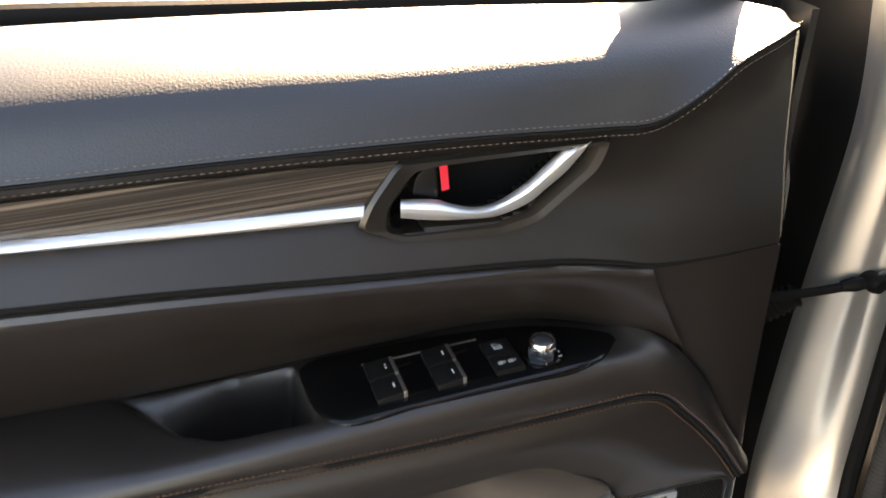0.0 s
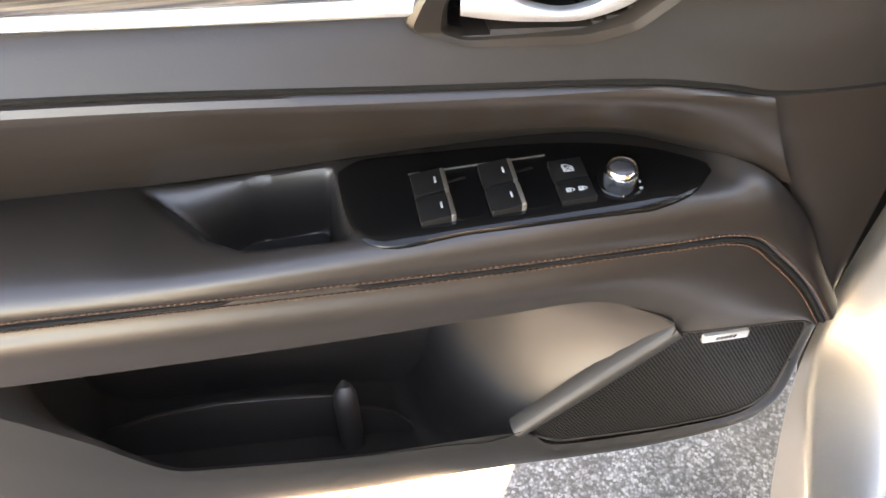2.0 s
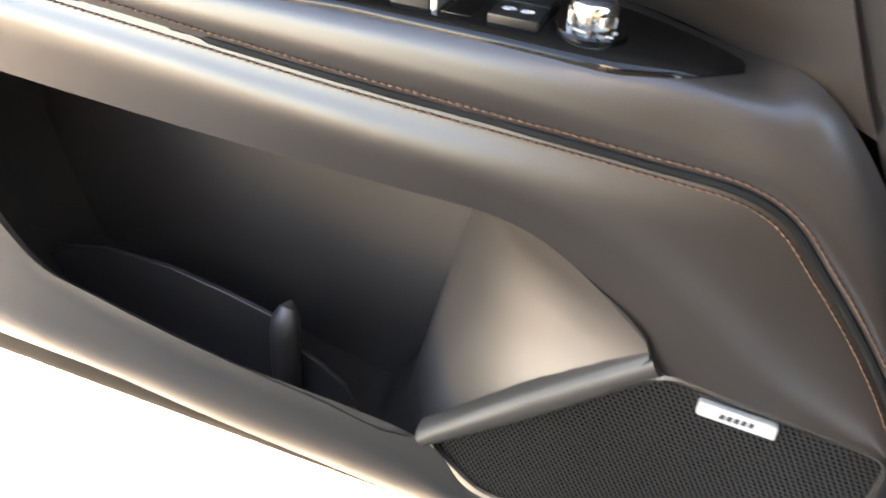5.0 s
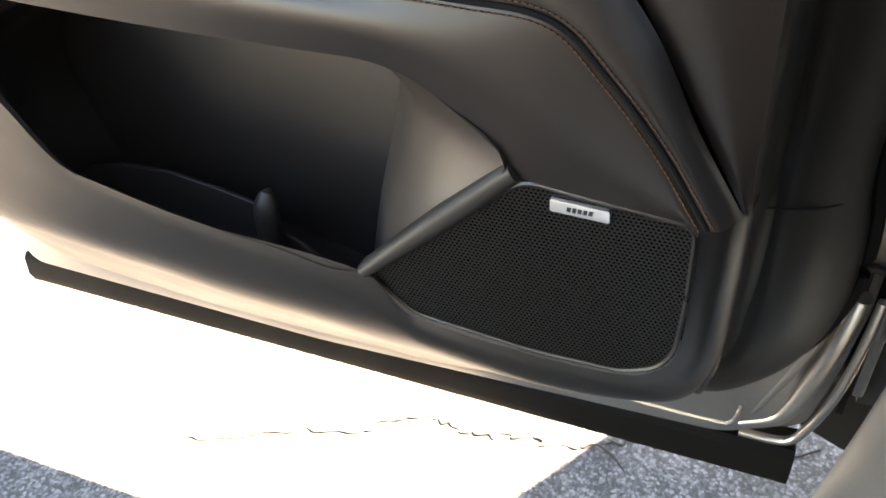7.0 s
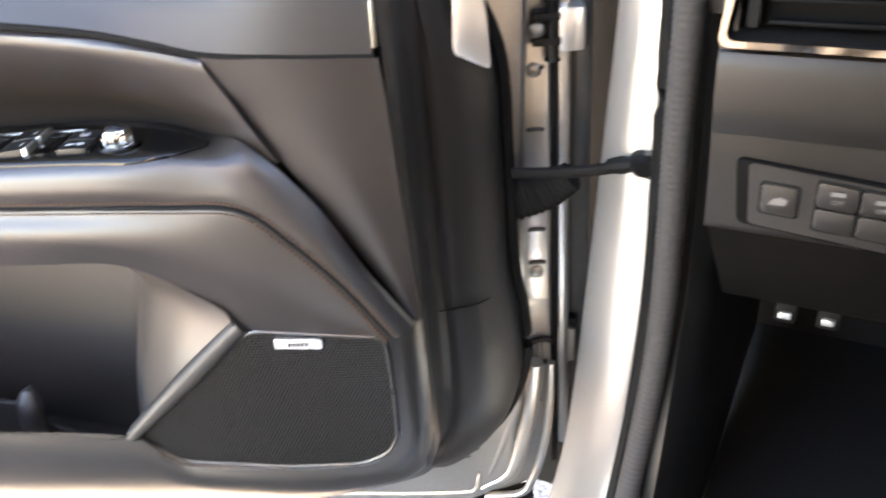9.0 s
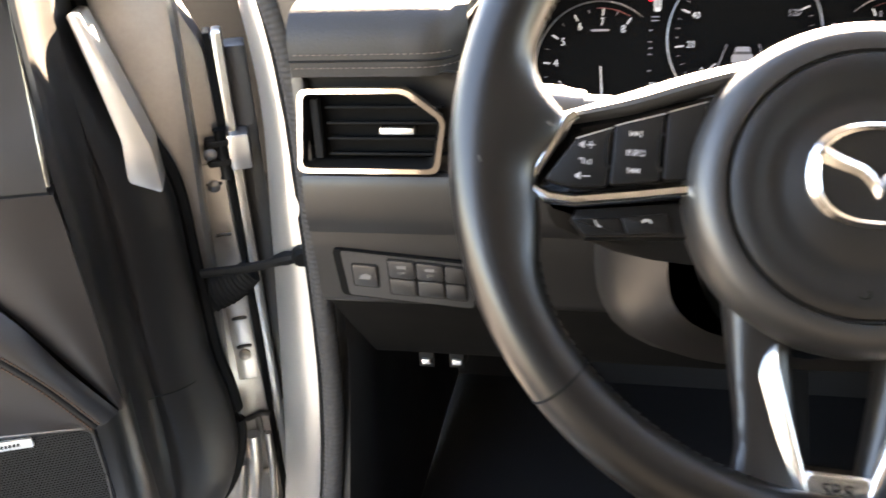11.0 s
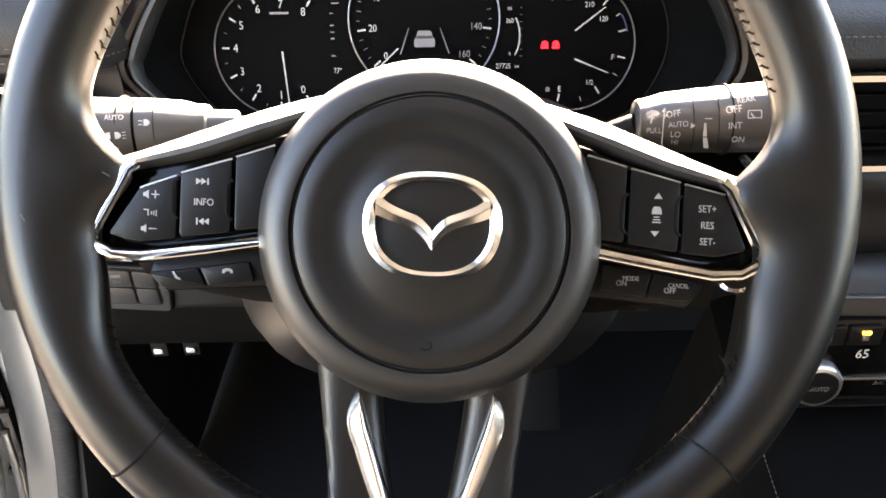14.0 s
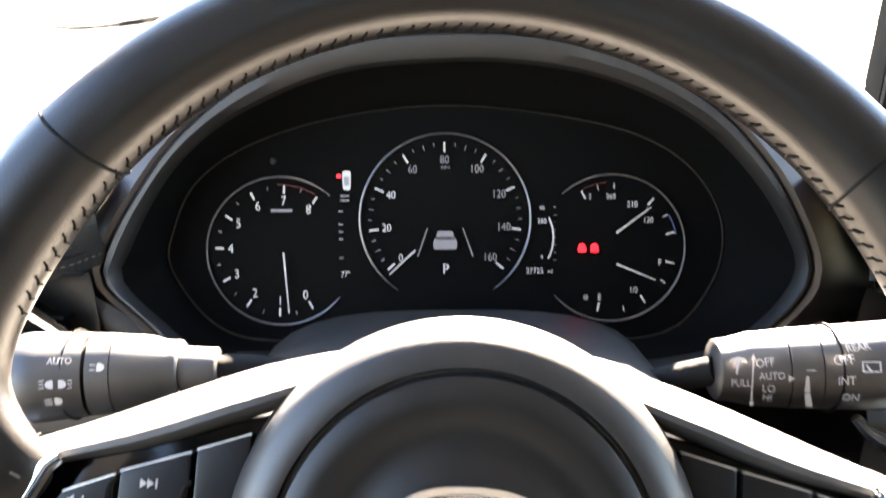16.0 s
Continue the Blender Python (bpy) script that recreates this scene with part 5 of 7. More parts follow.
mark([[(x, -y) for x, y in up_tri[::-1]]], PRINT, keys["gap_key"], on_wheel(0.0960, -0.0154, H))
mark([[(-0.002, 0.0008), (-0.0022, -0.0010), (0.0022, -0.0010), (0.002, 0.0008), (0.0013, 0.0022), (-0.0013, 0.0022)], rect(0, -0.0022, 0.0024, 0.0005), rect(0, -0.0033, 0.003, 0.0005), rect(0, -0.0044, 0.0036, 0.0005)], PRINT, keys["gap_key"], on_wheel(0.0964, -0.0062, H))
mark([[(-0.002, 0.0016), (-0.0012, 0.0018), (0.0002, -0.0004), (0.0018, -0.0012), (0.0016, -0.002), (-0.0006, -0.0012)]], PRINT, low["call_key"], on_wheel(-0.1098, -0.0411, -0.0094))
mark([[(-0.0024, -0.0006), (-0.0022, 0.0008), (-0.0008, 0.0016), (0.0008, 0.0016), (0.0022, 0.0008), (0.0024, -0.0006), (0.0012, -0.0006), (0.0010, 0.0003), (-0.0010, 0.0003), (-0.0012, -0.0006)]], PRINT, low["hang_up_key"], on_wheel(-0.0876, -0.0388, -0.0094))

# airbag hub and emblem
hub_m = Matrix.Translation((HUB[0], HUB[1], 0))
part("hub_shell", lathe([(0.060, -0.055), (0.071, -0.045), (0.0745, -0.02), (0.0742, -0.004), (0.0715, 0.0065), (0.0665, 0.0122), (0.0600, 0.0142), (0.0580, 0.0138), (0.0574, 0.0115), (0.053, 0.011)], 96, hub_m), HUB_RING, wheel, "black grained hub ring")
hub = part("airbag_cover", lathe([(0.0564, 0.008), (0.0566, 0.0128), (0.0555, 0.0152), (0.0515, 0.0168), (0.047, 0.0168), (0.0425, 0.0150), (0.038, 0.0140), (0.033, 0.0152), (0.027, 0.0172), (0.018, 0.0188), (0.0, 0.0195)], 96, hub_m), HUB_GRAIN, wheel, "round grained black airbag cover")
em = Matrix.Translation((0.0015, -0.0152, 0.0205)) @ Matrix.Rotation(radians(4), 4, "X")


def emblem_outline(kx, ky, power, drop):
    """A wide oval, a little narrower below."""
    out = []
    for i in range(96):
        a = 2 * math.pi * i / 96
        c, s = math.cos(a), math.sin(a)
        k = (abs(c) ** power + abs(s) ** power) ** (-1 / power)
        out.append((kx * c * k * (1 - 0.06 * max(0.0, -s) * abs(c)), ky * s * k + drop))
    return out


rings = []
for f, h in ((0.0, -0.0025), (0.05, 0.0006), (0.50, 0.0020), (0.58, 0.0020), (0.95, 0.0009), (1.0, -0.0025)):
    o_e, i_e = emblem_outline(0.0282, 0.0220, 2.45, 0.0), emblem_outline(0.0229, 0.0182, 2.35, 0.0)
    rings.append([(a * (1 - f) + c * f, b * (1 - f) + d * f, h) for (a, b), (c, d) in zip(o_e, i_e)])
eb = grid_mesh(rings, close_u=True)
for s in (-1, 1):
    upper = cr([(s * x, y) for x, y in ((0.0, -0.0018), (0.0022, 0.0010), (0.0058, 0.0040), (0.0110, 0.0060), (0.0170, 0.0086), (0.0225, 0.0125))], 24)
    lower = cr([(s * x, y) for x, y in ((0.0, -0.0100), (0.0026, -0.0062), (0.0062, -0.0024), (0.0110, -0.0001), (0.0165, 0.0016), (0.0232, 0.0040))], 24)
    blade = [[(*(u * (1 - f) + l * f), h) for u, l in zip(upper, lower)] for f, h in ((0.0, -0.0025), (0.02, 0.0010), (0.46, 0.0029), (0.52, 0.0029), (0.98, 0.0012), (1.0, -0.0025))]
    join(eb, grid_mesh(blade))
bmesh.ops.recalc_face_normals(eb, faces=eb.faces)
eb.transform(em)
part("emblem", eb, POLISHED, hub, "polished chrome oval winged emblem", flat_angle=14)
part("hub_mark", tube([(0.0005 + 0.0022 * math.cos(a), -0.0640 + 0.0018 * math.sin(a), 0.0168) for a in np.linspace(-2.6, 1.0, 12)], 0.00035, sides=5), DARK, hub, "small moulded mark")

# lower spokes
for s in (-1, 1):
    arm = [[(s * x, y, h) for x, y, h in r] for r in (
        [(0.050, -0.070, -0.030), (0.0455, -0.100, -0.024), (0.041, -0.135, -0.014), (0.046, -0.158, -0.006)],
        [(0.048, -0.070, -0.012), (0.0440, -0.100, -0.010), (0.0395, -0.135, -0.005), (0.042, -0.158, 0.000)],
        [(0.036, -0.070, -0.008), (0.0330, -0.100, -0.008), (0.0275, -0.135, -0.005), (0.026, -0.158, 0.000)],
        [(0.021, -0.070, -0.012), (0.0200, -0.100, -0.012), (0.0130, -0.143, -0.008), (0.008, -0.158, -0.004)],
        [(0.019, -0.070, -0.032), (0.0185, -0.100, -0.028), (0.0120, -0.142, -0.020), (0.008, -0.158, -0.012)])]
    part("lower_spoke", loft(arm, 20, 5), PLASTIC, wheel, "black lower spoke")
silver = part("spoke_inlay", prism(rounded([(-0.0110, -0.1418), (-0.0215, -0.168), (0.0235, -0.168), (0.0142, -0.1418)], 0.002, 3), -0.016, -0.0035, 0.003, None, 3), INLAY, wheel, "satin silver spoke trim")
for s in (-1, 1):
    edge_o = cr([(s * x + 0.0015, y) for x, y in ((0.0300, -0.0885), (0.0348, -0.0945), (0.0378, -0.1045), (0.0340, -0.1190), (0.0272, -0.1450), (0.0225, -0.1600))], 30)
    edge_i = cr([(s * x + 0.0015, y) for x, y in ((0.0292, -0.0888), (0.0282, -0.0930), (0.0265, -0.1000), (0.0215, -0.1160), (0.0130, -0.1430), (0.0115, -0.1500))], 30)
    arm_rows_i = [[(*(o * (1 - f) + q * f), h) for o, q in zip(edge_o, edge_i)] for f, h in ((0.0, -0.020), (0.0, -0.0120), (0.05, -0.0100), (0.40, -0.0060), (0.74, -0.0034), (0.82, -0.0030), (0.90, -0.0034), (1.0, -0.0075), (1.0, -0.020))]
    arm_b = grid_mesh(arm_rows_i)
    bmesh.ops.recalc_face_normals(arm_b, faces=arm_b.faces)
    part("inlay_arm", arm_b, INLAY, silver, flat_angle=60)
lettering("spoke_print", "SRS", 0.0085, DARK, silver, on_wheel(0.0012, -0.1495, -0.0034), squeeze=1.0)
lettering("spoke_print", "AIRBAG", 0.0052, DARK, silver, on_wheel(0.0012, -0.1585, -0.0034), squeeze=1.0)

# ---- steering column and stalks ----
column = thing("steering_column", pose(0.0745, 0.0, 0.0), label="black plastic steering column shroud behind wheel", category="column")
sh_rows = []
for y, zc, hw, hh in ((0.050, 0.985, 0.075, 0.055), (0.070, 0.976, 0.100, 0.074), (0.10, 0.968, 0.114, 0.082), (0.22, 0.954, 0.114, 0.070), (0.33, 0.926, 0.112, 0.036)):
    sh_rows.append([(hw * c * k, y, zc + hh * s * k) for c, s, k in ((math.cos(a), math.sin(a), (abs(math.cos(a)) ** 3.2 + abs(math.sin(a)) ** 3.2) ** (-1 / 3.2)) for a in (2 * math.pi * j / 48 for j in range(48)))])
part("shroud", grid_mesh(sh_rows, close_u=True), DASH_BAND, column, "dark plastic column shroud")
part("key_cover", lathe([(0.060, 0.0), (0.062, -0.03)], 32, pose(0, 0.045, 0.985, 90, 0, 0)), DARK, column)


def stalk(name, label, s, tip, ring0, ring1, end, y, z0, slope, r_tip, r_ring, groove, blade):
    """A lever beside the column, s: +1 to the right: rounded tapered barrel, slotted ring and end grip."""
    ob = thing(name, Matrix.Identity(4), label=label, category="control stalk")
    at = lambda x, dx=0.0: Vector((x + s * dx, y - 0.12 * abs(x - tip), z0 + slope * abs(x - tip)))
    part("stem", tube([at(tip, 0.003), at(tip, -0.008) + Vector((0, 0.012, -0.010)), at(tip, -0.03) + Vector((0, 0.035, -0.030))] if s > 0 else [at(tip, -0.012), at(tip, -0.024) + Vector((0, 0.006, -0.003)), at(tip, -0.05) + Vector((0, 0.028, -0.018))], [0.0062, 0.0060, 0.0060], n=10, sides=16), DARK, ob, "slim black stalk stem")
    if s < 0:
        part("collar", tube([at(tip, 0.003), at(tip, -0.0128), at(tip, -0.0142), at(tip, -0.0148)], [r_tip * 0.80, r_tip * 0.74, r_tip * 0.70, r_tip * 0.60], sides=28), STALK, ob, "satin black stalk collar")
    part("barrel", tube([at(tip, 0.0), at(tip, 0.0007), at(tip, 0.0022), at(tip, 0.006), at((tip + ring0) / 2), at(ring0)], [r_tip * 0.88, r_tip * 0.96, r_tip, r_tip * 1.02, (r_tip + r_ring) / 2 + 0.0006, r_ring], sides=32), STALK, ob, "satin black stalk barrel")
    part("ring_gap", tube([at(ring0, -0.003), at(ring1, 0.003)], r_ring - 0.0012, sides=24), DARK, ob)
    part("ring", tube([at(ring0, 0.0007), at(ring1, -0.0005)], [r_ring + 0.0002, r_ring + 0.0006], sides=32), STALK, ob)
    part("grip", tube([at(ring1, 0.0003), at(ring1, 0.0012), at(end, -0.01), at(end)], [r_ring + 0.0006, r_ring + 0.0013, r_ring + 0.0022, r_ring], n=14, sides=32), STALK, ob, "satin black stalk end grip")
    part("ring_groove", tube([at(ring1, groove), at(ring1, groove + 0.0006)], r_ring + 0.0023, sides=32), DARK, ob)
    part("end_blade", tube(blade, [0.0022, 0.0034, 0.003], n=14, sides=8), CHROME, ob, "bright stalk edge")
    return ob


wiper = stalk("wiper_stalk", "black wiper stalk with white printed settings", 1, 0.1787, 0.2055, 0.2180, 0.272, 0.1015, 1.0498, 0.085, 0.0126, 0.0158, 0.0036, [(0.2290, 0.080, 1.0400), (0.2360, 0.078, 1.0330), (0.2480, 0.078, 1.0270), (0.262, 0.080, 1.0260)])
lights = stalk("light_stalk", "black light stalk with white printed symbols", -1, -0.0378, -0.0630, -0.0728, -0.106, 0.1015, 1.0512, 0.02, 0.0122, 0.0160, 0.0058, [(-0.0780, 0.078, 1.0330), (-0.0850, 0.078, 1.0325), (-0.0920, 0.079, 1.0325), (-0.102, 0.080, 1.0325)])


def stalk_print(ob, s, x, z, size, axis_y, axis_z, r, turn=-8):
    """Letters on a barrel's near face, at the height z, turned to follow its taper."""
    f = math.asin(max(-0.95, min(0.95, (z - axis_z) / r)))
    m = Matrix.Translation((x, axis_y - (r + 0.0009) * math.cos(f), z)) @ Matrix.Rotation(math.pi / 2 - f, 4, "X") @ Matrix.Rotation(radians(turn), 4, "Y") @ Matrix.Rotation(radians(4), 4, "Z")
    lettering("stalk_print", s, size, PRINT, ob, m, squeeze=0.85)


for s_, x, z, size in (("OFF", 0.1925, 1.0612, 0.0047), ("AUTO", 0.1948, 1.0568, 0.0040), ("LO", 0.1938, 1.0517, 0.0045), ("HI", 0.1940, 1.0473, 0.0045), ("PULL", 0.1832, 1.0535, 0.0040)):
    stalk_print(wiper, s_, x + 0.0014, z - 0.0008, size, 0.0995, 1.0512, 0.0142 + (x - 0.186) * 0.11, -17)
for s_, x, z, size in (("OFF", 0.2210, 1.0655, 0.0052), ("INT", 0.2243, 1.0584, 0.0047), ("ON", 0.2268, 1.0512, 0.0047), ("REAR", 0.2300, 1.0690, 0.0044)):
    stalk_print(wiper, s_, x - 0.0026 * (s_ != "OFF"), z - 0.0008, size, 0.0955, 1.0540, 0.0177)


def stalk_mark(ob, polys, x, z, axis_y, axis_z, r):
    f = math.asin(max(-0.95, min(0.95, (z - axis_z) / r)))
    mark(polys, PRINT, ob, Matrix.Translation((x, axis_y - (r + 0.0008) * math.cos(f), z)) @ Matrix.Rotation(math.pi / 2 - f, 4, "X") @ Matrix.Rotation(radians(-9 if x > 0 else 8), 4, "Y"))


stalk_mark(wiper, [rect(0, 0, 0.0005, 0.0165), [(-0.0010, -0.0085), (0.0010, -0.0085), (0, -0.0105)], [(-0.0010, 0.0085), (0, 0.0105), (0.0010, 0.0085)]], 0.1890, 1.0537, 0.1000, 1.0508, 0.0146)
stalk_mark(wiper, [[(-0.0034, 0.0022), (-0.0026, 0.0034), (0.0, 0.0042), (0.0026, 0.0034), (0.0034, 0.0022), (0.0028, 0.0018), (0.0006, 0.0024), (-0.0006, -0.0026), (-0.0014, -0.0026), (-0.0006, 0.0024), (-0.0028, 0.0018)]], 0.1842, 1.0580, 0.1004, 1.0503, 0.0140)
stalk_mark(wiper, [[(0, 0.0013), (0.0024, 0.0), (0, -0.0013)]], 0.2018, 1.0560, 0.0985, 1.0517, 0.0158)
stalk_mark(wiper, [[(0, 0.0013), (0.0024, 0.0), (0, -0.0013)]], 0.2196, 1.0650, 0.0958, 1.0537, 0.0174)
stalk_mark(wiper, [rect(0, 0.0, 0.0034, 0.0005)], 0.2098, 1.0598, 0.0977, 1.0527, 0.0166)
stalk_mark(wiper, [[(-0.0008, 0.006), (0.0002, 0.006), (0.0016, -0.001), (-0.0004, -0.001)], [(-0.0003, -0.0016), (0.0018, -0.0016), (0.0034, -0.0072), (0.0008, -0.0072)]], 0.2082, 1.0522, 0.0977, 1.0527, 0.0166)
stalk_mark(wiper, [rect(0, 0.0018, 0.0062, 0.0005), rect(0, -0.0018, 0.0062, 0.0005), rect(-0.0031, 0, 0.0005, 0.0038), rect(0.0031, 0, 0.0005, 0.0038), [(-0.0006, -0.0018), (0.0002, -0.0018), (-0.0016, 0.0008), (-0.0022, 0.0004)]], 0.2305, 1.0632, 0.0947, 1.0547, 0.0180)
stalk_print(lights, "AUTO", -0.0790, 1.0648, 0.0038, 0.0966, 1.0521, 0.0176, 8)
lamp = [[(0.0006, 0.0016), (0.0022, 0.0016), (0.0034, 0.0006), (0.0034, -0.0006), (0.0022, -0.0016), (0.0006, -0.0016)]]
stalk_mark(lights, [[(x + 0.0004, y) for x, y in lamp[0]], [(-x - 0.0004, y) for x, y in lamp[0][::-1]]] + [rect(k * 0.0052, d * 0.0014, 0.0016, 0.0004) for k in (-1, 1) for d in (-1, 0, 1)], -0.0795, 1.0575, 0.0966, 1.0521, 0.0178)
stalk_mark(lights, lamp + [rect(-0.0016, d * 0.0011, 0.0028, 0.0004) for d in (-1, 0, 1)], -0.0812, 1.0505, 0.0966, 1.0521, 0.0178)
stalk_mark(lights, lamp + [rect(-0.0010, -0.0011, 0.0020, 0.0004), rect(-0.0010, 0.0008, 0.0020, 0.0004)], -0.0660, 1.0618, 0.0982, 1.0517, 0.0166)

for lever_thing in (wiper, lights):
    lever_thing.matrix_world = Matrix.Translation((-0.0059, 0.0166, -0.1029)) @ Matrix.Diagonal((1.085, 1.085, 1.085, 1))

# ---- instrument cluster ----
CL = Matrix.Translation((0.07, 0.335, 1.04)) @ Matrix.Rotation(radians(75), 4, "X")
cluster = thing("instrument_cluster", CL, label="lit black instrument cluster with three round dials", category="instruments")
LIP = [(-0.2125, -0.0345), (-0.2075, -0.0103), (-0.1888, 0.0210), (-0.1650, 0.0519), (-0.1331, 0.0790), (-0.0982, 0.0985), (-0.0499, 0.1112), (0.0048, 0.1152), (0.0596, 0.1121), (0.1110, 0.0993), (0.1491, 0.0805), (0.1807, 0.0557), (0.2113, 0.0148), (0.2275, -0.0345), (0.1979, -0.0704), (0.1600, -0.0870), (0.10, -0.0960), (-0.10, -0.0960), (-0.1575, -0.0860), (-0.1900, -0.0575)]
MOUTH = [(-0.2050, -0.0345), (-0.1985, -0.0148), (-0.1820, 0.0172), (-0.1600, 0.0450), (-0.1254, 0.0700), (-0.0652, 0.0934), (0.0049, 0.1000), (0.0608, 0.0970), (0.1100, 0.0853), (0.1560, 0.0624), (0.1884, 0.0324), (0.2125, -0.0032), (0.2206, -0.0355), (0.1875, -0.0733), (0.1482, -0.0859), (0.09, -0.0900), (-0.09, -0.0900), (-0.1514, -0.0821), (-0.1795, -0.0618)]
FACE = [(-0.1900, -0.0343), (-0.1870, -0.0032), (-0.1705, 0.0276), (-0.1332, 0.0522), (-0.0714, 0.0708), (0.0052, 0.0779), (0.0817, 0.0698), (0.1394, 0.0542), (0.1744, 0.0291), (0.1918, -0.0057), (0.1857, -0.0446), (0.1532, -0.0799), (0.08, -0.0850), (-0.08, -0.0850), (-0.1524, -0.0779)]


def by_angle(poly, n=144):
    """The smooth outline resampled at even angles about the middle."""
    fine = np.array(cr(poly, 720, True))
    a = np.arctan2(fine[:, 1], fine[:, 0])
    order = np.argsort(a)
    a, r = a[order], np.hypot(fine[:, 0], fine[:, 1])[order]
    return [(float(np.interp(k, a, r, period=2 * math.pi)) * math.cos(k), float(np.interp(k, a, r, period=2 * math.pi)) * math.sin(k)) for k in np.linspace(-math.pi, math.pi, n + 1)[:-1]]


def ring_of(poly, k, h, other=None, f=0.0):
    return [((x * (1 - f) + a * f) * k, (y * (1 - f) + b * f) * k, h) for (x, y), (a, b) in zip(poly, other or poly)]


lo_, mo_, fo_ = by_angle(LIP), by_angle(MOUTH), by_angle(FACE)
lip_rings = [ring_of(lo_, 1.0, 0.042), ring_of(lo_, 0.999, 0.0535), ring_of(lo_, 0.993, 0.0560), ring_of(lo_, 1.0, 0.0560, mo_, 0.5), ring_of(lo_, 1.0, 0.0520, mo_, 0.9), ring_of(mo_, 0.998, 0.0455)]
part("surround_lip", grid_mesh(lip_rings, close_u=True), material("moulded_lip_plastic", (0.0066, 0.0058, 0.0052), 0.5, grain=0.1, scale=1300), cluster, "brown-black moulded lip round the instruments")
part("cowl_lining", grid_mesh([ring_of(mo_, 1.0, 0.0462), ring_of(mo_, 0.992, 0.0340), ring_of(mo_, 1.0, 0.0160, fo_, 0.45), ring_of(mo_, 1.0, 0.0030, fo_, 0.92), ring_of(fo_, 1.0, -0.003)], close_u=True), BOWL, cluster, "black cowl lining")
part("lip_gap", tube([Vector(p) for p in ring_of(lo_, 1.006, 0.0500)], 0.0022, closed=True, sides=6), DARK, cluster)
part("surround", grid_mesh([ring_of(lo_, 1.010, 0.046), ring_of(lo_, 1.014, 0.0520), ring_of(lo_, 1.03, 0.0535), [(x * 1.10, y * 1.05 - 0.004 * (y < 0), 0.047) for x, y in lo_], [(x * 1.20, y * 0.99 - 0.012, 0.025) for x, y in lo_], [(x * 1.30, y * 0.92 - 0.02, 0.0) for x, y in lo_]], close_u=True), LEATHER, cluster, "black leatherette surround")
face = part("dial_face", prism(fo_, -0.012, -0.002), material("dial_black", (0.0015, 0.0015, 0.0016), 0.8, vary=0.2, spec=0.05), cluster, "black dial face")
part("lens_edge", tube([Vector(p) for p in ring_of(fo_, 0.992, -0.0015)], 0.0005, closed=True, sides=5), BUTTON, cluster)
part("light_sensor", lathe([(0.0022, -0.002), (0.0022, -0.001), (0.0016, 0.0), (0.0, 0.0)], 16, Matrix.Translation((-0.1170, 0.0405, 0))), BUTTON, cluster)

def dial(name, cx, cy, r, gap0, gap1, label):
    """A chrome ring that is open between two angles, on the dial face."""
    path = [Vector((cx + r * math.cos(a), cy + r * math.sin(a), 0.0)) for a in np.linspace(radians(gap0), radians(gap1), 80)]
    return part(name, tube(path, [0.0003] + [0.00068] * 12 + [0.0003], n=None, sides=8), RING, cluster, label)


def tick(parent, cx, cy, a, r0, r1, w, mat):
    m, w = Matrix.Translation((cx, cy, 0)) @ Matrix.Rotation(radians(a), 4, "Z"), w * 0.8
    part("tick", prism([(r0, -w / 2), (r1, -w / 2), (r1, w / 2), (r0, w / 2)], 0.0, 0.0006, 0, m), mat, parent, smooth=False)


def needle(parent, x0, y0, x1, y1):
    d = Vector((x1 - x0, y1 - y0, 0)).normalized()
    q = Vector((-d.y, d.x, 0))
    p = [Vector((x0, y0, 0)) + q * 0.0006, Vector((x0, y0, 0)) - q * 0.0006, Vector((x1, y1, 0)) - q * 0.0003, Vector((x1, y1, 0)) + q * 0.0003]
    part("needle", prism([(v.x, v.y) for v in p], 0.002, 0.003), GLOW, parent, "white needle", smooth=False)


LC, MC, RC = (-0.1128, -0.0212), (0.0, 0.0), (0.1140, -0.0205)
tacho = dial("tachometer_ring", *LC, 0.0510, 48, 321, "chrome tachometer ring")
speedo = dial("speedometer_ring", *MC, 0.0585, -56, 236, "chrome speedometer ring")
fuelring = dial("fuel_gauge_ring", *RC, 0.0505, -140, 132, "chrome fuel gauge ring")
for k in range(9):
    a = -62 - k * 30.3
    tick(tacho, *LC, a, 0.0395, 0.0450, 0.0016, GLOW)
    if k < 8:
        tick(tacho, *LC, a - 15.1, 0.0425, 0.0450, 0.0007, DIM)
    r = 0.0345
    lettering("digit", str(k), 0.0088, GLOW, tacho, Matrix.Translation((LC[0] + r * math.cos(radians(a)), LC[1] + r * math.sin(radians(a)), 0.0003)), squeeze=0.85)
part("unit_bar", prism(rect(LC[0] + 0.001, LC[1] + 0.028, 0.0145, 0.0017), 0, 0.0005), DIM, tacho)
needle(tacho, LC[0] + 0.002, LC[1] - 0.0007, LC[0] + 0.0050, LC[1] - 0.0425)
for k in range(9):
    a = 221 - k * 32.7
    tick(speedo, *MC, a, 0.0460, 0.0525, 0.0016, GLOW)
    for j in (1, 2, 3):
        if k < 8:
            tick(speedo, *MC, a - j * 8.2, 0.0500 if j != 2 else 0.0490, 0.0525, 0.0006, DIM)
    r = 0.0405
    lettering("digit", str(20 * k), 0.0076, GLOW if k < 3 else DIM, speedo, Matrix.Translation((MC[0] + r * math.cos(radians(a)), MC[1] + r * math.sin(radians(a)), 0.0003)), squeeze=0.85)
needle(speedo, -0.0206, -0.0210, -0.0383, -0.0373)
lettering("gear_letter", "P", 0.0098, GLOW, speedo, Matrix.Translation((0.0003, -0.0344, 0.0003)), squeeze=0.9)
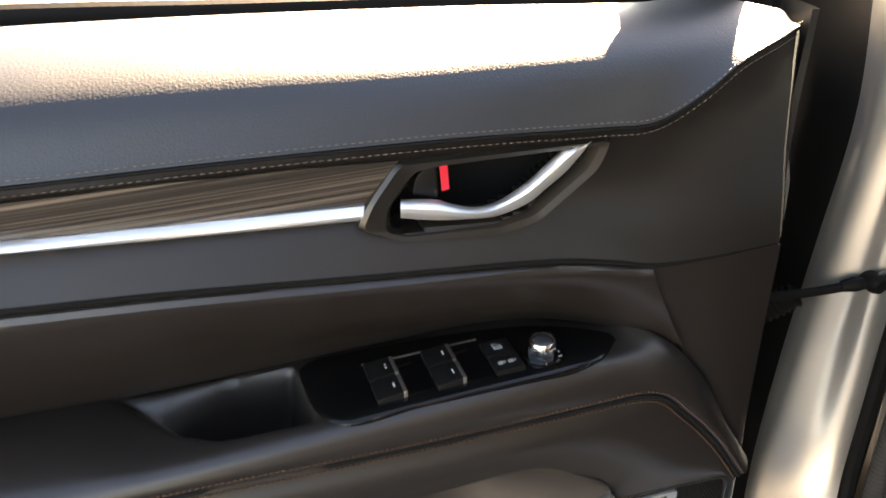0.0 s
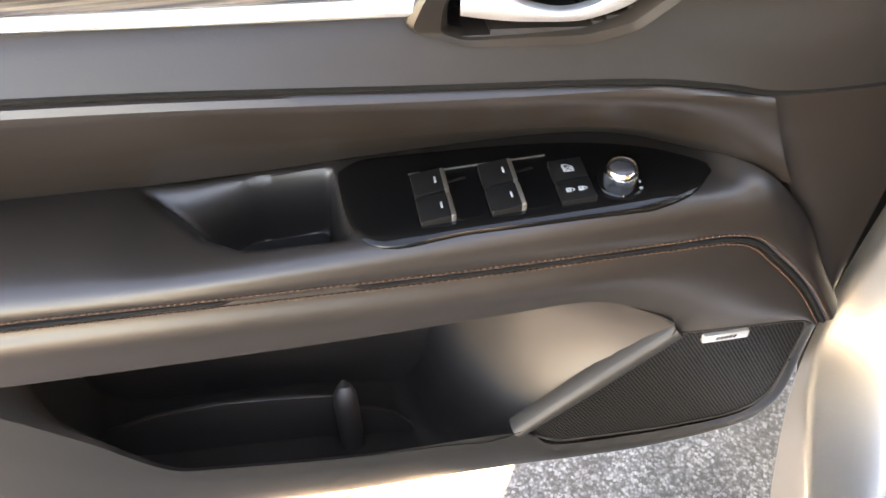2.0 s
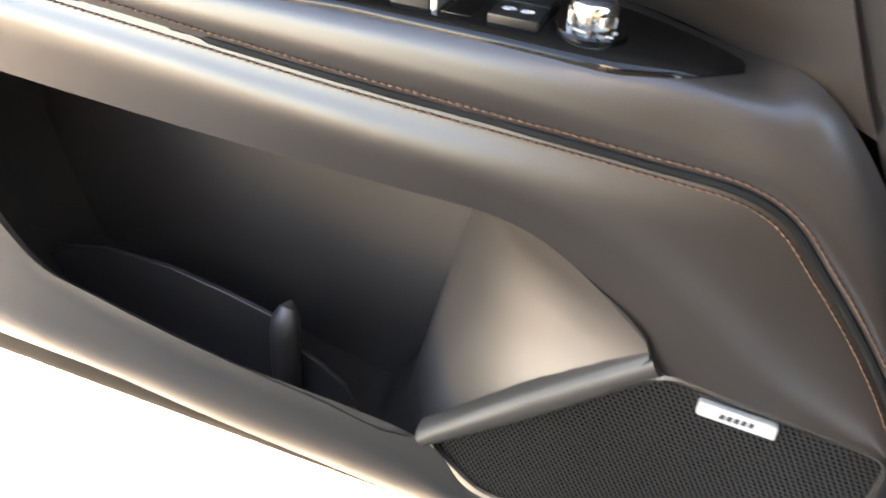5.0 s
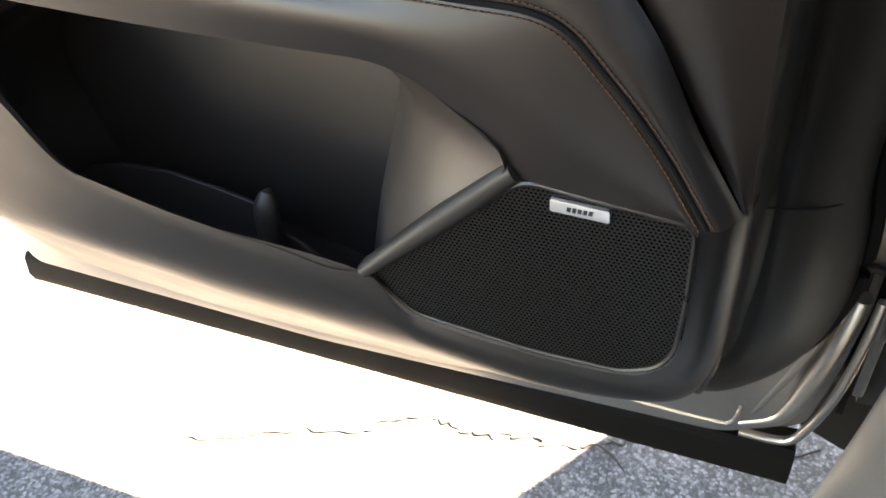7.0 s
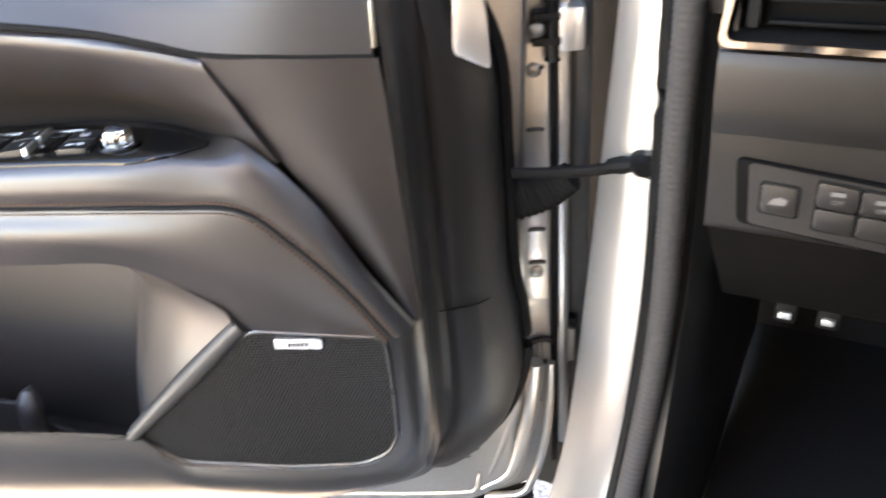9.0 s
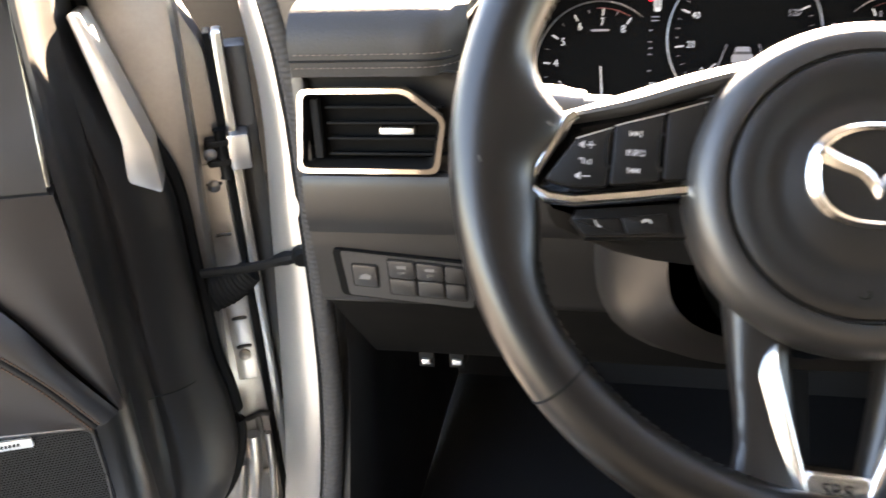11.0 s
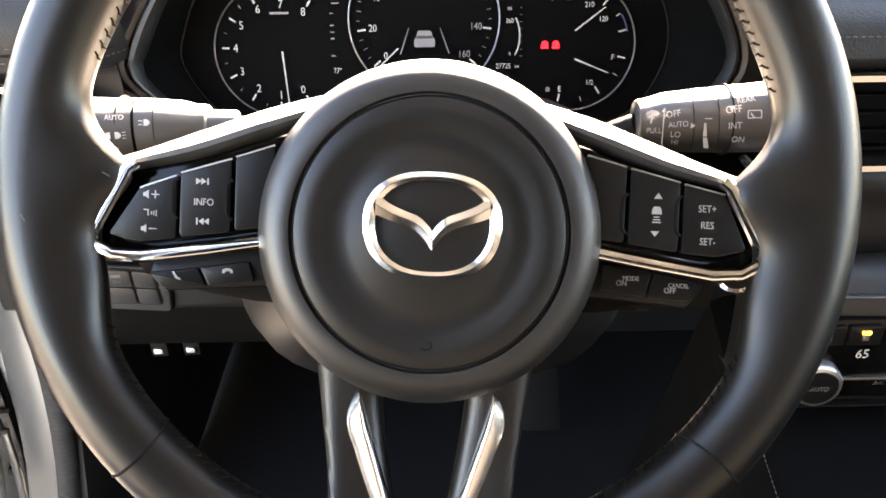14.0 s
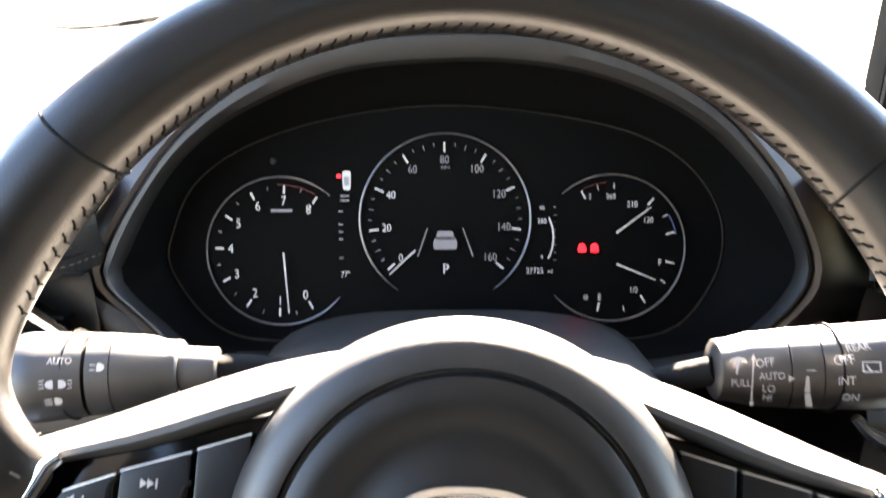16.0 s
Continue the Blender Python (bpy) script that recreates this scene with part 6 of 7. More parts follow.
car_icon = part("assist_icon", prism(rounded([(-0.0080, -0.0205), (0.0080, -0.0205), (0.0082, -0.0150), (0.0062, -0.0125), (0.0052, -0.0080), (-0.0052, -0.0080), (-0.0062, -0.0125), (-0.0082, -0.0150)], 0.0015), 0, 0.0004), DIM, speedo, "lit car symbol")
part("icon_window", prism([(-0.0068, -0.0140), (0.0068, -0.0140), (0.0058, -0.0118), (-0.0058, -0.0118)], 0.0004, 0.0006), INK, car_icon)
for s in (-1, 1):
    part("lane_line", prism([(s * 0.0185, -0.0255), (s * 0.0195, -0.0255), (s * 0.0125, -0.0060), (s * 0.0118, -0.0060)], 0, 0.0004), DIM, speedo)
for s_, x, y, z in (("260", 0.1133, 0.0149, 0.0052), ("210", 0.1281, 0.0094, 0.0058), ("120", 0.1391, -0.0015, 0.0056), ("F", 0.1475, -0.0307, 0.0062), ("1/2", 0.1297, -0.0498, 0.0056), ("E", 0.1062, -0.0545, 0.0062)):
    lettering("digit", s_, z, GLOW, fuelring, Matrix.Translation((x, y, 0.0003)), squeeze=0.85)
for a, big in ((118, 1), (103, 0), (88, 0), (50, 1), (31, 0), (14, 1), (-14, 1), (-33, 0), (-58, 1), (-78, 0), (-102, 1)):
    tick(fuelring, *RC, a, 0.0385 if big else 0.041, 0.0445, 0.0014 if big else 0.0008, GLOW)
needle(fuelring, 0.1171, -0.0098, 0.1401, 0.0074)
needle(fuelring, 0.1174, -0.0313, 0.1440, -0.0424)
for x, y, w, h in ((0.0968, -0.0545, 0.0030, 0.0034), (0.0992, 0.0150, 0.0012, 0.0046), (0.0664, 0.0075, 0.0034, 0.0024)):
    part("gauge_icon", prism(rounded([(x - w / 2, y - h / 2), (x + w / 2, y - h / 2), (x + w / 2, y + h / 2), (x - w / 2, y + h / 2)], 0.0006), 0, 0.0004), DIM, cluster)
for x in (0.0939, 0.1025):
    lamp = part("belt_lamp", prism(rounded([(x - 0.0028, -0.0232), (x + 0.0028, -0.0232), (x + 0.0026, -0.0190), (x + 0.0012, -0.0172), (x - 0.0012, -0.0172), (x - 0.0026, -0.0190)], 0.001), 0, 0.0005), RED_GLOW, cluster, "lit red seat belt lamp")
for s_, x, y, z in (("77°", -0.0686, -0.0375, 0.0055), ("260", 0.0664, -0.0017, 0.0050), ("27725", 0.0615, -0.0360, 0.0056), ("mi", 0.0722, -0.0362, 0.0040), ("0", 0.0664, -0.0265, 0.0036)):
    lettering("readout", s_, z, GLOW, cluster, Matrix.Translation((x, y, 0.0003)), squeeze=0.85)
part("range_arc", tube([Vector((0.0620 + 0.0125 * math.cos(a) * 0.98, -0.013 + 0.020 * math.sin(a), 0)) for a in np.linspace(-0.8, 0.75, 14)], 0.0006, sides=5), GLOW, cluster)
def arc_line(parent, c, r, a0, a1, w, mat):
    part("scale_arc", tube([Vector((c[0] + r * math.cos(a), c[1] + r * math.sin(a), 0.0002)) for a in np.linspace(radians(a0), radians(a1), 16)], w, sides=5), mat, parent)


arc_line(tacho, LC, 0.0456, 58, 92, 0.00035, material("red_scale_line", (0.10, 0.008, 0.008), 0.5))
arc_line(fuelring, RC, 0.0452, 12, 30, 0.0005, material("blue_scale_line", (0.02, 0.05, 0.14), 0.5))
arc_line(fuelring, RC, 0.0452, 95, 116, 0.0003, material("red_scale_line", (0.07, 0.008, 0.008), 0.5))
lettering("readout", "MPH", 0.0030, DIM, speedo, Matrix.Translation((0.0005, 0.0352, 0.0003)))
for k in range(8):
    part("scale_mark", prism(rect(0.0752, 0.0080 - 0.0052 * k, 0.0018, 0.0004), 0, 0.0004), DIM, cluster)
part("status_roof", prism(rounded([(-0.0686, 0.0235), (-0.0654, 0.0235), (-0.0652, 0.0295), (-0.0688, 0.0295)], 0.0008), 0.0005, 0.0008), DIM, cluster)
part("status_car", prism(rounded([(-0.0695, 0.0205), (-0.0645, 0.0205), (-0.0640, 0.0335), (-0.0700, 0.0335)], 0.002), 0, 0.0005), GLOW, cluster, "lit door ajar symbol")
part("ajar_mark", prism([(-0.0738, 0.0290), (-0.0708, 0.0290), (-0.0708, 0.0312), (-0.0738, 0.0312)], 0, 0.0005), RED_GLOW, cluster)
for y in (0.0165, 0.0135, 0.006, -0.003, -0.008, -0.013, -0.026):
    part("scale_mark", prism(rect(-0.0715 + (y > 0.01) * 0.003, y, 0.0030 if y < 0.01 else 0.006, 0.0009), 0, 0.0005), DIM, cluster)

# ---- dashboard ----
dash = thing("dashboard", Matrix.Identity(4), label="black dashboard with stitched leather top and bright vents", category="dashboard")


def profile_loft(xs, prof, name, mat, label, nu=30):
    """Sections (y, z) carried along x; prof gives a list of (y, z) for each x."""
    rows = list(zip(*[[(x, y, z) for y, z in prof(x)] for x in xs]))
    return part(name, loft([list(r) for r in rows], nu, 6), mat, dash, label)


def left_top(x):
    """The pad's end turns away towards the instruments."""
    back = 0.034 * max(0.0, min(1.0, (x + 0.170) / 0.030)) ** 2
    return [(y + back * (1 - k / 8), z) for k, (y, z) in enumerate([(0.249, 1.031), (0.247, 1.045), (0.247, 1.058), (0.251, 1.070), (0.262, 1.080), (0.30, 1.088), (0.40, 1.100), (0.60, 1.108), (0.86, 1.09)])]


profile_loft((-0.278, -0.25, -0.2, -0.17, -0.155, -0.1405), left_top, "left_top_pad", DASH_PAD, "grained black leather dash top")
right_top = lambda x: [(0.205 - 0.02 * (x - 0.3), 1.046), (0.206, 1.056), (0.211, 1.066), (0.225, 1.0745), (0.26, 1.079), (0.36, 1.077), (0.60, 1.062), (0.86, 1.05)]
profile_loft((0.295, 0.36, 0.6, 1.22), right_top, "right_top_pad", DASH_PAD, "grained black leather dash top")
upper = [(-0.222, -0.03), (-0.2090, -0.008), (-0.1905, 0.022), (-0.1665, 0.0530), (-0.1345, 0.0805), (-0.0992, 0.1002), (-0.0505, 0.1130), (0.0048, 0.1170), (0.0602, 0.1139), (0.1122, 0.1010), (0.1506, 0.0820), (0.1825, 0.0570), (0.2135, 0.0160), (0.236, -0.03)]
hood = [[tuple(CL @ Vector((x * 1.012, y * 1.012 + 0.001, 0.0515))) for x, y in upper]]
hood.append([(x, y + 0.035, z - 0.003) for x, y, z in hood[0]])
hood.append([(0.07 + (x - 0.07) * 1.06, y + 0.15, 1.06 + (z - 1.06) * 0.86) for x, y, z in hood[0]])
hood.append([(0.07 + (x - 0.07) * 1.15, 0.62, 1.05 + (z - 1.05) * 0.55) for x, y, z in hood[0]])
tail = [[(-0.262, -0.036, 0.047), (-0.228, -0.0395, 0.0535), (-0.196, -0.0590, 0.0530), (-0.162, -0.0830, 0.0500), (-0.135, -0.094, 0.046)],
        [(-0.266, -0.043, 0.048), (-0.235, -0.0440, 0.0555), (-0.202, -0.0635, 0.0550), (-0.166, -0.0860, 0.0515), (-0.137, -0.096, 0.047)],
        [(-0.270, -0.052, 0.046), (-0.246, -0.0510, 0.0520), (-0.210, -0.0695, 0.0515), (-0.171, -0.0890, 0.0490), (-0.139, -0.098, 0.046)],
        [(-0.272, -0.060, 0.036), (-0.250, -0.0590, 0.0400), (-0.214, -0.0760, 0.0400), (-0.174, -0.0930, 0.0380), (-0.140, -0.101, 0.036)]]
part("pad_tail", loft([[tuple(CL @ Vector(p)) for p in row] for row in tail], 30, 4), DASH_PAD, dash, "brown-black leather strip below the instrument lip")
part("cluster_hood", loft(hood, 60, 5), PAD, dash, "black hood over the instruments")
for dz in (0.0, 0.0085):
    stitches([(-0.275, 0.2462, 1.0385 + dz * 1.2), (-0.20, 0.2462, 1.0385 + dz * 1.2), (-0.17, 0.2465, 1.0385 + dz * 1.2), (-0.155, 0.2535, 1.0385 + dz * 1.2), (-0.1415, 0.2770, 1.0385 + dz * 1.2)], dash, step=0.005, length=0.0033, name="dash_stitching", label="brown double stitching")
part("dash_seam", tube([(-0.278, 0.2475, 1.0436), (-0.20, 0.2475, 1.0436), (-0.17, 0.2475, 1.0436), (-0.155, 0.2548, 1.0436), (-0.1415, 0.2785, 1.0436)], 0.0011, n=30, sides=6), DARK, dash)
stitches([(0.30, 0.2045, 1.060), (0.6, 0.200, 1.060), (1.2, 0.190, 1.060)], dash, step=0.005, length=0.0033, name="dash_stitching", label="brown double stitching")

left_mid = lambda x: [(0.252, 1.033), (0.262, 1.026), (0.262, 0.958), (0.247, 0.952), (0.243, 0.94), (0.243, 0.915), (0.247, 0.8995)]
profile_loft((-0.279, -0.25, -0.18, -0.145), left_mid, "left_dash_band", DASH_BAND, "grained black dash band")
column_band = lambda x: [(0.285, 0.966), (0.256, 0.962), (0.247, 0.953), (0.243, 0.94), (0.243, 0.915), (0.247, 0.8995)]
profile_loft((-0.1455, -0.10, -0.04, 0.0, 0.1), column_band, "column_side_band", DASH_BAND, "grained black dash band beside column")
knee = lambda x: [(0.249, 0.899), (0.250, 0.880), (0.2545, 0.840), (0.2550, 0.834), (0.2562, 0.8295), (0.259, 0.8268), (0.263, 0.826)]
profile_loft((-0.279, -0.25, -0.16, 0.0, 0.1), knee, "knee_panel", DASH_BAND, "brown-black knee panel")
# underside of the dash: its near-black colour carries the shade there
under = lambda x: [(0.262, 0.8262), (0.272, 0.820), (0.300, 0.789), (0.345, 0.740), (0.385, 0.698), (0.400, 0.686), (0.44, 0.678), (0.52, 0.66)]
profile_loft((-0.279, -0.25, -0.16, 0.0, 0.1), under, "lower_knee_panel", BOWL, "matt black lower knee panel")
knee_r = lambda x: [(0.235, 0.905), (0.236, 0.88), (0.25, 0.83), (0.262, 0.815), (0.33, 0.78), (0.42, 0.70), (0.55, 0.62)]
profile_loft((0.09, 0.14, 0.22, 0.30), knee_r, "knee_panel_right", MATT, "black knee panel")
mid_r = lambda x: [(0.205, 1.048), (0.21, 1.037), (0.225, 1.03), (0.225, 0.975), (0.20, 0.968), (0.198, 0.94), (0.200, 0.905), (0.235, 0.90)]
profile_loft((0.305, 0.36, 0.6, 1.22), mid_r, "right_dash_band", DASH_BAND, "grained black dash band")
for k in range(5):
    part("sensor_slot", box(0.215, 0.2300, 0.8348 + k * 0.0034, 0.235, 0.2352, 0.8363 + k * 0.0034, 0.0004), DARK, dash)
part("dash_core", box(-0.265, 0.40, 0.78, 1.2, 0.84, 1.045), DARK, dash)
part("dash_end", prism(rounded([(0.252, 1.06), (0.246, 0.90), (0.30, 0.80), (0.40, 0.70), (0.60, 0.70), (0.60, 1.12), (0.32, 1.10)], 0.02), -0.2795, -0.27, 0.002, Matrix(((0, 0, 1, 0), (1, 0, 0, 0), (0, 1, 0, 0), (0, 0, 0, 1)))), PLASTIC, dash)


SLAT = material("black_vent_slat", (0.002, 0.002, 0.002), 0.6, spec=0.05)


def air_vent(x0, x1, z0, z1, y, label, slant=0.0):
    ob = thing("air_vent", Matrix.Identity(4), label=label, category="air vent", group="dashboard air vents")
    fr = [(x0 - slant, z0), (x1 - slant, z0), (x1, z1 - 0.024), (x1 - 0.03, z1), (x0, z1)]
    o, i = rounded(fr, 0.008, 4), rounded([(x0 - slant + 0.004, z0 + 0.004), (x1 - slant - 0.004, z0 + 0.004), (x1 - 0.004, z1 - 0.026), (x1 - 0.032, z1 - 0.004), (x0 + 0.004, z1 - 0.004)], 0.006, 4)
    rows = [[(a, y + 0.004, b) for a, b in o], [(a, y - 0.003, b) for a, b in o], [(a, y - 0.003, b) for a, b in i], [(a, y + 0.004, b) for a, b in i]]
    part("frame", grid_mesh(rows, close_u=True), CHROME, ob, "bright chrome vent frame")
    rows = [[(a, y + 0.002, b) for a, b in i], [((x0 + x1) / 2 + (a - (x0 + x1) / 2) * 0.93, y + 0.008, (z0 + z1) / 2 + (b - (z0 + z1) / 2) * 0.86) for a, b in i], [((x0 + x1) / 2 + (a - (x0 + x1) / 2) * 0.9, y + 0.05, (z0 + z1) / 2 + (b - (z0 + z1) / 2) * 0.8) for a, b in i]]
    g = grid_mesh(rows, close_u=True)
    g.verts.ensure_lookup_table()
    g.faces.new([g.verts[k] for k in range(2 * len(i), 3 * len(i))])
    part("duct", g, BOWL, ob)
    part("duct_back", prism(i, -0.0185, -0.0175, 0, Matrix.Translation((0, y, 0)) @ FRONT), BOWL, ob)
    for k in range(4):
        z = z0 + (z1 - z0) * (0.22 + 0.185 * k)
        part("slat", box(x0 + 0.018, y + 0.006, z - 0.0012, x1 - 0.004, y + 0.022, z + 0.0012, 0.0008, Matrix.Translation((0, y, z)) @ Matrix.Rotation(radians(-14), 4, "X") @ Matrix.Translation((0, -y, -z))), SLAT, ob)
    part("thumb_wheel", box(x0 + 0.006, y + 0.004, z0 + 0.010, x0 + 0.013, y + 0.014, z1 - 0.010, 0.002), DARK, ob)
    part("air_guide", box((x0 + x1) / 2 + 0.004, y + 0.001, (z0 + z1) / 2 - 0.0035, (x0 + x1) / 2 + 0.032, y + 0.012, (z0 + z1) / 2 + 0.002, 0.0015), SATIN, ob, "bright air guide tab")
    return ob


air_vent(-0.272, -0.155, 0.955, 1.024, 0.243, "black slatted air vent in a bright chrome frame", 0.008)
air_vent(0.325, 0.62, 0.970, 1.037, 0.20, "wide black air vent in a bright chrome frame", 0.0)

# switch bank by the driver's knee
bank = thing("switch_bank", Matrix.Identity(4), label="recessed bank of brown-black switches on dashboard", category="switches")
tiltm = Matrix.Translation((0, 0.2535, 0.8405)) @ Matrix.Rotation(radians(5.4), 4, "X") @ FRONT
# flat bezel, its black standing for the shaded recess round the switches
outer_b = rounded([(-0.2590, -0.0035), (-0.1395, -0.0135), (-0.1340, 0.0340), (-0.2625, 0.0445)], 0.006)
part("bezel", prism(outer_b, -0.004, 0.003, 0.002, tiltm), BOWL, bank, "black switch bezel")
part("recess", prism(rounded([(-0.2515, -0.0020), (-0.1415, -0.0115), (-0.1365, 0.0320), (-0.2545, 0.0425)], 0.004), 0.0028, 0.0034, 0, tiltm), PLASTIC, bank, "brown-black switch face")
for name, poly in (("tailgate_switch", [(-0.2450, 0.009), (-0.2235, 0.0075), (-0.2235, 0.0285), (-0.2450, 0.030)]), ("traction_switch", [(-0.213, 0.018), (-0.190, 0.0165), (-0.190, 0.0335), (-0.213, 0.0355)]), ("stop_start_switch", [(-0.1885, 0.0164), (-0.1655, 0.015), (-0.1655, 0.0312), (-0.1885, 0.0333)]),
                   ("blank_switch", [(-0.164, 0.0148), (-0.147, 0.0135), (-0.147, 0.029), (-0.164, 0.031)]), ("blank_switch", [(-0.213, 0.0015), (-0.190, 0.0), (-0.190, 0.0155), (-0.213, 0.017)]), ("blank_switch", [(-0.1885, -0.0001), (-0.1655, -0.0015), (-0.1655, 0.014), (-0.1885, 0.0154)]), ("blank_switch", [(-0.164, -0.0017), (-0.147, -0.003), (-0.147, 0.0125), (-0.164, 0.0138)])):
    cx, cy = sum(p[0] for p in poly) / 4, sum(p[1] for p in poly) / 4
    k = part(name, prism(rounded(poly, 0.003, 3), 0.003, 0.0052, 0.0010, tiltm), PLASTIC, bank)
    grown = [(x + math.copysign(0.0014, x - cx), y + math.copysign(0.0014, y - cy)) for x, y in poly]
    part("switch_gap", prism(rounded(grown, 0.003, 3), 0.003, 0.0039, 0, tiltm), DARK, k)
    if name == "tailgate_switch":
        part("switch_icon", prism([(cx - 0.006, cy - 0.003), (cx + 0.004, cy - 0.003), (cx + 0.005, cy + 0.001), (cx + 0.001, cy + 0.003), (cx - 0.004, cy + 0.001)], 0.0053, 0.0055, 0, tiltm), GREY_PRINT, k)
    elif name != "blank_switch":
        lettering("switch_print", "OFF", 0.0045, GREY_PRINT, k, tiltm @ Matrix.Translation((cx, cy - 0.003, 0.0053)), squeeze=0.85)
        part("switch_icon", prism(rect(cx, cy + 0.003, 0.008, 0.003), 0.0053, 0.0055, 0, tiltm), GREY_PRINT, k)

# display standing on the dash top
display = thing("infotainment_display", Matrix.Translation((0.345, 0.318, 1.0795)) @ Matrix.Rotation(radians(-7), 4, "X"), label="slim black display standing on the dash top", category="display")
slab = rounded([(0.0, 0.004), (0.225, 0.004), (0.214, 0.118), (0.011, 0.118)], 0.010, 5)
part("housing", prism(slab, -0.026, -0.003, 0.004, FRONT, 3), BOWL, display, "matt black display housing")
part("bezel", prism([(0.1125 + (x - 0.1125) * 0.992, 0.061 + (y - 0.061) * 0.985) for x, y in slab], -0.0045, 0.0, 0.0015, FRONT), RUBBER, display)
part("screen", prism([(0.1125 + (x - 0.1125) * 0.93, 0.063 + (y - 0.063) * 0.86) for x, y in slab], -0.001, 0.0006, 0, FRONT), PIANO, display, "dark switched-off glossy screen")
part("foot", box(0.06, 0.004, -0.012, 0.165, 0.030, 0.010, 0.003), DARK, display)

# start button, climate panel, console
start = thing("start_button", pose(0.283, 0.172, 0.908, 90, 0, -8), label="round start button with a chrome ring", category="button")
part("ring", lathe([(0.0165, -0.006), (0.0165, 0.003), (0.0145, 0.0045), (0.0125, 0.003), (0.0125, -0.002)], 36), CHROME, start, "chrome ring")
part("cap", lathe([(0.0124, -0.002), (0.0122, 0.001), (0.0, 0.0015)], 32), BUTTON, start)
stack = thing("centre_stack", Matrix.Identity(4), label="black centre stack with climate controls", category="centre console")
part("stack_face", loft([[(0.303, 0.205, 0.905), (0.45, 0.20, 0.905), (0.62, 0.20, 0.905)], [(0.305, 0.172, 0.885), (0.45, 0.168, 0.885), (0.62, 0.168, 0.885)], [(0.308, 0.170, 0.80), (0.45, 0.165, 0.80), (0.62, 0.165, 0.80)], [(0.315, 0.20, 0.775), (0.45, 0.20, 0.775), (0.62, 0.20, 0.775)]], 20, 5, (0, 0.05, 0)), PLASTIC, stack, "black plastic stack face")
part("stack_seam", box(0.312, 0.1640, 0.7905, 0.62, 0.1700, 0.7920), DARK, stack)
part("trim_strip", tube([(0.309, 0.169, 0.888), (0.45, 0.1650, 0.888), (0.62, 0.1650, 0.888)], 0.0016, n=12, sides=6), SATIN_BLACK, stack, "slim satin trim strip")
climate = thing("climate_panel", Matrix.Translation((0, 0.166, 0.0)), label="gloss black climate panel with silver dial", category="climate control")
part("panel", prism(rounded([(0.318, 0.803), (0.60, 0.798), (0.60, 0.872), (0.330, 0.872)], 0.006), -0.004, 0.004, 0.002, FRONT), PIANO, climate, "gloss black panel")
dialm = pose(0.350, -0.002, 0.820, 90, 0, 0)
dl = part("temperature_dial", lathe([(0.0185, 0.0), (0.0185, 0.010), (0.0170, 0.0125), (0.0148, 0.0130)], 40, dialm), SATIN, climate, "ridged satin silver dial")
part("dial_cap", lathe([(0.0149, 0.0125), (0.0140, 0.0135), (0.0, 0.0135)], 36, dialm), BUTTON, dl)
lettering("dial_print", "AUTO", 0.0058, GREY_PRINT, dl, Matrix.Translation((0.350, -0.0165, 0.820)) @ FRONT, squeeze=0.85)
lettering("readout", "65", 0.011, GLOW, climate, Matrix.Translation((0.381, -0.0045, 0.842)) @ FRONT, squeeze=0.9)
lettering("panel_print", "A/C", 0.005, GREY_PRINT, climate, Matrix.Translation((0.400, -0.0045, 0.815)) @ FRONT)
part("bright_line", box(0.322, -0.006, 0.8195, 0.60, -0.004, 0.8215), SATIN, climate)
for x in (0.352, 0.378):
    k = part("climate_key", prism(rounded([(x - 0.012, 0.852), (x + 0.012, 0.852), (x + 0.012, 0.868), (x - 0.012, 0.868)], 0.002), 0.004, 0.007, 0.001, FRONT), BUTTON, climate)
    part("key_icon", prism(rect(x, 0.8585, 0.005, 0.005), 0.0071, 0.0073, 0, FRONT), GREY_PRINT, k)
part("amber_lamp", box(0.3745, -0.0085, 0.8625, 0.3805, -0.007, 0.8645), AMBER, climate, "small amber lamp")
console = thing("centre_console", Matrix.Identity(4), label="black centre console side with stitched edge", category="console")
part("side", loft([[(0.315, 0.30, 0.78), (0.30, 0.10, 0.74), (0.30, -0.3, 0.66)], [(0.330, 0.30, 0.80), (0.322, 0.10, 0.755), (0.322, -0.3, 0.675)], [(0.42, 0.30, 0.80), (0.42, 0.10, 0.76), (0.42, -0.3, 0.68)]], 20, 4), BOWL, console)
part("side_wall", loft([[(0.315, 0.30, 0.78), (0.30, 0.10, 0.74), (0.30, -0.3, 0.66)], [(0.31, 0.45, 0.4), (0.295, 0.1, 0.4), (0.295, -0.3, 0.4)]], 20, 4), BOWL, console)
stitches([(0.325, 0.25, 0.790), (0.317, 0.10, 0.7545), (0.317, -0.25, 0.684)], console, name="console_stitching")

# fuse box lamps, pedals
fuse = thing("footwell_connector", Matrix.Identity(4), label="small pale connectors under dashboard edge", category="connector")
for x, z in ((-0.226, 0.670), (-0.191, 0.671)):
    part("plug", box(x - 0.009, 0.408, z - 0.010, x + 0.009, 0.45, z + 0.012, 0.002), RUBBER, fuse)
    part("bracket", box(x - 0.004, 0.448, z - 0.004, x + 0.004, 0.862, z + 0.004, 0.001), RUBBER, fuse)
    part("pale_tip", box(x - 0.005, 0.4045, z - 0.004, x + 0.005, 0.409, z + 0.002, 0.001), BADGE, fuse)
pedal = thing("accelerator_pedal", Matrix.Identity(4), label="long black rubber accelerator pedal", category="pedal")
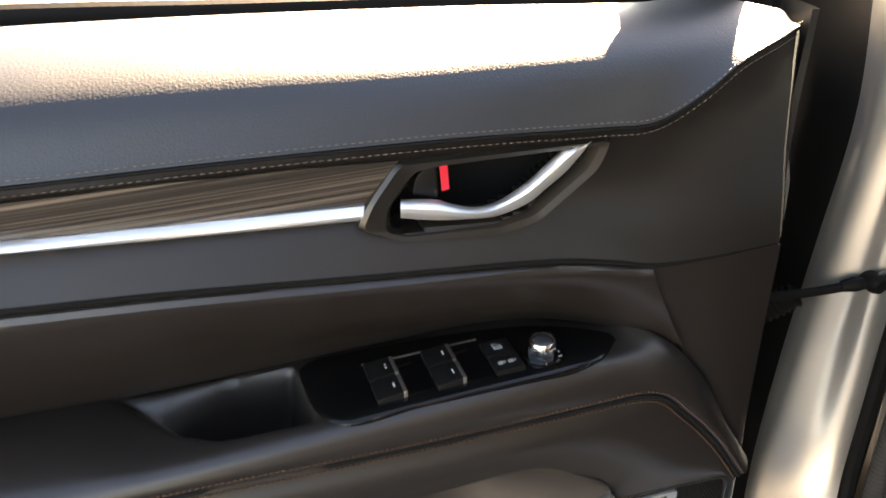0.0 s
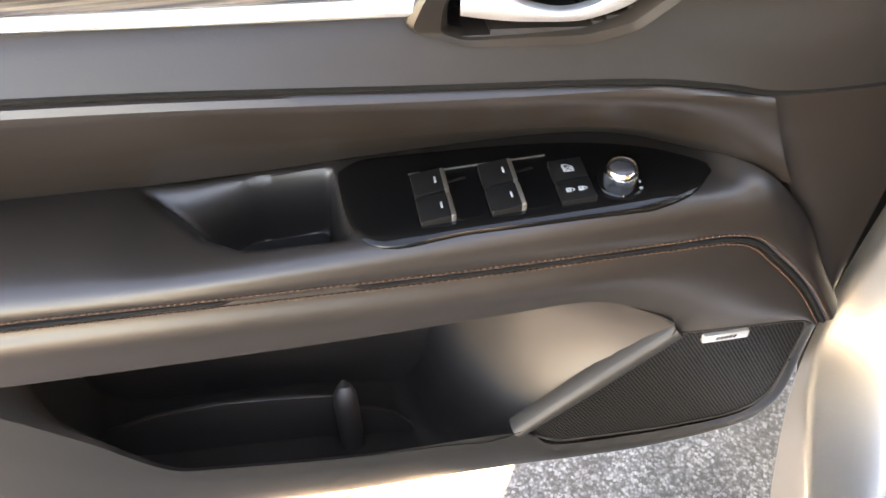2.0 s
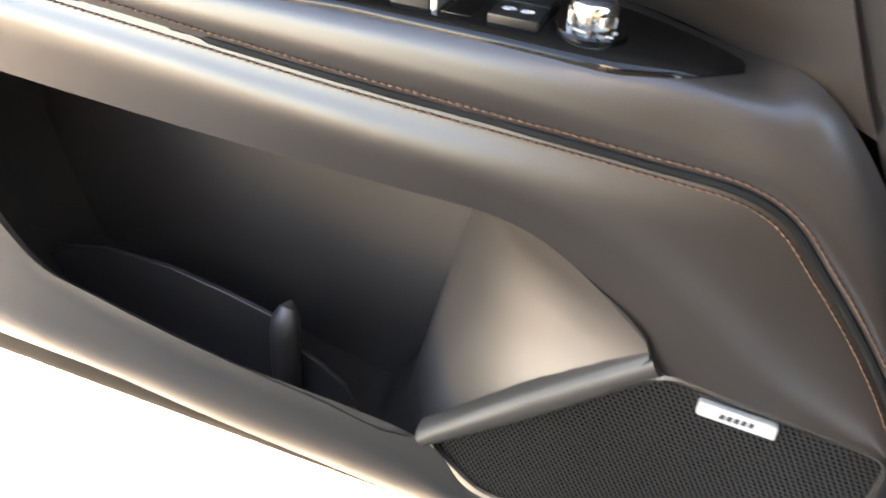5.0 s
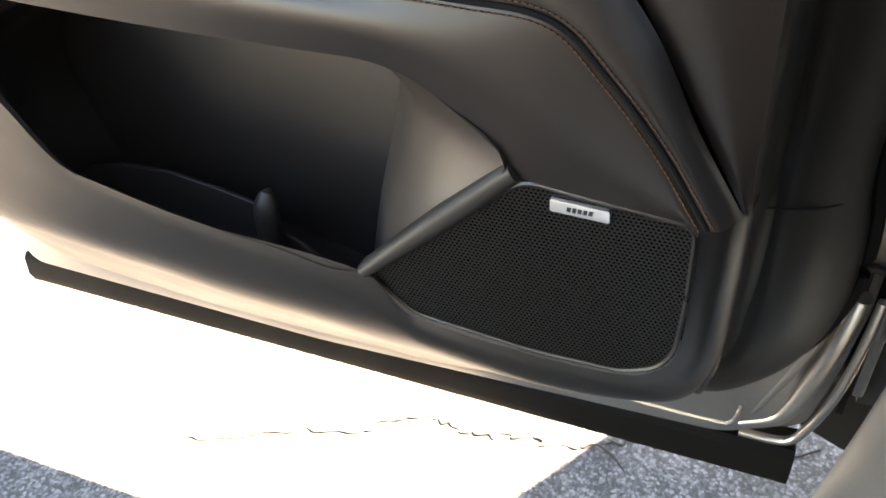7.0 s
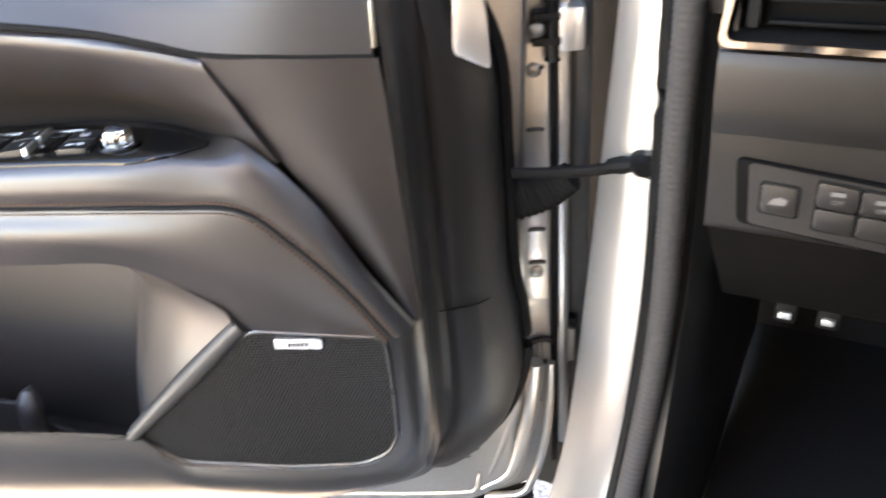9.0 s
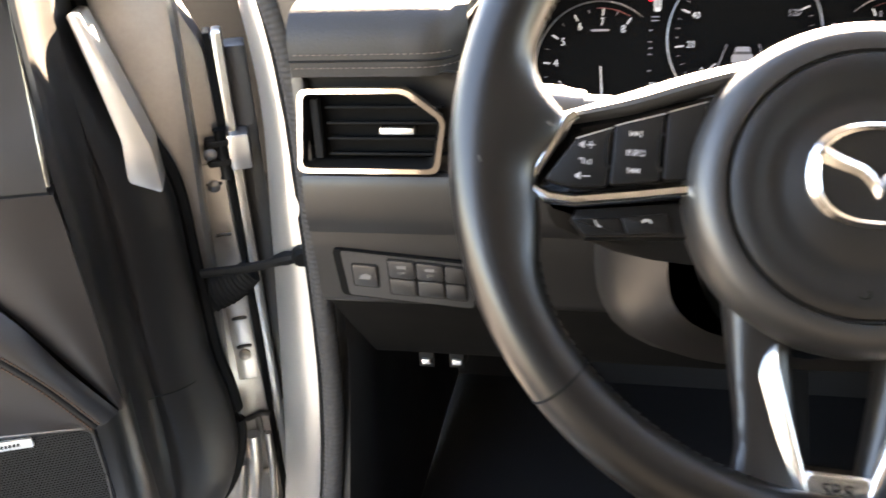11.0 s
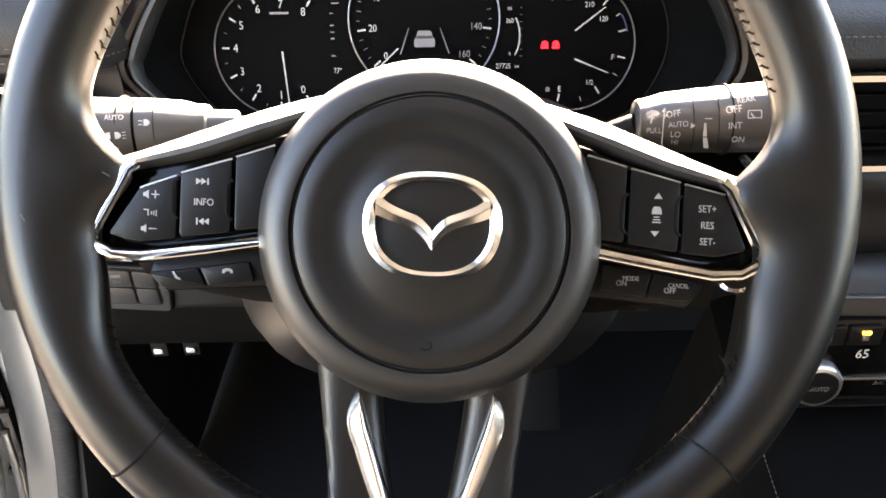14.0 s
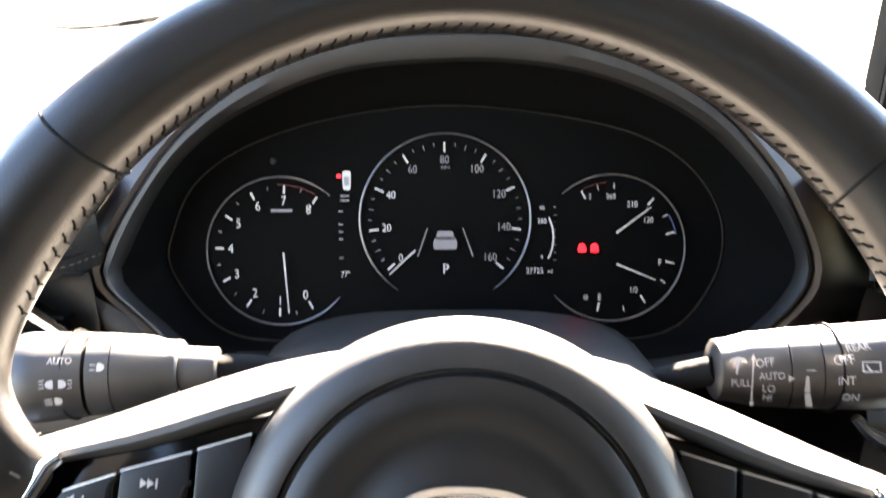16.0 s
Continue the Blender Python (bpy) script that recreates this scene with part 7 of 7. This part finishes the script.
part("pedal_pad", box(0.19, 0.0, -0.09, 0.245, 0.02, 0.09, 0.006, Matrix.Translation((0, 0.60, 0.48)) @ Matrix.Rotation(radians(-35), 4, "X")), RUBBER, pedal)

# ---- car body round the cabin ----
car = thing("car", Matrix.Identity(4), label="silver car body with open door frame", category="car")
OUTER = [(-0.405, 0.436, 1.12), (-0.391, 0.436, 0.965), (-0.401, 0.436, 0.81), (-0.413, 0.434, 0.65), (-0.424, 0.425, 0.50), (-0.430, 0.400, 0.415), (-0.431, 0.330, 0.379), (-0.431, 0.25, 0.369), (-0.43, 0.0, 0.362), (-0.43, -0.9, 0.36)]
INNER = [(-0.378, 0.418, 1.12), (-0.352, 0.420, 0.965), (-0.353, 0.420, 0.83), (-0.353, 0.418, 0.68), (-0.360, 0.396, 0.545), (-0.369, 0.344, 0.455), (-0.370, 0.271, 0.409), (-0.370, 0.20, 0.399), (-0.37, 0.0, 0.392), (-0.37, -0.9, 0.392)]
TURN = [0.0, 0.0, 0.0, 0.0, 0.12, 0.5, 0.85, 1.0, 1.0, 1.0]  # 0: upright pillar, 1: level sill


def shifted(row, dx, back, down):
    return [(x + dx, y + back * (1 - t), z - down * t) for (x, y, z), t in zip(row, TURN)]


mid_band = [tuple((np.array(a) * 0.5 + np.array(b) * 0.5)) for a, b in zip(OUTER, INNER)]
band = [shifted(OUTER, -0.007, 0.034, 0.16), shifted(OUTER, -0.006, 0.014, 0.018), OUTER, shifted(mid_band, 0.0, -0.005, -0.005), INNER, shifted(INNER, 0.014, -0.02, 0.0)]
# pillar flank and wing edge are coloured black for shade in the door gap
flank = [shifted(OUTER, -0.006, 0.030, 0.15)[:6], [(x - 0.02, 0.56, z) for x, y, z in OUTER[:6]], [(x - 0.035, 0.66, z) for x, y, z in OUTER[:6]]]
part("pillar_flank_shade", loft(flank, 20, 3), BLACK_STEEL_SHADE, car, "dark recess behind door hinges")
part("hinge_pillar", loft(band, 90, 6), SILVER_PAINT, car, "silver painted pillar running into the sill")
part("wing_return", box(-0.60, 0.655, 0.09, -0.405, 0.67, 1.09), BLACK_STEEL_SHADE, car, "dark wing edge behind hinges")
SEAL = [(-0.400, 0.355, 1.30), (-0.340, 0.358, 1.10), (-0.322, 0.360, 1.00), (-0.323, 0.365, 0.85), (-0.324, 0.36, 0.65), (-0.334, 0.33, 0.50), (-0.339, 0.25, 0.41), (-0.339, 0.05, 0.395), (-0.339, -0.8, 0.395)]
part("door_seal", tube(SEAL, [0.0118 if i % 4 < 2 else 0.0112 for i in range(1400)], n=1400, sides=12), FABRIC, car, "ribbed grey fabric door seal")
part("seal_lip", tube([(-0.418, 0.385, 1.30), (-0.362, 0.388, 1.12), (-0.342, 0.388, 1.00), (-0.340, 0.39, 0.85), (-0.341, 0.385, 0.65), (-0.350, 0.355, 0.49), (-0.355, 0.26, 0.40), (-0.355, 0.05, 0.385), (-0.355, -0.8, 0.385)], 0.009, n=80, sides=8), RUBBER, car)
part("kick_panel", loft([[(-0.330, 0.392, 1.0), (-0.330, 0.392, 0.7), (-0.338, 0.32, 0.42)], [(-0.312, 0.390, 1.0), (-0.312, 0.390, 0.7), (-0.318, 0.32, 0.42)], [(-0.304, 0.378, 1.0), (-0.303, 0.378, 0.7), (-0.309, 0.31, 0.42)], [(-0.285, 0.45, 1.0), (-0.285, 0.45, 0.7), (-0.285, 0.42, 0.35)], [(-0.28, 0.85, 1.0), (-0.28, 0.85, 0.7), (-0.28, 0.85, 0.35)]], 12, 4), PLASTIC, car, "black kick panel")
part("pillar_trim", loft([[(-0.388, 0.352, 1.30), (-0.330, 0.352, 1.10), (-0.312, 0.353, 1.00), (-0.311, 0.372, 0.94)], [(-0.360, 0.345, 1.30), (-0.305, 0.345, 1.10), (-0.288, 0.347, 1.00), (-0.286, 0.368, 0.94)], [(-0.335, 0.385, 1.30), (-0.284, 0.380, 1.10), (-0.272, 0.385, 1.00), (-0.272, 0.40, 0.94)], [(-0.345, 0.46, 1.30), (-0.300, 0.60, 1.10), (-0.28, 0.60, 1.00), (-0.28, 0.60, 0.94)]], 20, 4), LEATHER, car, "brown-black pillar trim beside dashboard")
part("floor_pan", box(-0.36, -1.6, 0.30, 1.3, 0.95, 0.345), CARPET, car, "black carpeted floor")
part("firewall", box(-0.36, 0.86, 0.30, 1.3, 0.90, 1.03), CARPET, car)
part("bonnet", loft([[(-0.50, 0.88, 1.02), (0.42, 0.93, 1.10), (1.36, 0.88, 1.02)], [(-0.50, 1.4, 0.98), (0.42, 1.5, 1.06), (1.36, 1.4, 0.98)], [(-0.42, 2.0, 0.78), (0.42, 2.1, 0.84), (1.28, 2.0, 0.78)]], 24, 5), SILVER_PAINT, car, "silver bonnet")
part("front_wing", loft([[(-0.50, 0.66, 1.00), (-0.50, 1.2, 0.99), (-0.44, 2.0, 0.78)], [(-0.535, 0.66, 0.80), (-0.54, 1.2, 0.82), (-0.47, 2.0, 0.66)], [(-0.53, 0.66, 0.30), (-0.53, 1.0, 0.62), (-0.45, 2.0, 0.30)]], 24, 5), SILVER_PAINT, car, "silver front wing")
part("roof_panel", loft([[(-0.22, 0.05, 1.50), (0.42, 0.13, 1.54), (1.06, 0.05, 1.50)], [(-0.20, -0.8, 1.58), (0.42, -0.8, 1.64), (1.04, -0.8, 1.58)], [(-0.20, -1.8, 1.54), (0.42, -1.9, 1.58), (1.04, -1.8, 1.54)]], 20, 5, (0, 0, 0.03)), HEADLINER, car, "pale headliner under roof")
for s in (0, 1):
    px = lambda x: x if s == 0 else 0.86 - x
    part("windscreen_pillar", tube([(px(-0.47), 0.80, 1.06), (px(-0.39), 0.45, 1.30), (px(-0.26), 0.05, 1.50)], 0.035, n=20, sides=10), PLASTIC, car, "dark windscreen pillar")
    part("roof_rail", tube([(px(-0.24), 0.05, 1.50), (px(-0.22), -0.8, 1.56), (px(-0.26), -1.8, 1.50)], 0.035, n=20, sides=8), PLASTIC, car)
for name, rows in (("rear_side_glass", [[(-0.40, -0.68, 1.05), (-0.40, -1.9, 1.05)], [(-0.26, -0.68, 1.56), (-0.30, -1.8, 1.52)]]), ("rear_side_glass", [[(1.26, -0.75, 1.05), (1.26, -1.9, 1.05)], [(1.08, -0.75, 1.56), (1.10, -1.8, 1.52)]]), ("rear_glass", [[(-0.40, -1.9, 1.05), (1.26, -1.9, 1.05)], [(-0.26, -1.8, 1.53), (1.10, -1.8, 1.53)]])):
    part(name, faced(loft(rows, 6, 3), Vector((0.42, -0.4, 1.2)) - Vector(rows[0][0]) * 0.5 - Vector(rows[0][1]) * 0.5), PRIVACY, car, "dark privacy glass")
# unseen wall added behind the camera to hold back light from the rear
part("rear_light_block", box(-0.27, -0.72, 0.345, 1.15, -0.62, 1.30, 0.03), DARK, car, "plain dark partition behind front seats")
part("far_side", box(1.22, -1.9, 0.3, 1.30, 0.9, 1.05), PLASTIC, car)
part("rear_wall", box(-0.40, -1.95, 0.3, 1.30, -1.85, 1.05), PLASTIC, car)
part("near_rear_side", box(-0.42, -1.9, 0.3, -0.36, -0.50, 1.05), PLASTIC, car)
part("near_centre_pillar", box(-0.40, -0.68, 1.05, -0.30, -0.50, 1.55), PLASTIC, car)
screen = part("windscreen", faced(loft([[(-0.38, 0.82, 1.085), (0.43, 0.90, 1.10), (1.24, 0.82, 1.085)], [(-0.31, 0.45, 1.30), (0.43, 0.52, 1.325), (1.17, 0.45, 1.30)], [(-0.22, 0.05, 1.50), (0.43, 0.13, 1.53), (1.08, 0.05, 1.50)]], 20, 5), (0, -1, -1)), TINTED, car, "clear curved windscreen")
screen.visible_shadow = False
wip = thing("windscreen_wiper", Matrix.Identity(4), label="black wiper arm lying at windscreen base", category="wiper")
part("arm", tube([(-0.447, 0.86, 1.1320), (-0.40, 0.86, 1.1265), (-0.344, 0.86, 1.1294), (-0.283, 0.862, 1.137), (-0.20, 0.885, 1.140), (-0.05, 0.93, 1.10)], [0.0015, 0.004, 0.006, 0.007], n=24, sides=8), RUBBER, wip)
